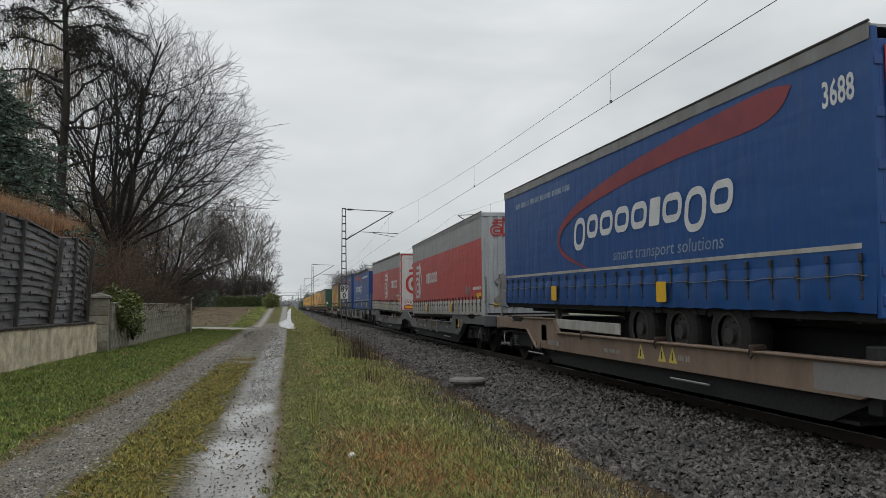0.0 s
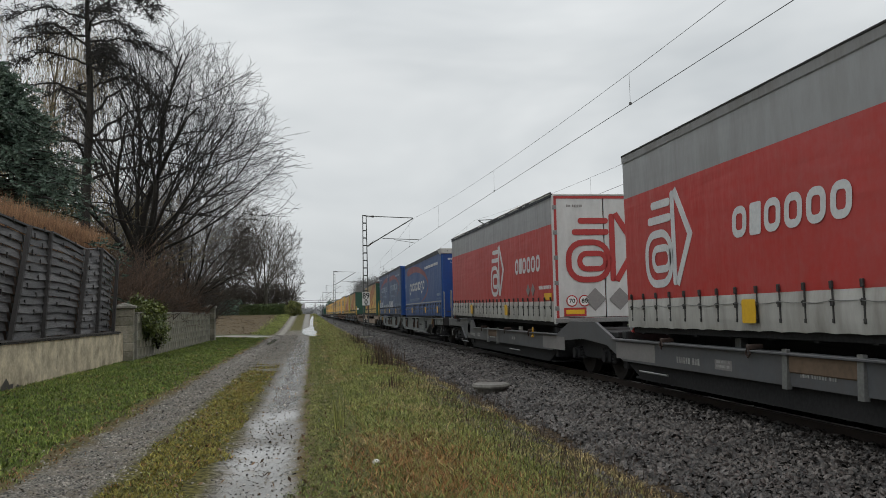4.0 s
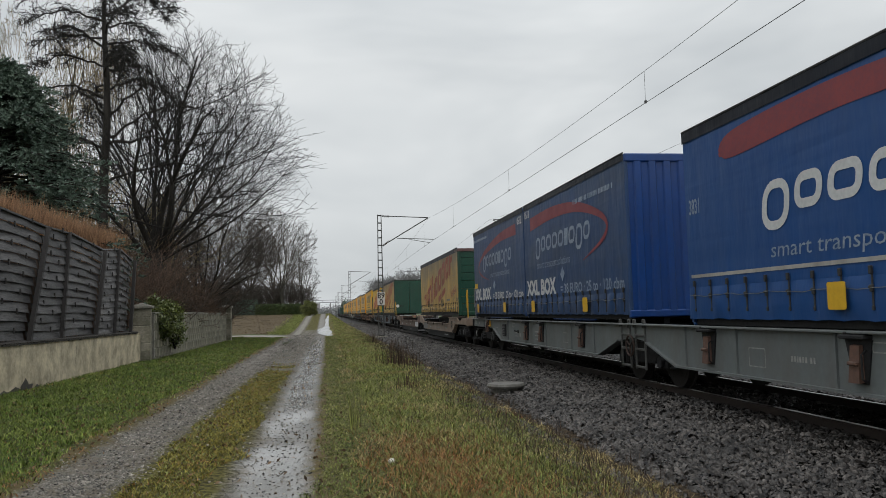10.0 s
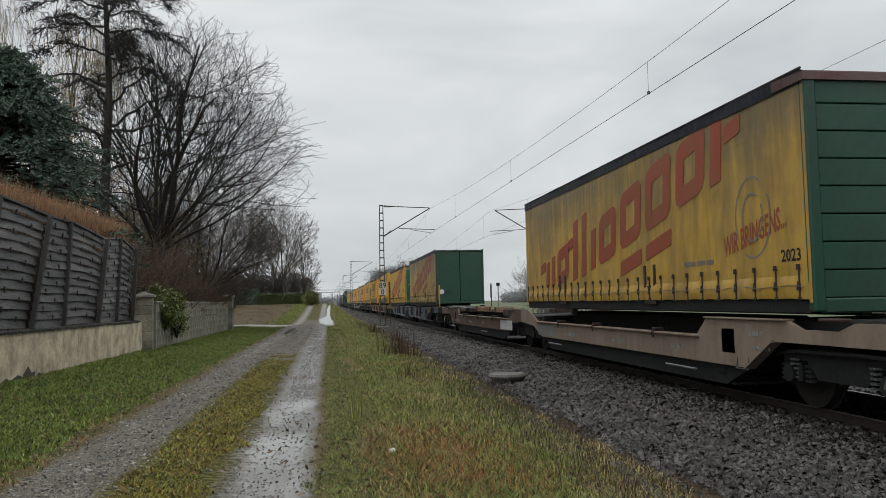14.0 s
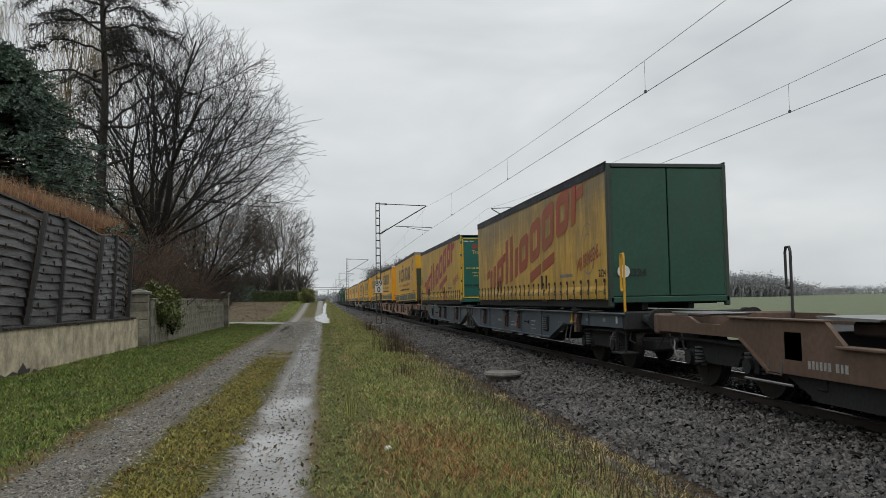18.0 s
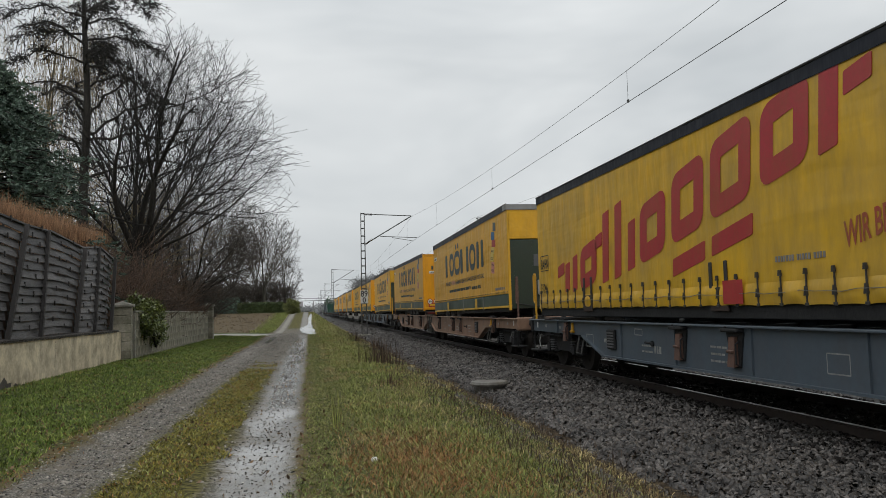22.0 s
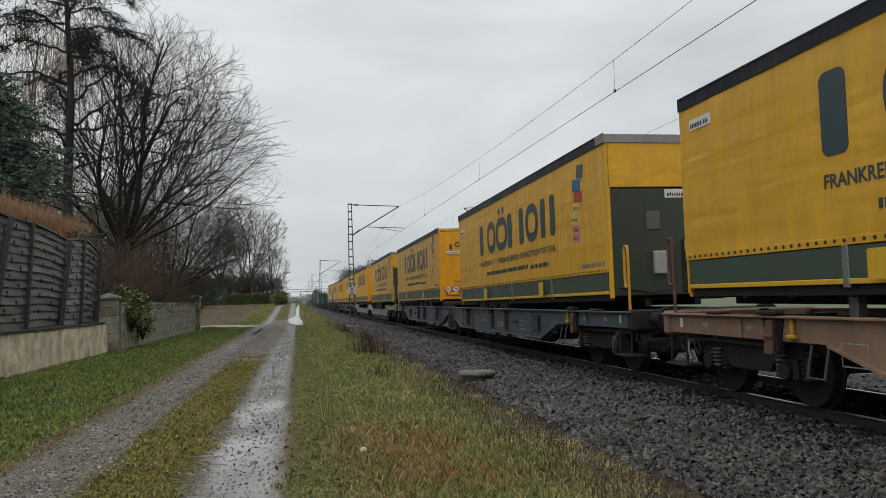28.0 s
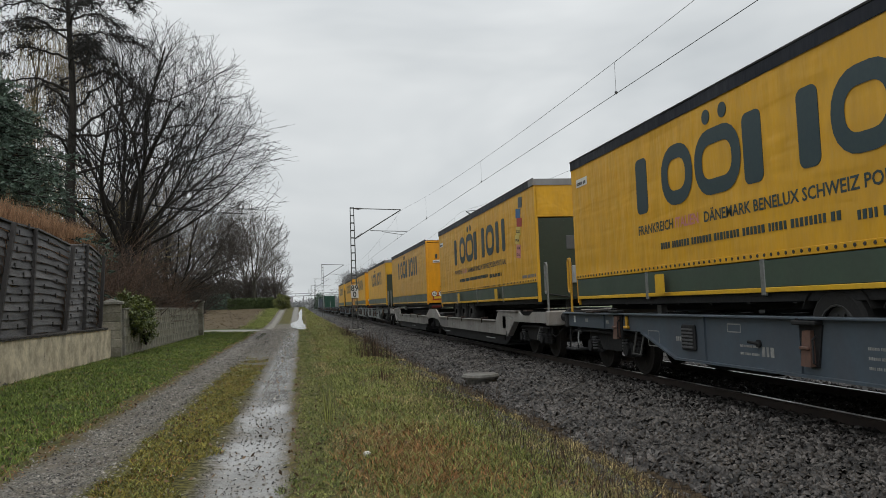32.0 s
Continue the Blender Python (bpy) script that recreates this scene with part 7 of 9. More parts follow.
def build_fence():
    fence = thing("panel_fence", pose(0, 0, 0), "blackened woven timber panel fence, warped and leaning, on the wall", "fence")
    rnd = random.Random(11)
    tops = (3.70, 3.70, 3.61, 3.62, 3.44, 3.58, 3.34)
    for i, ((yt, yb), zt) in enumerate(zip(POSTS, tops)):
        x = wall_x(yb) - 0.055
        g = Geo()
        lean = -0.06 if i % 2 else 0.02
        g.add([(x + sx * 0.045 + (lean if top else 0), (yt if top else yb) + sy * 0.05, zt if top else 1.02) for top in (0, 1) for sx in (-1, 1) for sy in (-1, 1)],
              [(0, 1, 3, 2), (4, 6, 7, 5), (0, 4, 5, 1), (2, 3, 7, 6), (0, 2, 6, 4), (1, 5, 7, 3)])
        part("post", g, "fence_post", fence)
    for i in range(len(POSTS) - 1):
        (ta, ba), (tb, bb) = POSTS[i], POSTS[i + 1]
        za, zb = tops[i], tops[i + 1]
        k = 13
        w = (za - 1.1) / k
        bulge = rnd.uniform(-0.05, 0.03)
        for j in range(k):
            u0, u1 = (j + rnd.uniform(-0.05, 0.05)) / k, (j + rnd.uniform(0.97, 1.06)) / k
            g = Geo()
            seg = 10
            rows = []
            s = 1 if j % 2 else -1
            for q in range(seg + 1):
                f = q / seg
                weave = s * 0.014 * math.sin(f * math.pi * 3)
                bow = 0.03 * math.sin(f * math.pi) * (1 if i % 2 else -0.7)
                x = wall_x((ba + bb) / 2) - 0.15 + weave + bulge * math.sin(math.pi * (u0 + u1) / 2) + (0.05 if i % 2 else -0.02) * (u0 - 0.5)
                for u, slope in ((u0, 0.030), (u1, -0.030)):
                    y = (ba + (ta - ba) * u) * (1 - f) + (bb + (tb - bb) * u) * f
                    z = 1.10 + ((za - 1.1) * (1 - f) + (zb - 1.1) * f) * u + bow
                    rows.append((x + slope, y, z))
            front_v = [(a + 0.009, b, c) for a, b, c in rows]
            back_v = [(a - 0.009, b, c) for a, b, c in rows]
            m = len(rows)
            f_ = []
            for q in range(seg):
                a = q * 2
                f_ += [(a, a + 2, a + 3, a + 1), (m + a, m + a + 1, m + a + 3, m + a + 2), (a + 1, a + 3, m + a + 3, m + a + 1), (a, m + a, m + a + 2, a + 2)]
            g.add(front_v + back_v, f_)
            part("slat", g, "fence_wood", fence)
            for f in ((0.33,) if j % 2 else (0.67,)):
                y = (ba + (ta - ba) * u1) * (1 - f) + (bb + (tb - bb) * u1) * f
                z = 1.10 + ((za - 1.1) * (1 - f) + (zb - 1.1) * f) * u1
                xs = wall_x(y) - 0.098
                part("spacer", Geo().box(xs - 0.012, xs + 0.012, y - 0.022, y + 0.022, z - 0.045, z + 0.075), "fence_post", fence)
        for f in (0.33, 0.67):
            yt, yb = ta + (tb - ta) * f, ba + (bb - ba) * f
            zt = za + (zb - za) * f
            x = wall_x(yb) - 0.22
            g = Geo().add([(x + sx * 0.012, (yt if top else yb) + sy * 0.02, zt - 0.02 if top else 1.1) for top in (0, 1) for sx in (-1, 1) for sy in (-1, 1)],
                          [(0, 1, 3, 2), (4, 6, 7, 5), (0, 4, 5, 1), (2, 3, 7, 6), (0, 2, 6, 4), (1, 5, 7, 3)])
            part("batten", g, "fence_post", fence)
        g = Geo()
        x = wall_x((ba + bb) / 2) - 0.15
        g.add([(x + sx * 0.04 + (0.03 if i % 2 else 0), y + 0.0, z + sz) for y, z in ((ta, za), (tb, zb)) for sx in (-1, 1) for sz in (0.0, 0.04)],
              [(0, 1, 3, 2), (4, 6, 7, 5), (0, 4, 5, 1), (2, 3, 7, 6), (0, 2, 6, 4), (1, 5, 7, 3)])
        part("top_rail", g, "fence_wood", fence)


build_wall()
pillar(-6.05, 27.55, 0.58, 1.82, 8)
build_block_wall()
pillar(-5.72, 47.1, 0.60, 1.98, 0)
build_fence()


# ---- bulk meshes for stones, blades and leaves ----
def tri_mesh(name, verts, faces, material):
    """A mesh from numpy arrays of vertices and triangles or quads."""
    verts = np.asarray(verts, np.float32)
    faces = np.asarray(faces, np.int32)
    k = faces.shape[1]
    me = bpy.data.meshes.new(name)
    me.vertices.add(len(verts))
    me.vertices.foreach_set("co", verts.ravel())
    me.loops.add(faces.size)
    me.loops.foreach_set("vertex_index", faces.ravel())
    me.polygons.add(len(faces))
    me.polygons.foreach_set("loop_start", np.arange(0, faces.size, k, dtype=np.int32))
    me.update(calc_edges=True)
    me.materials.append(MAT[material] if isinstance(material, str) else material)
    return me


def heights(x, y):
    return np.array([ground_z(a, b) for a, b in zip(x, y)])


def blades(rng, x, y, z, tall, width, lean, seg=True):
    """Grass blades at the given feet: a bent tapering strip each."""
    n = len(x)
    a = rng.uniform(0, 2 * np.pi, n)
    b = rng.uniform(0, 2 * np.pi, n)
    l = lean * rng.uniform(0.2, 1.0, n) * tall
    base = np.stack([x, y, z - 0.01], 1)
    side = np.stack([np.cos(a), np.sin(a), np.zeros(n)], 1) * (width / 2)[:, None]
    way = np.stack([np.cos(b), np.sin(b), np.zeros(n)], 1)
    mid = base + way * (l * 0.3)[:, None] + np.array([0, 0, 1.0]) * (tall * 0.6)[:, None]
    tip = base + way * l[:, None] + np.array([0, 0, 1.0]) * tall[:, None]
    v = np.stack([base - side, base + side, mid + side * 0.7, mid - side * 0.7, tip], 1).reshape(-1, 3)
    o = np.arange(n)[:, None] * 5
    f = np.concatenate([o + np.array([[0, 1, 2]]), o + np.array([[0, 2, 3]]), o + np.array([[3, 2, 4]])], 0)
    return v, f


def near_bias(rng, n, y0, y1, power=1.0):
    """More feet near the camera than far off."""
    u = rng.uniform(0, 1, n)
    return y0 * (y1 / y0) ** u if power == 1.0 else y0 + (y1 - y0) * u ** power


def grass_material(name, a, b, tint=0.8):
    MAT[name] = surface(name, a, b, 0.6, grain=5.0, patch=0.6, bump=0.0, random_tint=tint, island=True, spec=0.3)


grass_material("lawn_blades", (0.072, 0.128, 0.018), (0.190, 0.235, 0.048))
grass_material("moss_blades", (0.13, 0.12, 0.022), (0.26, 0.22, 0.045))
grass_material("verge_blades", (0.112, 0.155, 0.034), (0.290, 0.295, 0.095))
grass_material("verge_green", (0.075, 0.110, 0.026), (0.185, 0.205, 0.062))
grass_material("straw_blades", (0.46, 0.37, 0.175), (0.24, 0.19, 0.085))
grass_material("rust_blades", (0.34, 0.16, 0.062), (0.20, 0.10, 0.042))
grass_material("dark_stalks", (0.05, 0.033, 0.022), (0.085, 0.055, 0.035))


def edge_noise(x, y, s, k):
    return np.array([noise.noise(Vector((a * s, b * s, k))) for a, b in zip(x, y)])


def build_grass():
    rng = np.random.default_rng(4)

    def lay(name, material, x, y, tall, width, lean, label):
        v, f = blades(rng, x, y, heights(x, y), tall, width, lean)
        ob = new(name, tri_mesh(name, v, f, material))
        tagged(ob, label, "grass", kind="stuff")

    def tufts(n, k, y0, y1, x0, x1, sd):
        """Feet gathered in tufts of k."""
        cy, cx = near_bias(rng, n, y0, y1), rng.uniform(x0, x1, n)
        s = sd * (1 + cy / 30)
        x = np.repeat(cx, k) + rng.normal(0, 1, n * k) * np.repeat(s, k)
        y = np.repeat(cy, k) + rng.normal(0, 1, n * k) * np.repeat(s, k) * 1.5
        return x, y

    def wide(x, y, lo, hi):
        return rng.uniform(lo, hi, len(x)) * (1 + y / 28)

    # the lawn along the wall: green with olive and dead wisps
    for name, material, n, k, lo, hi, lean, edge, label in (
            ("lawn", "lawn_blades", 11000, 8, 0.02, 0.075, 1.5, -2.95, "short wet green lawn along the wall"),
            ("lawn_olive", "verge_blades", 3400, 7, 0.02, 0.07, 1.8, -2.75, "olive wisps in the lawn"),
            ("lawn_dead", "rust_blades", 2400, 6, 0.01, 0.05, 2.2, -2.65, "dead brown wisps at the lawn's edge")):
        x, y = tufts(n, k, 4.6, 55, -6.1, -2.55, 0.045)
        nz = edge_noise(x, y, 0.9, 1.0)
        keep = (x < edge + 0.3 * nz) & (x > -6.15) & (y < 54 + 3 * nz)
        if name == "lawn_dead":
            keep &= (x > -3.9 + 0.8 * nz) | (x < -5.7) | (nz > 0.22)
        x, y = x[keep], y[keep]
        lay(name, material, x, y, rng.uniform(lo, hi, len(x)), wide(x, y, 0.006, 0.013), lean, label)
    # the mossy strip between the wheel tracks
    for name, material, n, k, hi, label in (("middle_strip", "moss_blades", 5200, 8, 0.05, "mossy yellow-green strip between the wheel tracks"),
                                            ("middle_strip_green", "verge_blades", 1500, 6, 0.05, "green wisps in the middle strip"),
                                            ("middle_strip_dead", "rust_blades", 1200, 6, 0.04, "brown wisps in the middle strip")):
        x, y = tufts(n, k, 4.6, 30, -1.95, -0.82, 0.04)
        nz = edge_noise(x, y, 1.3, 3.0)
        fade = np.clip((26 - y + 7 * nz) / 7, 0, 1)
        keep = (x > -1.74 + 0.24 * nz) & (x < -1.0 + 0.26 * nz) & (rng.uniform(0, 1, len(x)) < fade)
        x, y = x[keep], y[keep]
        lay(name, material, x, y, rng.uniform(0.01, hi, len(x)), wide(x, y, 0.006, 0.013), 1.8, label)
    # the verge towards the railway
    x, y = tufts(15500, 9, 4.2, 140, -0.16, 2.8, 0.045)
    nz = edge_noise(x, y, 0.9, 5.0)
    keep = (x > -0.06 + 0.2 * nz) & (rng.uniform(0, 1, len(x)) < np.clip(1.0 - 0.06 * x - 0.8 * nz, 0.2, 1))
    x, y = x[keep], y[keep]
    h = np.where(x < 0.6, rng.uniform(0.01, 0.04, len(x)), rng.uniform(0.025, 0.085, len(x)))
    lay("verge_grass", "verge_blades", x, y, h, wide(x, y, 0.005, 0.010), 1.6, "green verge grass beside the lane")
    x, y = tufts(11500, 9, 4.2, 140, 0.3, 3.0, 0.045)
    nz = edge_noise(x, y, 0.9, 5.0)
    keep = (rng.uniform(0, 1, len(x)) < np.clip(-0.10 + 0.22 * x + 1.1 * nz, 0.02, 1)) & (x > 0.2) & (x < 2.95 + 0.35 * nz)
    x, y = x[keep], y[keep]
    lay("straw", "straw_blades", x, y, rng.uniform(0.02, 0.09, len(x)), wide(x, y, 0.004, 0.0075), 2.0, "matted straw-coloured dead grass on the verge")
    x, y = tufts(5200, 8, 4.4, 60, -0.22, 0.95, 0.045)
    nz = edge_noise(x, y, 1.1, 7.0)
    keep = x > -0.10 + 0.22 * nz
    x, y = x[keep], y[keep]
    lay("verge_fringe", "verge_green", x, y, rng.uniform(0.008, 0.035, len(x)), wide(x, y, 0.006, 0.013), 2.0, "short matted moss and grass along the wheel track")
    x, y = tufts(1000, 10, 61, 150, -4.2, -2.9, 0.10)
    keep = x < -2.75
    lay("headland_grass", "verge_blades", x[keep], y[keep], rng.uniform(0.05, 0.16, keep.sum()), wide(x[keep], y[keep], 0.006, 0.012), 1.0, "olive grass strip along the ploughed field")
    n = 9000
    y = rng.normal(7.6, 1.3, n)
    x = rng.normal(1.10, 0.40, n)
    x2, y2 = tufts(2000, 8, 5.5, 90, 0.5, 2.95, 0.06)
    k2 = edge_noise(x2, y2, 0.7, 9.0) > 0.2
    x, y = np.concatenate([x, x2[k2]]), np.concatenate([y, y2[k2]])
    keep = (x > 0.2) & (x < 2.95) & (y > 4.2)
    x, y = x[keep], y[keep]
    lay("russet_grass", "rust_blades", x, y, rng.uniform(0.015, 0.09, len(x)), wide(x, y, 0.004, 0.008), 1.8, "patches of rust-brown dead grass")
    n = 4200
    y = near_bias(rng, n, 4.5, 60)
    x = rng.normal(2.5, 0.42, n)
    keep = (x > 1.2) & (x < 3.25)
    x, y = x[keep], y[keep]
    lay("dry_stalks", "dark_stalks", x, y, rng.uniform(0.04, 0.30, len(x)), rng.uniform(0.003, 0.006, len(x)) * (1 + y / 40), 0.7, "thin dark weed stalks along the ballast")
    for cx, cy, s, m in ((2.05, 23.0, 0.95, 210), (1.6, 15.8, 0.45, 40), (2.7, 33.0, 0.7, 90), (2.4, 41.0, 0.75, 80)):
        x, y = rng.normal(cx, 0.26 * s, m), rng.normal(cy, 0.5 * s, m)
        v, f = blades(rng, x, y, heights(x, y), rng.uniform(0.25, 0.95, m) * s, rng.uniform(0.008, 0.016, m), 0.35)
        ob = new("weed_clump", tri_mesh("weed_clump", v, f, "dark_stalks"))
        tagged(ob, "leafless dark brown weed clump at the verge", "weeds", "weed clumps", "stuff")
    x, y = rng.normal(0.35, 0.04, 26), rng.normal(10.5, 0.05, 26)
    v, f = blades(rng, x, y, heights(x, y), rng.uniform(0.2, 0.62, 26), rng.uniform(0.006, 0.010, 26), 0.25)
    tagged(new("tall_weed", tri_mesh("tall_weed", v, f, "verge_blades")), "single tall green weed on the verge", "weeds", kind="stuff")
    # clods on the ploughed field
    n = 6000
    y = rng.uniform(61, 135, n)
    x = rng.uniform(-40, -4.6, n)
    v, f = chips(rng, x, y, heights(x, y), rng.uniform(0.06, 0.2, n))
    MAT["clods"] = surface("field_clods", (0.075, 0.056, 0.034), (0.125, 0.096, 0.058), 0.9, grain=4, bump=0.0, random_tint=0.3, island=True, spec=0.1)
    tagged(new("field_clods", tri_mesh("field_clods", v, f, "clods")), "brown clods of a ploughed field", "soil", kind="stuff")


def pebbles(rng, x, y, z, size):
    """Angular stones: a jittered block each."""
    n = len(x)
    d = np.array([(i, j, k) for i in (-1, 1) for j in (-1, 1) for k in (-1, 1)], float) * 0.72
    t = np.array([(0, 1, 3, 2), (4, 6, 7, 5), (0, 4, 5, 1), (2, 3, 7, 6), (0, 2, 6, 4), (1, 5, 7, 3)])
    q = d[None] * rng.uniform(0.55, 1.2, (n, 8, 1)) * rng.uniform(0.6, 1.2, (n, 1, 3)) + rng.uniform(-0.28, 0.28, (n, 8, 3))
    a = rng.uniform(0, 2 * np.pi, n)
    c, s = np.cos(a)[:, None], np.sin(a)[:, None]
    e = rng.uniform(-0.9, 0.9, n)
    ce, se = np.cos(e)[:, None], np.sin(e)[:, None]
    qx = q[..., 0] * c - q[..., 1] * s
    qy = q[..., 0] * s + q[..., 1] * c
    qz = q[..., 2]
    qy, qz = qy * ce - qz * se, qy * se + qz * ce
    q = np.stack([qx, qy, qz * 0.8], -1) * (size / 2)[:, None, None]
    v = (q + np.stack([x, y, z], 1)[:, None, :]).reshape(-1, 3)
    f = (t[None] + (np.arange(n) * 8)[:, None, None]).reshape(-1, 4)
    return v, f


def chips(rng, x, y, z, size):
    """Sharp-edged broken stones: a roof-shaped wedge each, turned and tilted at random."""
    n = len(x)
    d = np.array([(-1, -0.75, -0.45), (1, -0.75, -0.45), (1, 0.75, -0.45), (-1, 0.75, -0.45), (-0.55, 0, 0.62), (0.55, 0, 0.62)])
    t = np.array([(0, 1, 5), (0, 5, 4), (2, 3, 4), (2, 4, 5), (1, 2, 5), (3, 0, 4)])
    q = d[None] * rng.uniform(0.65, 1.15, (n, 1, 3)) + rng.uniform(-0.34, 0.34, (n, 6, 3))
    a, e, r = rng.uniform(0, 2 * np.pi, n)[:, None], rng.normal(0, 0.5, n)[:, None], rng.normal(0, 0.5, n)[:, None]
    q0, q1, q2 = q[..., 0], q[..., 1], q[..., 2]
    q1, q2 = q1 * np.cos(e) - q2 * np.sin(e), q1 * np.sin(e) + q2 * np.cos(e)
    q0, q2 = q0 * np.cos(r) - q2 * np.sin(r), q0 * np.sin(r) + q2 * np.cos(r)
    q0, q1 = q0 * np.cos(a) - q1 * np.sin(a), q0 * np.sin(a) + q1 * np.cos(a)
    v = (np.stack([q0, q1, q2], -1) * (size / 2)[:, None, None] + np.stack([x, y, z], 1)[:, None, :]).reshape(-1, 3)
    f = (t[None] + (np.arange(n) * 6)[:, None, None]).reshape(-1, 3)
    return v, f


def build_ballast():
    rng = np.random.default_rng(9)

    def lay(n, x0, x1, y0, y1, s0, s1, lift):
        y = near_bias(rng, n, y0, y1)
        x = x0 + (x1 - x0) * rng.uniform(0, 1, n)
        x += 0.12 * np.sin(y * 1.7) * (x < 3.2)
        z = np.array([bed_z(a) for a in x]) + lift * rng.uniform(-0.4, 1.0, n)
        return (x, y, z, rng.uniform(s0, s1, n) * (1 + y / 60))
    sets = [lay(98000, 2.70, 6.05, 4.6, 42, 0.030, 0.066, 0.055), lay(6000, 8.6, 14.4, 7, 60, 0.05, 0.08, 0.02),
            lay(11000, 2.85, 6.0, 42, 110, 0.05, 0.08, 0.03), lay(2600, 2.1, 2.9, 5, 40, 0.02, 0.045, 0.0)]
    x, y, z, s = (np.concatenate([k[i] for k in sets]) for i in range(4))
    low = x < 2.8
    z[low] = heights(x[low], y[low]) + 0.01
    v, f = chips(rng, x, y, z, s)
    tagged(new("ballast", tri_mesh("ballast", v, f, "stones")), "wet dark grey crushed stone ballast", "ballast", kind="stuff")
    # stones by the rails: real oil, plus the train's shade in their colour
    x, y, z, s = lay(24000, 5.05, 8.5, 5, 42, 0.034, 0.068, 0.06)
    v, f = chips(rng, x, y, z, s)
    tagged(new("oily_ballast", tri_mesh("oily_ballast", v, f, "oily_shaded_stones")), "oily brown stones by the rails, darkened for the train's shade", "ballast", kind="stuff")


def build_gravel():
    """Loose grit in the lane's wheel tracks."""
    rng = np.random.default_rng(19)
    MAT["grit"] = surface("loose_lane_grit", (0.22, 0.20, 0.17), (0.09, 0.08, 0.07), 0.6, grain=20, bump=0.0, random_tint=0.95, island=True)
    n = 17000
    y = near_bias(rng, n, 4.6, 60)
    x = np.where(rng.uniform(0, 1, n) < 0.86, rng.normal(-2.2, 0.28, n), rng.normal(-0.62, 0.34, n))
    far = (y > 26) & (rng.uniform(0, 1, n) < 0.5)
    x = np.where(far, rng.uniform(-2.6, -0.2, n), x)
    v, f = chips(rng, x, y, heights(x, y), rng.uniform(0.010, 0.030, n) * (1 + y / 30))
    tagged(new("lane_grit", tri_mesh("lane_grit", v, f, "grit")), "loose wet grit in the lane's wheel tracks", "gravel", kind="stuff")
    n = 1300
    y = near_bias(rng, n, 4.6, 40)
    x = rng.normal(-0.52, 0.22, n)
    v, f = chips(rng, x, y, heights(x, y) + 0.004, rng.uniform(0.006, 0.019, n) * (1 + y / 40))
    tagged(new("dark_grit", tri_mesh("dark_grit", v, f, "stones")), "dark chips standing out of the wet wheel track", "gravel", kind="stuff")
    n = 1500
    y = near_bias(rng, n, 4.6, 45)
    x = np.concatenate([rng.uniform(-6, -2.6, n // 2), rng.uniform(-1.8, 2.6, n - n // 2)])
    v, f = leaf_cloud(rng, np.stack([x, y, heights(x, y) + 0.03], 1), np.array([0.02, 0.02, 0.008]), 1, 0.03, 0.5)
    MAT["litter"] = surface("leaf_litter", (0.11, 0.065, 0.035), (0.17, 0.11, 0.06), 0.8, grain=6, bump=0.0, random_tint=0.6, island=True)
    tagged(new("leaf_litter", tri_mesh("leaf_litter", v, f, "litter")), "scattered brown fallen leaves", "leaves", kind="stuff")


def leaf_cloud(rng, centres, spread, n, size, flat=0.5):
    """Small leaves scattered round centres: (n per centre)."""
    c = np.repeat(np.asarray(centres, float), n, axis=0)
    m = len(c)
    p = c + rng.normal(0, 1, (m, 3)) * spread
    a = rng.normal(0, 1, (m, 3))
    a /= np.linalg.norm(a, axis=1)[:, None]
    b = rng.normal(0, 1, (m, 3))
    b -= a * (a * b).sum(1)[:, None]
    b /= np.linalg.norm(b, axis=1)[:, None]
    s = size * rng.uniform(0.5, 1.3, m)[:, None]
    v = np.stack([p - a * s, p + b * s * flat, p + a * s, p - b * s * flat], 1).reshape(-1, 3)
    f = np.arange(m * 4).reshape(-1, 4)
    return v, f


build_grass()
build_ballast()
build_gravel()


def puddle(cx, cy, w, h, seed, narrow):
    """Standing water: a long pool with wandering, uneven banks."""
    rnd = random.Random(seed)
    n = 36
    ph = [rnd.uniform(0, 6.28) for _ in range(4)]
    left, right = [], []
    for i in range(n + 1):
        u = i / n
        y = cy - h + 2 * h * u
        q = min(1.0, max(0.0, (u - 0.18) / 0.30))
        k = w * math.sin(math.pi * (0.02 + 0.96 * u)) ** 0.4 * (1 - narrow * q * q * (3 - 2 * q))
        mid = cx + 0.8 * (w - k) * (narrow > 0) + 0.10 * w * math.sin(7.0 * u + ph[0])
        a = mid - k * (1 + 0.24 * math.sin(11 * u + ph[1]) + 0.16 * math.sin(31 * u + ph[2]))
        b = mid + k * (1 + 0.14 * math.sin(9 * u + ph[3]) + 0.12 * math.sin(37 * u + ph[0]))
        z = max(ground_z(a, y), ground_z(mid, y), ground_z(b, y)) + 0.02
        left.append((a, y, z))
        right.append((b, y, z))
    ob = part("puddle", Geo().strip(left, right), "water", None)
    tagged(ob, "still rain puddle mirroring the grey sky", "puddle", "puddles in the lane")


for cx, cy, w, h, k, narrow in ((-0.30, 82.0, 0.66, 28.0, 1, 0.72), (-2.15, 46.0, 0.16, 5.0, 6, 0.0)):
    puddle(cx, cy, w, h, k, narrow)



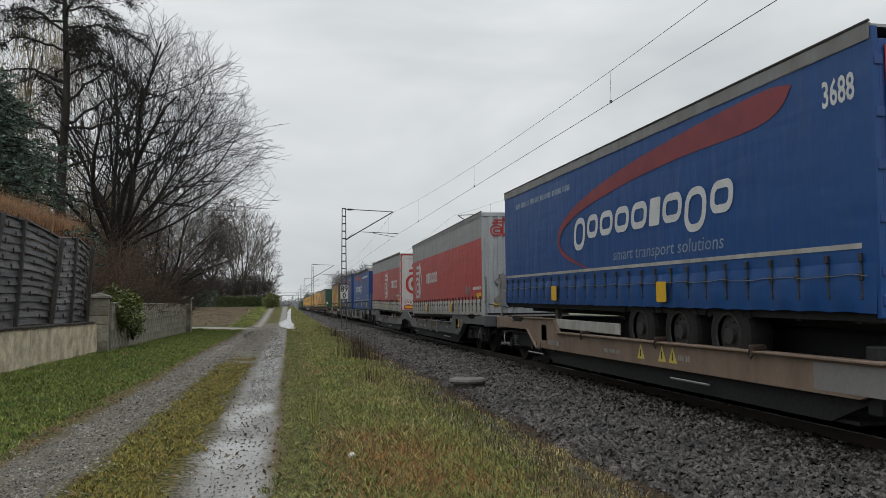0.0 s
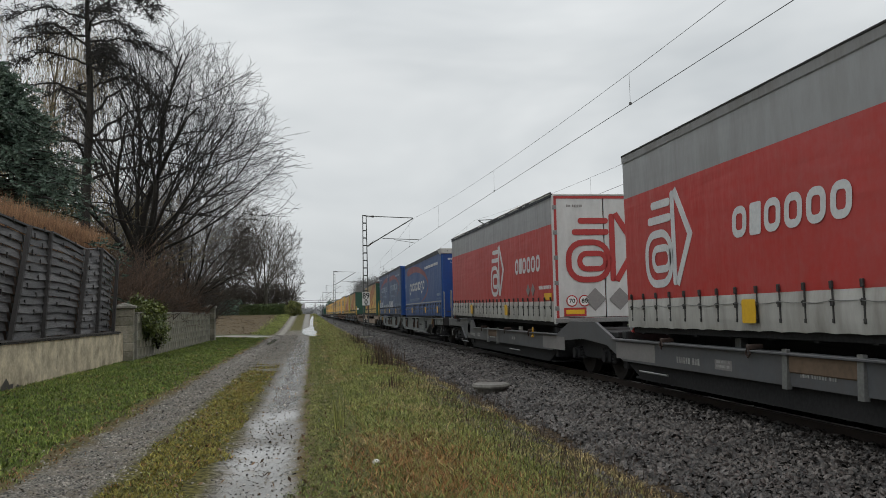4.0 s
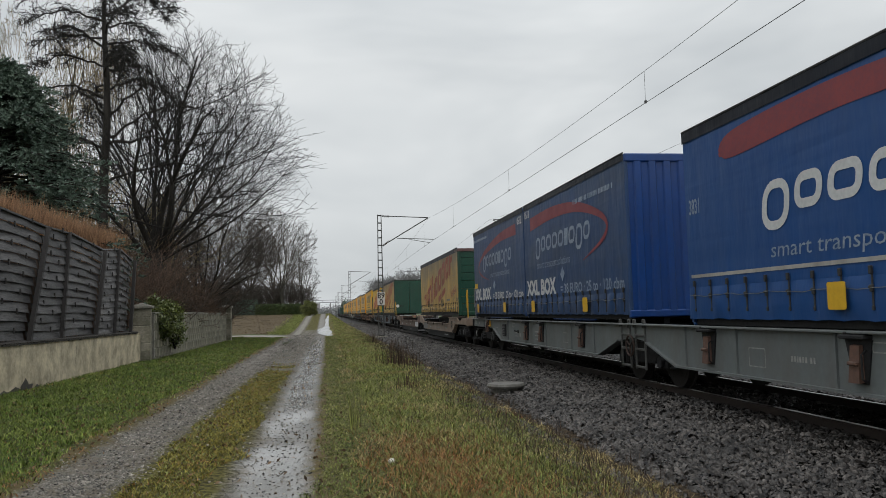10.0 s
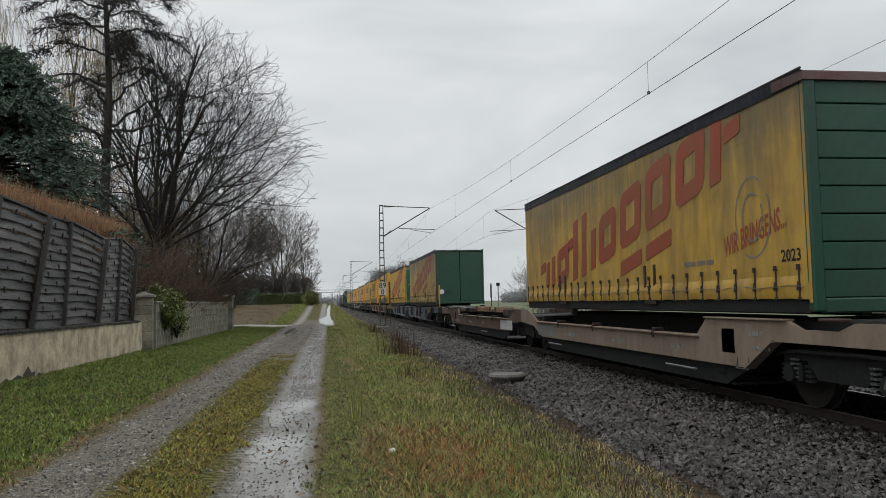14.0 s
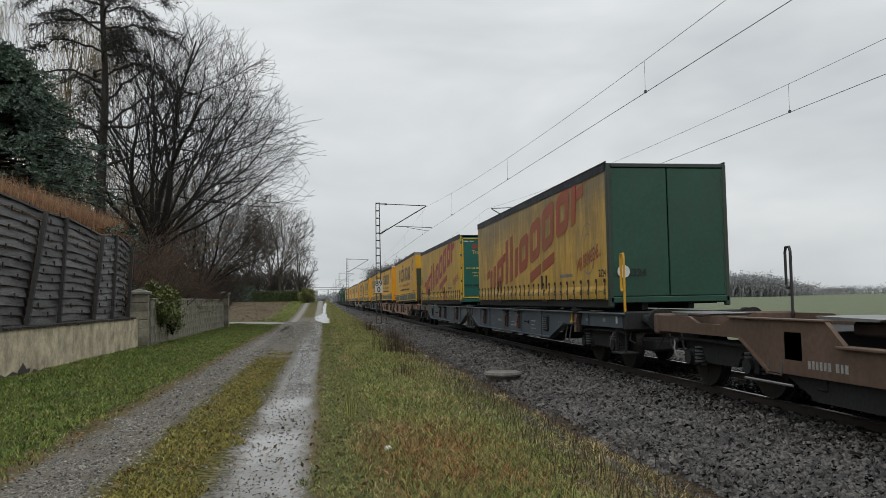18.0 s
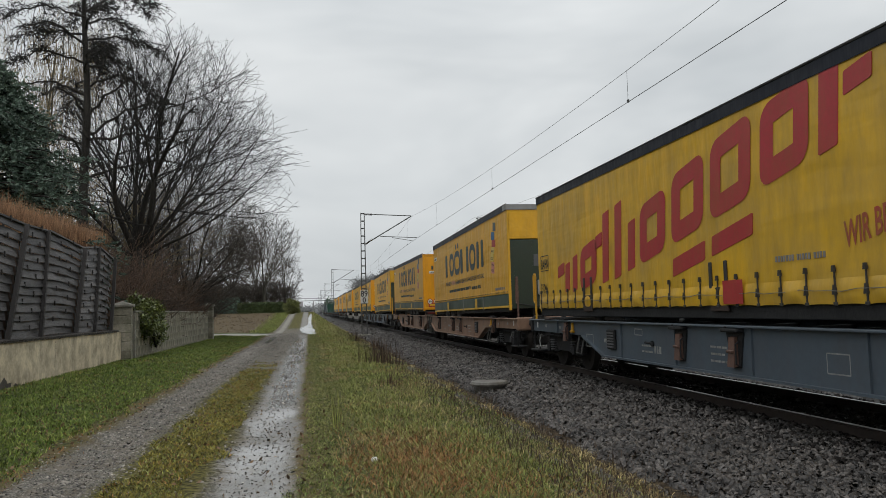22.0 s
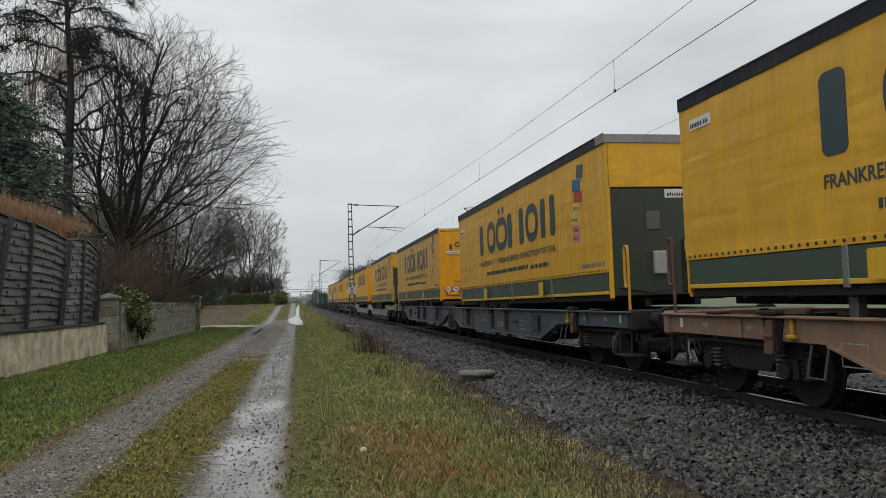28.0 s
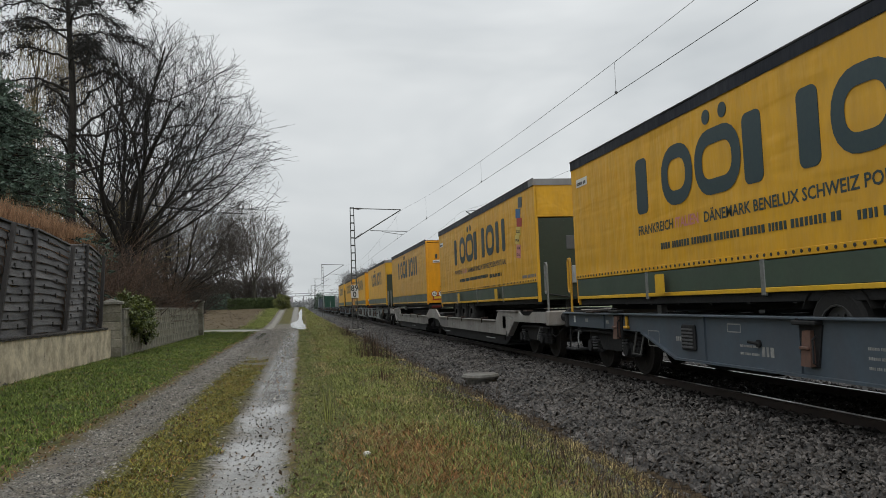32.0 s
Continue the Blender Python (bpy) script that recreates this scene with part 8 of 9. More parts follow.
def manhole():
    MAT["lid"] = surface("dark_wet_concrete", (0.19, 0.182, 0.165), (0.095, 0.09, 0.08), 0.7, grain=18, bump=0.25, dirt=(0.05, 0.05, 0.035), dirt_amount=0.7, streaks=False)
    m = thing("manhole", pose(3.45, 15.3, -0.23), "round concrete shaft with a flat weathered concrete lid", "manhole")
    part("shaft", Geo().rod((0, 0, 0), (0, 0, 0.22), 0.27, n=24), "lid", m)
    part("lid", Geo().rod((0, 0, 0.215), (0, 0, 0.25), 0.36, 0.375, n=28).rod((0, 0, 0.25), (0, 0, 0.29), 0.375, 0.35, n=28), "lid", m)


manhole()
st = thing("stone", pose(0.62, 8.0, 0.02), "small white stone lying in the grass", "stone")
part("pebble", Geo().box(-0.035, 0.035, -0.03, 0.03, -0.02, 0.03, 0.018), "sign_white", st)


# ---- trees and shrubs ----
class Wood:
    """Tapering limbs gathered into one mesh."""

    def __init__(self):
        self.v, self.f = [], []

    def limb(self, pts, radii, n):
        o = len(self.v)
        prev = None
        for i, (p, r) in enumerate(zip(pts, radii)):
            d = (pts[min(i + 1, len(pts) - 1)] - pts[max(i - 1, 0)])
            d = d.normalized() if d.length > 1e-6 else Vector((0, 0, 1))
            u = d.orthogonal().normalized() if prev is None else (prev - d * prev.dot(d)).normalized()
            prev = u
            w = d.cross(u)
            for k in range(n):
                a = 2 * math.pi * k / n
                self.v.append(tuple(p + (u * math.cos(a) + w * math.sin(a)) * r))
        for i in range(len(pts) - 1):
            for k in range(n):
                a, b = o + i * n + k, o + i * n + (k + 1) % n
                self.f.append((a, b, b + n, a + n))

    def done(self, name, material, parent, label=""):
        if not self.v:
            return None
        me = tri_mesh(name, self.v, self.f, material)
        me.shade_smooth()
        return part(name, me, material, parent, label)


def grow(woods, p, d, length, r, level, rnd, spec, tips=None, thin=0.007):
    """One limb and, along it, its children. spec[level]: pieces, bend, lift, children, child length, child angle, sides."""
    seg, bend, lift, kids, klen, kang, sides = spec[level]
    pts, radii = [p.copy()], [r]
    last = level == len(spec) - 1
    q, dd = p.copy(), d.normalized()
    for i in range(seg):
        dd = (dd + Vector((rnd.gauss(0, bend), rnd.gauss(0, bend), rnd.gauss(0, bend) + lift))).normalized()
        q = q + dd * (length / seg)
        pts.append(q.copy())
        radii.append(max(thin, r * (1 - 0.82 * (i + 1) / seg)))
    (woods[0] if level == 0 else woods[1]).limb(pts, radii, sides)
    if tips is not None and (last or level == len(spec) - 2):
        tips.append((pts[-1], dd))
    if last:
        return
    for k in range(kids):
        f = (0.22 if level else 0.3) + (0.78 if level else 0.7) * (k + rnd.random()) / kids
        i = min(seg - 1, int(f * seg))
        base = pts[i].lerp(pts[i + 1], f * seg - i)
        axis = (pts[i + 1] - pts[i]).normalized()
        side = axis.orthogonal().normalized()
        side.rotate(Matrix.Rotation(rnd.uniform(0, 6.283), 3, axis))
        a = radians(kang * rnd.uniform(0.7, 1.3))
        nd = axis * math.cos(a) + side * math.sin(a)
        grow(woods, base, nd, length * klen * rnd.uniform(0.6, 1.2) * (1.15 - 0.5 * f), max(thin, radii[i] * 0.55), level + 1, rnd, spec, tips, thin)


SHRUB = [(5, 0.14, 0.04, 8, 0.5, 35, 3), (4, 0.16, 0.03, 6, 0.55, 38, 3), (3, 0.18, 0.02, 0, 0, 0, 3)]


def crown_tree(name, x, y, label, fork, middle, dome, limbs, spacing, seed, trunk_r=0.26, thin=0.0095, bark="bark", twig="twig", low=0.05, base_z=None):
    """A bare tree: limbs leave a fork and divide three times, kept inside an uneven dome (left, right, across, up) round its middle."""
    t = thing(name, pose(x, y, ground_z(x, y) if base_z is None else base_z), label, "tree", "bare trees")
    rnd = random.Random(seed)
    wood, crown = Wood(), Wood()
    fork, middle = Vector(fork), Vector(middle)

    def out(p):
        """How far p lies from the dome's middle; 1 on its uneven skin."""
        v = p - middle
        u = Vector((v.x / (dome[1] if v.x > 0 else dome[0]), v.y / dome[2], v.z / dome[3]))
        n = u.normalized() if u.length > 0.01 else Vector((0, 0, 1))
        return u.length / (1 + 0.13 * noise.noise(n * 2.6 + Vector((seed, 0, 0))) + 0.09 * noise.noise(n * 9 + Vector((0, seed, 0))))

    def branch(p, d, length, r, level):
        seg = max(3, min(12, int(length / (0.7, 0.5, 0.35, 0.25)[level])))
        bend, lift = (0.11, 0.11, 0.11, 0.11)[level], (0.05, 0.035, 0.025, 0.02)[level]
        pts, radii, dd = [p], [r], d.normalized()
        for i in range(seg):
            dd = (dd + Vector((rnd.gauss(0, bend), rnd.gauss(0, bend), rnd.gauss(0, bend) + lift))).normalized()
            q = pts[-1] + dd * (length / seg)
            if i > 1 and out(q) > (0.93, 0.97, 1.0, 1.03)[level]:
                break
            pts.append(q)
            radii.append(max(thin * (1.0, 1.0, 0.9, 0.75)[level], r * (1 - 0.85 * (i + 1) / seg)))
        (wood if level < 1 else crown).limb(pts, radii, (7, 4, 3, 3)[level])
        if level == 3:
            return
        kids = max(2, round(length * len(pts) / (seg + 1) / spacing[level]))
        m = len(pts) - 1
        for k in range(kids):
            f = (0.28, 0.16, 0.12)[level] + (1 - (0.28, 0.16, 0.12)[level]) * (k + rnd.random()) / kids
            i = min(m - 1, int(f * m))
            base = pts[i].lerp(pts[i + 1], f * m - i)
            axis = (pts[i + 1] - pts[i]).normalized()
            side = axis.orthogonal().normalized()
            side.rotate(Matrix.Rotation(k * 2.4 + rnd.uniform(-0.8, 0.8), 3, axis))
            a = radians(rnd.uniform(24, 52))
            ln = length * (0.68 - 0.36 * f) * rnd.uniform(0.65, 1.2) + (0.3, 0.25, 0.15)[level]
            branch(base, axis * math.cos(a) + side * math.sin(a), ln, max(thin, min(radii[i] * 0.6, 0.045 if level == 0 else 0.02)), level + 1)

    wood.limb([Vector((0, 0, -0.3)), fork * 0.3, fork * 0.7, fork * 1.04], [trunk_r * 1.35, trunk_r, trunk_r * 0.9, trunk_r * 0.75], 10)
    for k in range(limbs):
        z = low + (0.97 - low) * (k + 0.5) / limbs
        a = k * 2.399963 + rnd.uniform(-0.3, 0.3)
        w = math.sqrt(1 - z * z)
        v = Vector((w * math.cos(a) * (dome[1] if math.cos(a) > 0 else dome[0]), w * math.sin(a) * dome[2], z * dome[3] * 1.05))
        goal = middle + v
        start = fork * rnd.uniform(0.84, 1.02)
        d = (goal - start)
        flat = Vector((d.x, d.y, d.z * 0.85 - 0.05 * d.length))
        branch(start, flat, d.length * rnd.uniform(0.92, 1.06), trunk_r * rnd.uniform(0.20, 0.46), 0)
    wood.done("trunk", bark, t)
    crown.done("crown", twig, t, "crown of fine bare twigs")


def build_larch(x, y, h):
    """A tall bare conifer: bowed boughs, bare low down, hung with drooping twigs and cones higher up."""
    t = thing("larch", pose(x, y, ground_z(x, y)), "tall leafless larch, bowed branches hung with dark cones", "tree", "bare trees")
    rnd = random.Random(21)
    rng = np.random.default_rng(31)
    trunk, crown = Wood(), Wood()
    pts = [Vector((0.09 * math.sin(i * 0.8), 0.05 * math.cos(i), -0.2 + h * i / 18)) for i in range(19)]
    trunk.limb(pts, [0.27 * (1 - 0.9 * (i / 18) ** 1.2) for i in range(19)], 9)
    spots = []

    def bough(z, a, reach, rise, droop, r, dense):
        """One bough from the height z, rising and then bowing down; dense: how thickly it is hung."""
        br = []
        for j in range(13):
            g = j / 12
            side = rnd.gauss(0, 0.07) if j else 0
            br.append(Vector((math.cos(a) * reach * g - math.sin(a) * side, math.sin(a) * reach * g + math.cos(a) * side,
                              z + rise * math.sin(min(1.0, g * 1.25) * math.pi / 2) - droop * max(0.0, g - 0.45) ** 1.6 + (rnd.gauss(0, 0.05) if j else 0))))
        wood = Wood()
        wood.limb(br, [r * (1 - 0.8 * j / 12) + 0.006 for j in range(13)], 6)
        wood.done("bough", "bark", t)
        for s in range(int(reach * (6 + 19 * dense))):
            g = 0.22 + 0.78 * rnd.random() ** 0.7
            i = min(11, int(g * 12))
            b = br[i].lerp(br[i + 1], g * 12 - i)
            ln = rnd.uniform(0.3, 1.0) * (1.0 if dense > 0.4 else 0.8)
            d = Vector((rnd.gauss(0, 0.7) + 0.45 * math.cos(a), rnd.gauss(0, 0.7) + 0.45 * math.sin(a), rnd.uniform(-0.75, 0.6))).normalized()
            mid = b + d * ln * 0.5 + Vector((0, 0, 0.04))
            e = b + d * ln + Vector((0, 0, -0.25 * ln))
            crown.limb([b, mid, e], [0.014, 0.011, 0.008], 3)
            for q in range(4 if dense > 0.4 else 2):
                c = b.lerp(mid, rnd.uniform(0.3, 1.0)) if rnd.random() < 0.4 else mid.lerp(e, rnd.random())
                o = Vector((rnd.gauss(0, 0.2), rnd.gauss(0, 0.2), rnd.gauss(-0.06, 0.16)))
                crown.limb([c, c + o], [0.009, 0.007], 3)
                if rnd.random() < dense * (0.55 if g > 0.5 else 0.2):
                    spots.append(tuple(c + o * rnd.uniform(0.2, 1.1)))

    # the bare lower boughs
    for z, a, reach, rise, droop in ((6.4, 0.3, 3.4, -0.9, 0.2), (7.4, 0.05, 5.2, 1.1, 2.0), (7.5, 2.9, 1.8, 0.5, 0.3), (8.9, 3.2, 2.6, 0.7, 0.5), (9.1, -0.2, 4.6, 0.3, 1.6),
                                     (9.4, 0.2, 4.9, 1.9, 1.8), (8.2, 1.6, 3.0, 0.4, 1.0), (8.4, 4.6, 2.8, 0.6, 1.2), (10.1, 0.1, 3.1, 2.2, 4.4), (10.6, 1.9, 2.6, 0.8, 1.6), (10.4, 4.3, 2.6, 0.8, 1.6), (11.2, 3.4, 2.8, 0.6, 1.5)):
        bough(z, a, reach, rise, droop, 0.062, 0.10 if z < 10 else 0.3)
    n = 31
    for k in range(n):
        z = 11.6 + (h - 11.9) * k / n
        f = max(0.0, (z - 15.5) / (h - 15.5))
        bough(z, k * 2.399963 + rnd.uniform(-0.4, 0.4), (3.55 - 2.9 * f) * rnd.uniform(0.7, 1.05), rnd.uniform(0.1, 1.0), rnd.uniform(1.2, 3.2), 0.05 - 0.025 * f, 0.85)
    trunk.done("trunk", "bark", t)
    crown.done("crown", "twig", t, "fine drooping bare twigs")
    spots = np.array(spots)
    v, f = pebbles(rng, spots[:, 0], spots[:, 1], spots[:, 2], rng.uniform(0.04, 0.10, len(spots)))
    part("dry_cone", tri_mesh("dry_cone", v, f, "twig"), "twig", t, "scattered small dark cones")["kind"] = "stuff"


def build_near_trees():
    crown_tree("spreading_tree", -8.3, 38.5, "large leafless tree with a wide crown of fine twigs",
               (0.55, 0.0, 4.5), (1.3, 0.0, 8.0), (4.6, 6.4, 4.4, 7.6), 18, (0.80, 0.64, 0.55), 7, 0.34, 0.0085, low=-0.12)
    crown_tree("spreading_tree", -7.4, 47.0, "leafless tree with a dense crown of fine grey-brown twigs",
               (0.3, 0.0, 2.2), (0.2, 0.0, 5.0), (5.0, 5.0, 3.6, 5.4), 18, (0.62, 0.5, 0.43), 8, 0.18, 0.0085, "bark", "twig_grey", -0.1)
    build_larch(-9.62, 36.5, 20.0)


def build_conifer(x, y, h, r, seed):
    t = thing("conifer", pose(x, y, 0.05), "broad dark green conifer with dense drooping sprays", "tree", "evergreens")
    rnd = random.Random(seed)
    rng = np.random.default_rng(seed)
    w = Wood()
    w.limb([Vector((0, 0, z)) for z in (-0.2, h * 0.3, h * 0.6, h * 0.97)], [0.28, 0.2, 0.12, 0.03], 7)
    sprays = []
    for i in range(780):
        z = h * (0.04 + 0.94 * rnd.random() ** 0.9)
        a = rnd.uniform(0, 6.283)
        reach = r * (1 - (z / h) ** 3.0) * rnd.uniform(0.62, 1.18) + 0.25
        bow = rnd.uniform(0.3, 0.9)
        pts = [Vector((reach * f * math.cos(a), reach * f * math.sin(a), z + bow * f - 0.9 * f * f)) for f in (0, 0.2, 0.4, 0.6, 0.8, 1.0)]
        w.limb(pts, [0.045 * (1 - 0.8 * k / 5) + 0.006 for k in range(6)], 3)
        for q in range(15):
            f = 0.35 + 0.65 * rnd.random()
            k = min(4, int(f * 5))
            b = pts[k].lerp(pts[k + 1], f * 5 - k)
            d = Vector((math.cos(a) + rnd.gauss(0, 0.75), math.sin(a) + rnd.gauss(0, 0.75), rnd.uniform(-0.75, 0.7))).normalized()
            sprays.append((b, d, rnd.uniform(0.22, 0.6)))
    w.done("trunk", "bark", t)
    # every spray is a feather of narrow needles along its axis
    base = np.array([tuple(q[0]) for q in sprays])
    axis = np.array([tuple(q[1]) for q in sprays])
    ln = np.array([q[2] for q in sprays])
    k = 15
    c, d, e = np.repeat(base, k, 0), np.repeat(axis, k, 0), np.repeat(ln, k)
    m = len(c)
    s = rng.uniform(0, 1, m)
    p = c + d * (s * e)[:, None]
    p[:, 2] -= 0.25 * (s * e) ** 2
    o = rng.normal(0, 1, (m, 3))
    o -= d * (o * d).sum(1)[:, None]
    o /= np.linalg.norm(o, axis=1)[:, None]
    g = d * 0.75 + o * rng.uniform(0.35, 0.9, m)[:, None]
    g /= np.linalg.norm(g, axis=1)[:, None]
    u = np.cross(g, o)
    u /= np.linalg.norm(u, axis=1)[:, None]
    size = (0.15 * (1.15 - 0.55 * s) * rng.uniform(0.7, 1.3, m))[:, None]
    v = np.stack([p, p + g * size * 0.5 + u * 0.026, p + g * size, p + g * size * 0.5 - u * 0.026], 1).reshape(-1, 3)
    part("foliage", tri_mesh("foliage", v, np.arange(m * 4).reshape(-1, 4), "needle"), "needle", t, "dense dark green sprays")["kind"] = "stuff"


def build_willow(x, y, h, seed):
    t = thing("willow", pose(x, y, 0.05), "yellowish weeping willow with hanging bare rods", "tree", "bare trees")
    rnd = random.Random(seed)
    w, rods = Wood(), Wood()
    tips = []
    woods = (w, w)
    for d, ln, r in (((0, 0, 1), h * 0.8, 0.3), ((0.22, 0.1, 1), h * 0.75, 0.22), ((-0.22, 0.1, 1), h * 0.75, 0.22), ((0.42, -0.2, 1), h * 0.62, 0.16), ((-0.42, 0, 1), h * 0.62, 0.16)):
        grow(woods, Vector((0, 0, -0.2)), Vector(d), ln, r, 0, rnd, [(8, 0.05, 0.05, 8, 0.34, 40, 6), (6, 0.12, 0.06, 5, 0.5, 40, 4), (4, 0.15, 0.0, 0, 0, 0, 3)], tips)
    for p, d in tips:
        for k in range(24):
            q = p + Vector((rnd.gauss(0, 0.55), rnd.gauss(0, 0.55), rnd.gauss(0, 0.6)))
            ln = rnd.uniform(0.8, 3.2)
            pts = [q.copy()]
            e = Vector((d.x * 0.5 + rnd.gauss(0, 0.2), d.y * 0.5, 0.2))
            for j in range(6):
                e = e.lerp(Vector((rnd.gauss(0, 0.25), rnd.gauss(0, 0.25), -1)), 0.3)
                q = q + e * (ln / 6)
                q.z = max(q.z, 4.6 + 0.1 * j)
                pts.append(q.copy())
            rods.limb(pts, [0.012 - 0.0008 * j for j in range(7)], 3)
    w.done("trunk", "bark_grey", t)
    rods.done("crown", "twig_yellow", t, "hanging yellowish rods")


def build_thicket(name, x, y, z, w, d, h, stems, seed, material, label, spec=SHRUB, group="thickets", thin=0.007):
    t = thing(name, pose(x, y, z), label, "shrub", group)
    rnd = random.Random(seed)
    woods = (Wood(), Wood())
    for i in range(stems):
        p = Vector((rnd.uniform(-w, w), rnd.uniform(-d, d), -0.1))
        dr = Vector((rnd.gauss(0, 0.35), rnd.gauss(0, 0.35), 1))
        grow(woods, p, dr, h * rnd.uniform(0.65, 1.05), 0.022 * h / 3 + 0.008, 0, rnd, spec, None, thin)
    woods[0].done("stem_mass", material, t)["kind"] = "stuff"
    woods[1].done("crown", material, t)


def build_stalk_hedge():
    """The flat-topped hedge of russet stalks behind the fence."""
    rng = np.random.default_rng(12)
    n = 30000
    y = rng.uniform(9.0, 29.5, n)
    x = -7.0 - np.abs(rng.normal(0, 0.55, n))
    z = rng.uniform(3.2, 3.8, n)
    tall = np.clip(4.20 + 0.010 * (y - 13) - z + rng.normal(0, 0.17, n), 0.1, 2.6)
    v, f = blades(rng, x, y, z, tall, rng.uniform(0.008, 0.016, n), 0.28)
    ob = new("stalk_hedge", tri_mesh("stalk_hedge", v, f, "russet"))
    tagged(ob, "flat-topped hedge of russet dry stalks behind the fence", "hedge", kind="stuff")
    core = Geo()
    k = 30
    for i in range(k):
        y0, y1 = 9 + 20.5 * i / k, 9 + 20.5 * (i + 1) / k
        core.box(-8.1, -7.1, y0, y1, 0.0, 3.55 + 0.06 * math.sin(i * 1.9))
    ob = part("hedge_core", core, "twig_red", None)
    tagged(ob, "dense inner stalks of the russet hedge", "hedge", kind="stuff")


def leaf_hedge(name, x0, x1, y0, y1, z0, z1, n, size, material, label, seed, round_top=0.15):
    rng = np.random.default_rng(seed)
    c = []
    while len(c) < n:
        p = rng.uniform((x0, y0, z0), (x1, y1, z1))
        q = [abs(2 * (p[k] - a) / (b - a) - 1) for k, (a, b) in enumerate(((x0, x1), (y0, y1), (z0, z1)))]
        if max(q[0], q[1], q[2] if p[2] > (z0 + z1) / 2 else 0) > 0.80:
            c.append(p)
    v, f = leaf_cloud(rng, c, np.array([0.10, 0.10, 0.08]), 5, size, 0.6)
    t = thing(name, pose(0, 0, 0), label, "hedge")
    part("leaves", tri_mesh("leaves", v, f, material), material, t)["kind"] = "stuff"
    part("twig_core", Geo().box(x0 + 0.2, x1 - 0.2, y0 + 0.2, y1 - 0.2, z0 - 0.2, z1 - 0.2, 0.2), material, t)


def ball_bush(name, x, y, z, r, h, n, size, material, label, seed):
    rng = np.random.default_rng(seed)
    d = rng.normal(0, 1, (n, 3))
    d /= np.linalg.norm(d, axis=1)[:, None]
    d *= (rng.uniform(0.45, 1.0, n) ** 0.4 * (1 + 0.18 * np.sin(d[:, 0] * 5 + d[:, 2] * 4)))[:, None]
    c = d * np.array([r, r, h / 2]) + np.array([0, 0, h / 2])
    v, f = leaf_cloud(rng, c, np.array([0.08, 0.08, 0.08]), 5, size, 0.6)
    t = thing(name, pose(x, y, z), label, "bush", "bushes")
    part("leaves", tri_mesh("leaves", v, f, material), material, t)["kind"] = "stuff"
    w = Wood()
    rnd = random.Random(seed)
    for i in range(14):
        a = rnd.uniform(0, 6.283)
        w.limb([Vector((0, 0, -0.1)), Vector((0.4 * r * math.cos(a), 0.4 * r * math.sin(a), h * 0.35)), Vector((0.75 * r * math.cos(a), 0.75 * r * math.sin(a), h * rnd.uniform(0.5, 0.9)))], [0.03, 0.02, 0.008], 4)
    w.done("stem_mass", "twig", t)


build_near_trees()
build_conifer(-10.9, 28.5, 10.4, 4.1, 3)
build_willow(-16.0, 46.0, 23.5, 5)
build_stalk_hedge()
for i, (x, y, w, d, h, m) in enumerate(((-7.2, 30.5, 0.8, 2.2, 3.6, "twig_red"), (-7.8, 34.5, 0.8, 2.2, 4.2, "twig_red"), (-7.7, 38.5, 0.7, 2.0, 3.6, "twig_red"), (-7.6, 42.5, 0.7, 2.2, 3.2, "twig_red"), (-7.2, 46.5, 1.0, 2.2, 3.8, "twig_brown"),
                                       (-9.3, 42.5, 1.6, 3.0, 6.0, "twig_grey"), (-7.8, 36.8, 0.8, 2.0, 4.2, "twig_brown"), (-8.5, 52.0, 2.0, 3.0, 6.4, "twig_brown"), (-7.4, 50.5, 1.4, 2.5, 5.0, "twig_grey"), (-10.0, 46.5, 2.4, 3.0, 8.2, "twig_brown"), (-11.8, 40.5, 2.0, 2.4, 8.5, "twig_yellow"), (-13.5, 44.0, 2.2, 2.4, 11.0, "twig_yellow"), (-10.6, 34.5, 1.0, 2.0, 5.0, "twig_brown"))):
    build_thicket("thicket", x, y, 0.0, w, d, h, 26, 40 + i, m, "leafless tangle of brown shrubs behind the wall")
build_thicket("trailing_shrub", -6.2, 41.5, 1.45, 0.3, 4.0, 0.95, 80, 77, "twig_red", "reddish twigs hanging over the block wall")
ball_bush("ivy_bush", -5.75, 29.3, 0.75, 0.75, 1.45, 900, 0.055, "ivy", "glossy yellow-green ivy climbing over the wall end", 8)
ball_bush("ivy_tuft", -5.55, 30.6, 0.45, 0.35, 0.8, 160, 0.05, "ivy", "ivy trailing down the wall", 9)

# the trees and hedges beyond the ploughed field
leaf_hedge("clipped_hedge", -10.2, -3.9, 119.0, 121.5, 1.30, 2.95, 9000, 0.09, "hedge", "square clipped dark green hedge beyond the field", 14)
ball_bush("round_bush", -2.35, 113.0, 1.2, 1.15, 2.2, 1500, 0.075, "hedge_olive", "round olive-green bush beside the lane", 15)
for i, (x, y, h, w) in enumerate(((-6.9, 126, 17.0, 5.6), (-12.0, 129, 15.0, 5.2), (-17.5, 128, 15.5, 5.4), (-23.0, 126, 14.0, 5.2), (-9.0, 140, 14.0, 5.0), (-4.6, 152, 11.5, 3.6))):
    crown_tree("bare_tree", x, y, "leafless round-crowned tree beyond the ploughed field", (0.1, 0, h * 0.26), (0, 0, h * 0.60), (w, w, w, h * 0.42), 13,
               (1.25, 1.0, 0.85), 60 + i, 0.27, 0.02, "bark_grey", "twig_grey", -0.15)
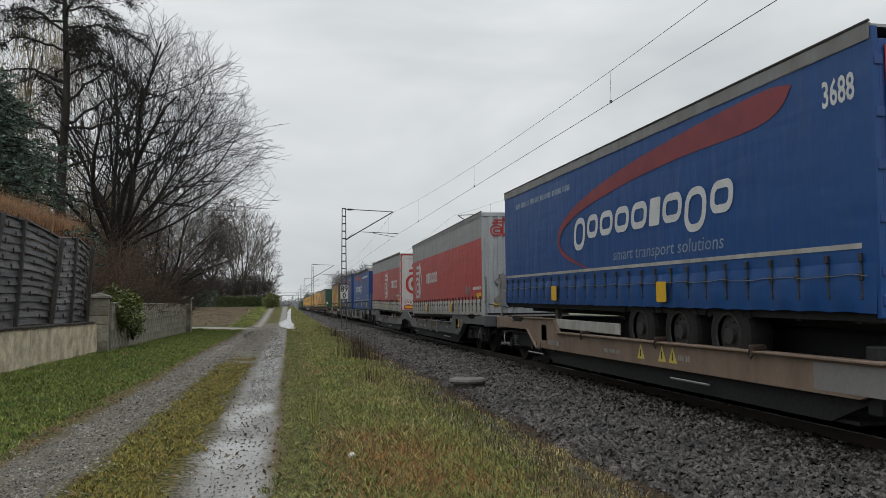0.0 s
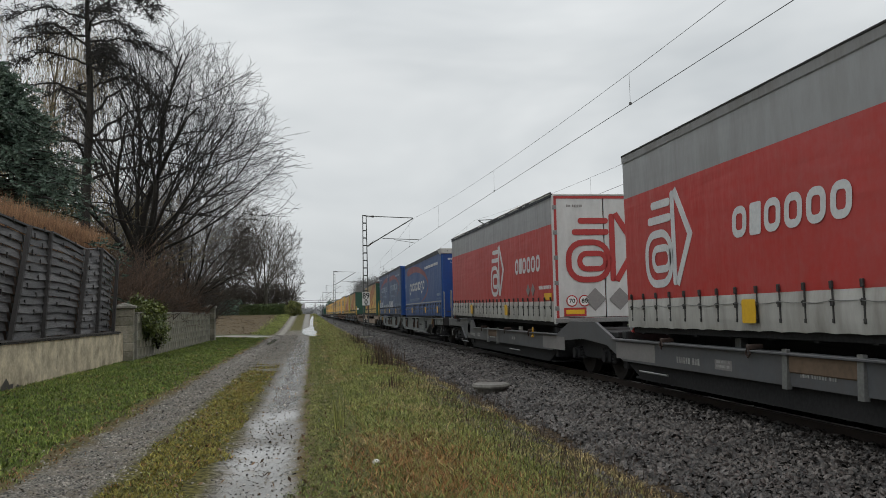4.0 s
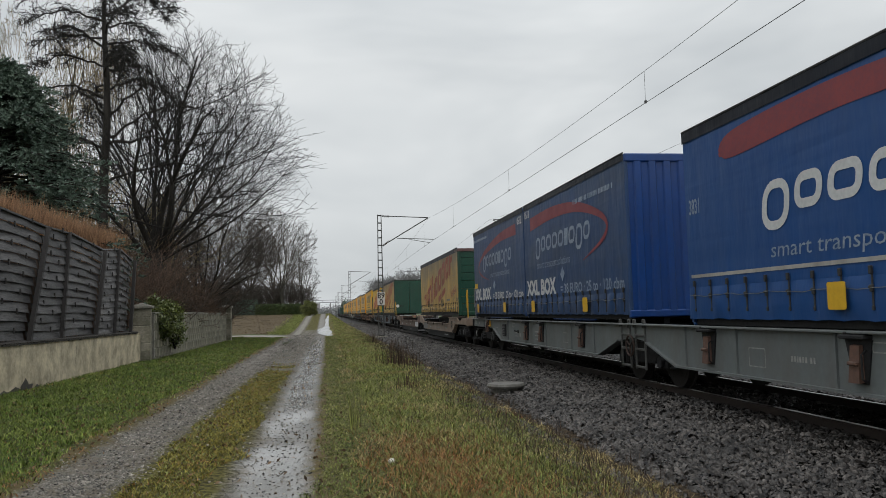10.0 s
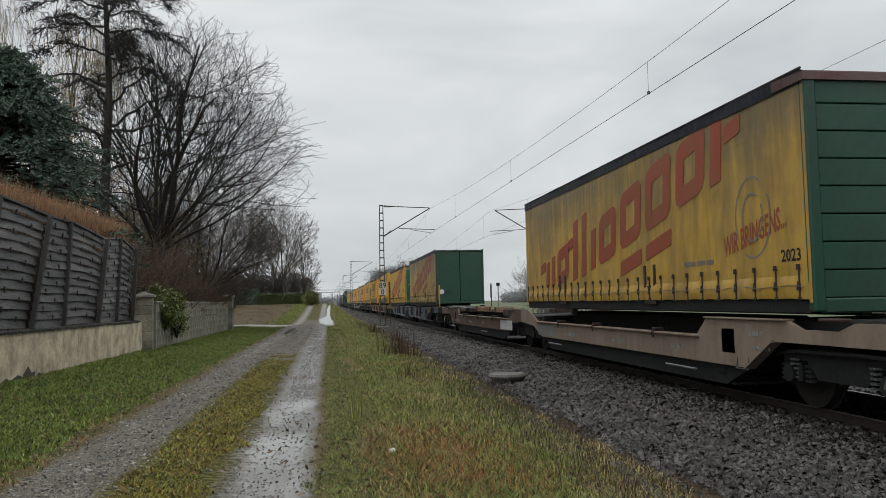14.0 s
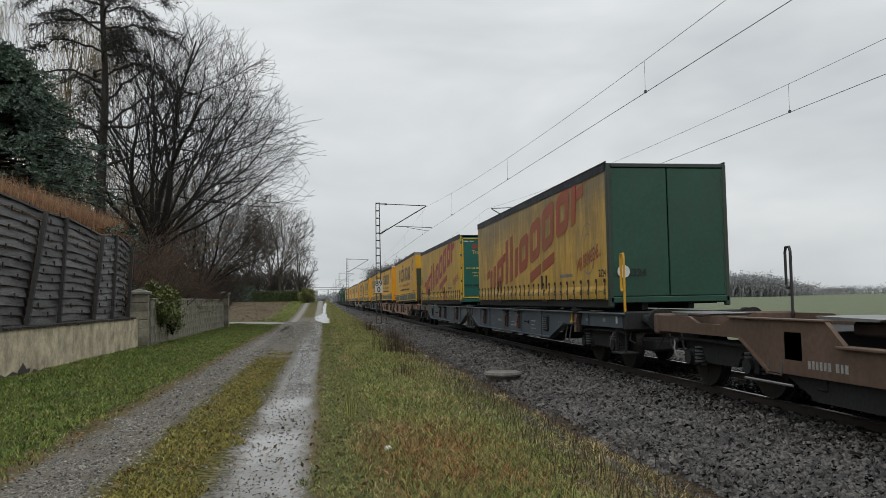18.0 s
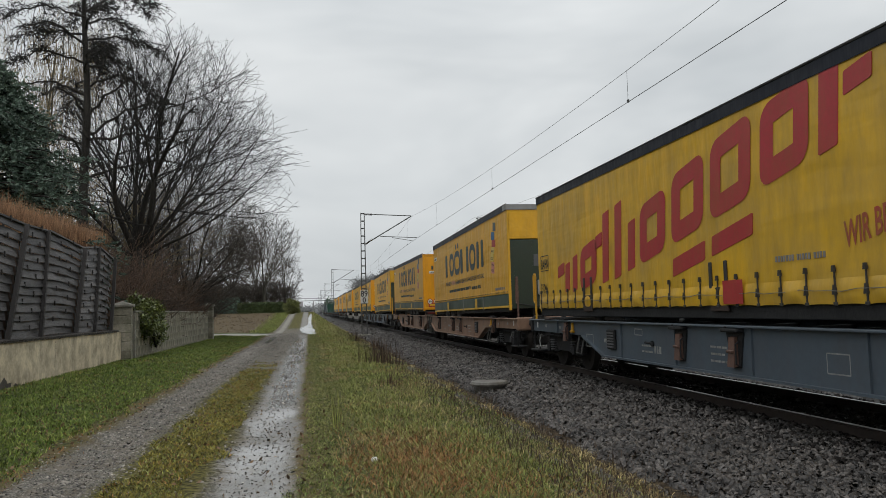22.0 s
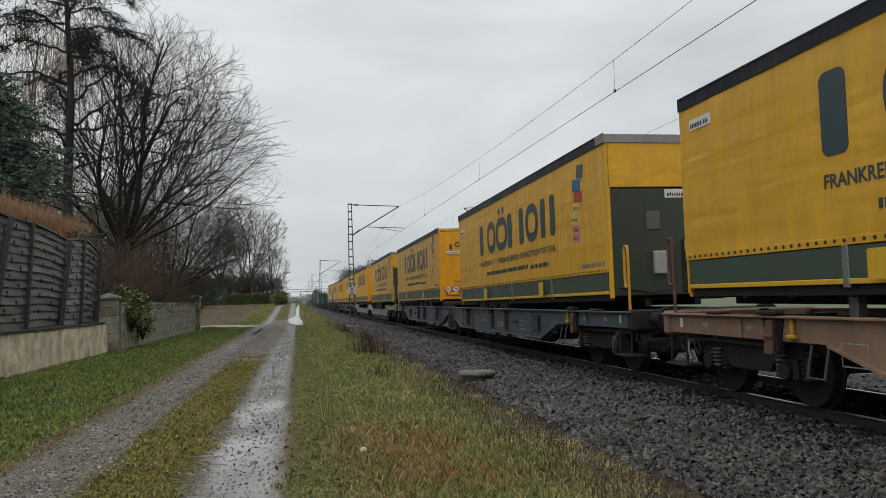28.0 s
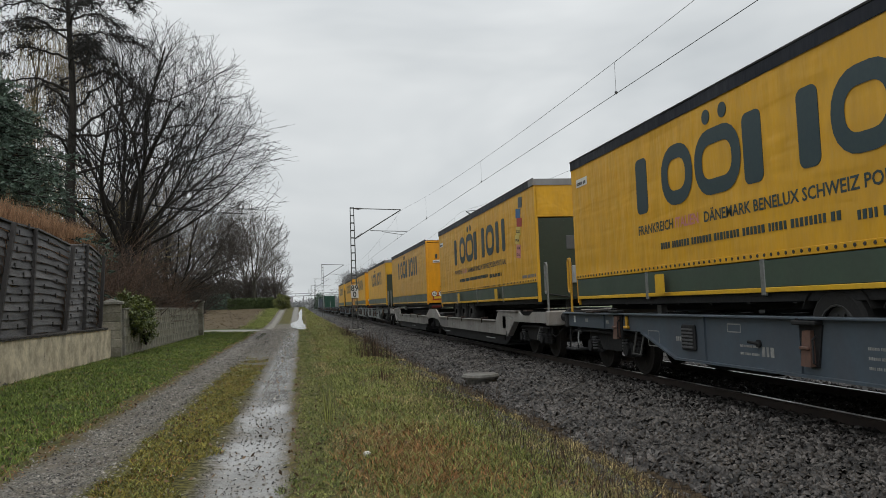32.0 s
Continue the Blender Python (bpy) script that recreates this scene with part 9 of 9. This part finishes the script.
for i, (x, y) in enumerate(((-12.5, 128), (-16, 127), (-20.5, 126), (-25, 124), (-9.5, 128), (-14, 133), (-18, 131), (-7.0, 129), (-5.0, 130))):
    build_thicket("thicket", x, y, ground_z(x, y) - 0.1, 2.2, 2.2, 4.8, 36, 90 + i, "twig_grey", "dark leafless thicket beyond the field", thin=0.016)
leaf_hedge("dark_hedge", -19.0, -10.6, 123.0, 126.0, 1.3, 3.9, 5200, 0.16, "needle", "dark evergreen hedge at the field's far side", 17)


def build_far_side():
    rnd = random.Random(2)
    for i in range(18):
        y = 165 + i * 9.5 + rnd.uniform(-4, 4)
        x = 18 + rnd.uniform(-1.5, 7) + (i % 3) * 2
        h = rnd.uniform(10.5, 14.5) * (0.75 + y / 900)
        w = h * rnd.uniform(0.36, 0.46)
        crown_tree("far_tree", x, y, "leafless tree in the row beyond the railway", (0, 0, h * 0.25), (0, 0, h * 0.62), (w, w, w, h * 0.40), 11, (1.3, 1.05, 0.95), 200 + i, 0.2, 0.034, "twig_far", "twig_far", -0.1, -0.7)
    for i in range(7):
        y = 62 + i * 8 + rnd.uniform(-3, 3)
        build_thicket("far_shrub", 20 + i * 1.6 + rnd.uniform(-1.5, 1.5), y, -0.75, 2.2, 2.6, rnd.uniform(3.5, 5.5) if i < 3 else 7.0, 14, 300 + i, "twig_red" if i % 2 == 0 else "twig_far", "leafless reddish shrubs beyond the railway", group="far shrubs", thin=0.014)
    # woods on the low rise, far over the fields; their pale grey holds haze
    rng = np.random.default_rng(55)
    for k, (x0, x1, y, h) in enumerate(((205, 365, 560, 14), (262, 345, 545, 18.5), (140, 215, 620, 9), (360, 740, 720, 8), (60, 130, 800, 11), (-30, 62, 640, 6.5), (8, 40, 520, 5.5))):
        n = 330
        px, py = rng.uniform(x0, x1, n), y + rng.uniform(-15, 15, n)
        env = h * (0.62 + 0.38 * np.clip(np.sin((px - x0) / (x1 - x0) * np.pi), 0, 1)) * rng.uniform(0.75, 1.05, n)
        w = Wood()
        r2 = random.Random(k)
        for a, b, e in zip(px, py, env):
            for j in range(2):
                w.limb([Vector((a, b, -0.8)), Vector((a + r2.gauss(0, 1.0), b, e * 0.4)), Vector((a + r2.gauss(0, 2.0), b, e * r2.uniform(0.6, 0.75)))], [0.3, 0.25, 0.1], 3)
        v, f = leaf_cloud(rng, np.stack([px, py, env * rng.uniform(0.2, 0.82, n)], 1), np.array([2.6, 2.4, 1.7]), 95, 0.5, 0.6)
        t = thing("far_wood", pose(0, 0, 0), "distant leafless wood on a low rise", "wood", "far woods")
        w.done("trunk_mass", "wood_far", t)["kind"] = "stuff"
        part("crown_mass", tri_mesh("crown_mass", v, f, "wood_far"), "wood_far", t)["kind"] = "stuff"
    # farm sheds and a works hall on the horizon
    for x, y, w_, h in ((410, 700, 60, 8), (480, 760, 45, 11), (545, 800, 70, 7)):
        b = thing("far_hall", pose(x, y, -0.7), "long pale industrial hall on the horizon", "building", "far halls")
        part("wall", Geo().box(-w_ / 2, w_ / 2, 0, 20, 0, h * 0.8), "far_wall", b)
        part("roof", Geo().prism([(-1, h * 0.8), (10, h), (21, h * 0.8)], -w_ / 2 - 1, w_ / 2 + 1), "far_roof", b)
        for i in range(6):
            part("window", Geo().box(-w_ / 2 + 4 + i * w_ / 6.5, -w_ / 2 + 8 + i * w_ / 6.5, -0.1, 0.1, h * 0.35, h * 0.55), "glass", b)
    for x, y in ((222, 600), (231, 640)):
        p = thing("pylon", pose(x, y, -0.7), "thin far lattice power pylon", "pylon", "pylons")
        g = Geo()
        for s in (-1, 1):
            g.rod((s * 2.2, 0, 0), (s * 0.3, 0, 24), 0.18, n=4)
        for z in (6, 11, 15):
            g.rod((-1.7 + z * 0.06, 0, z), (1.5 - z * 0.05, 0, z + 4), 0.12, n=4)
        part("lattice", g, "mast", p)
        for z, wd in ((18, 5), (22, 3.5)):
            part("arm", Geo().rod((-wd, 0, z), (wd, 0, z), 0.15, n=4), "mast", p)
    # footbridge and pale house where the line meets the horizon
    br = thing("footbridge", pose(0, 430, 0), "pale steel footbridge across the line, far off", "bridge")
    part("deck", Geo().box(-14, 52, -1.2, 1.2, 7.3, 7.6), "far_wall", br)
    part("handrail", Geo().box(-14, 52, -1.25, -1.15, 8.6, 8.8).box(-14, 52, 1.15, 1.25, 8.6, 8.8), "far_wall", br)
    for x in range(-14, 53, 6):
        part("baluster", Geo().box(x - 0.1, x + 0.1, -1.25, -1.15, 7.6, 8.8), "far_wall", br)
    for x in (-12, 2.2, 19, 50):
        part("pier", Geo().box(x - 0.25, x + 0.25, -0.8, 0.8, 0, 7.2), "far_wall", br)
    hs = thing("far_house", pose(-6.5, 400, 1.4), "small pale house far down the lane", "house")
    part("wall", Geo().box(-5, 3, 0, 8, 0, 3.0), "far_wall", hs)
    part("roof", Geo().prism([(-0.5, 2.95), (4, 5.4), (8.5, 2.95)], -5.4, 3.4), "far_roof", hs)
    for x in (-3.5, -0.5):
        part("window", Geo().box(x, x + 1.2, -0.08, 0.05, 1.2, 2.4), "glass", hs)
    # conifer group beside the house
    for i, (x, y, h) in enumerate(((12.5, 400, 9), (14.0, 405, 8), (11.0, 408, 7))):
        t = thing("far_conifer", pose(x - 2.5, y, 0.5), "small dark far conifer", "tree", "evergreens")
        v, f = leaf_cloud(np.random.default_rng(i), [(0, 0, h * q) for q in (0.1, 0.2, 0.3, 0.45, 0.6, 0.75)], np.array([0.9, 0.9, 0.8]), 60, 0.5, 0.5)
        part("foliage", tri_mesh("foliage", v, f, "needle"), "needle", t)["kind"] = "stuff"
        part("trunk", Geo().rod((0, 0, -0.5), (0, 0, h * 0.8), 0.15, 0.04), "bark", t)
    # relay cabinet posts beside the second line
    for y in (72.0, 98.0):
        p = thing("line_post", pose(15.6, y, -0.5), "slim grey post beside the second line", "post", "line posts")
        part("pole", Geo().rod((0, 0, 0), (0, 0, 3.4), 0.05), "galv", p)
        part("head", Geo().box(-0.15, 0.15, -0.1, 0.1, 3.3, 3.6, 0.03), "grime", p)


build_far_side()


def motions():
    """Everything on the train comes down the line together; its wheels roll."""
    for ob, y0, tilt in MOVERS:
        walk(ob, [(t, pose(TRACK, y0 - train_shift(t), RAIL, tilt)) for t in range(33)])
    for ob, c in WHEELSETS[:WHEELS_ROLLING]:
        walk(ob, [(i / 10, pose(0, c, 0.46, math.degrees(train_shift(i / 10) / 0.46))) for i in range(321)])


WHEELS_ROLLING = 80
motions()
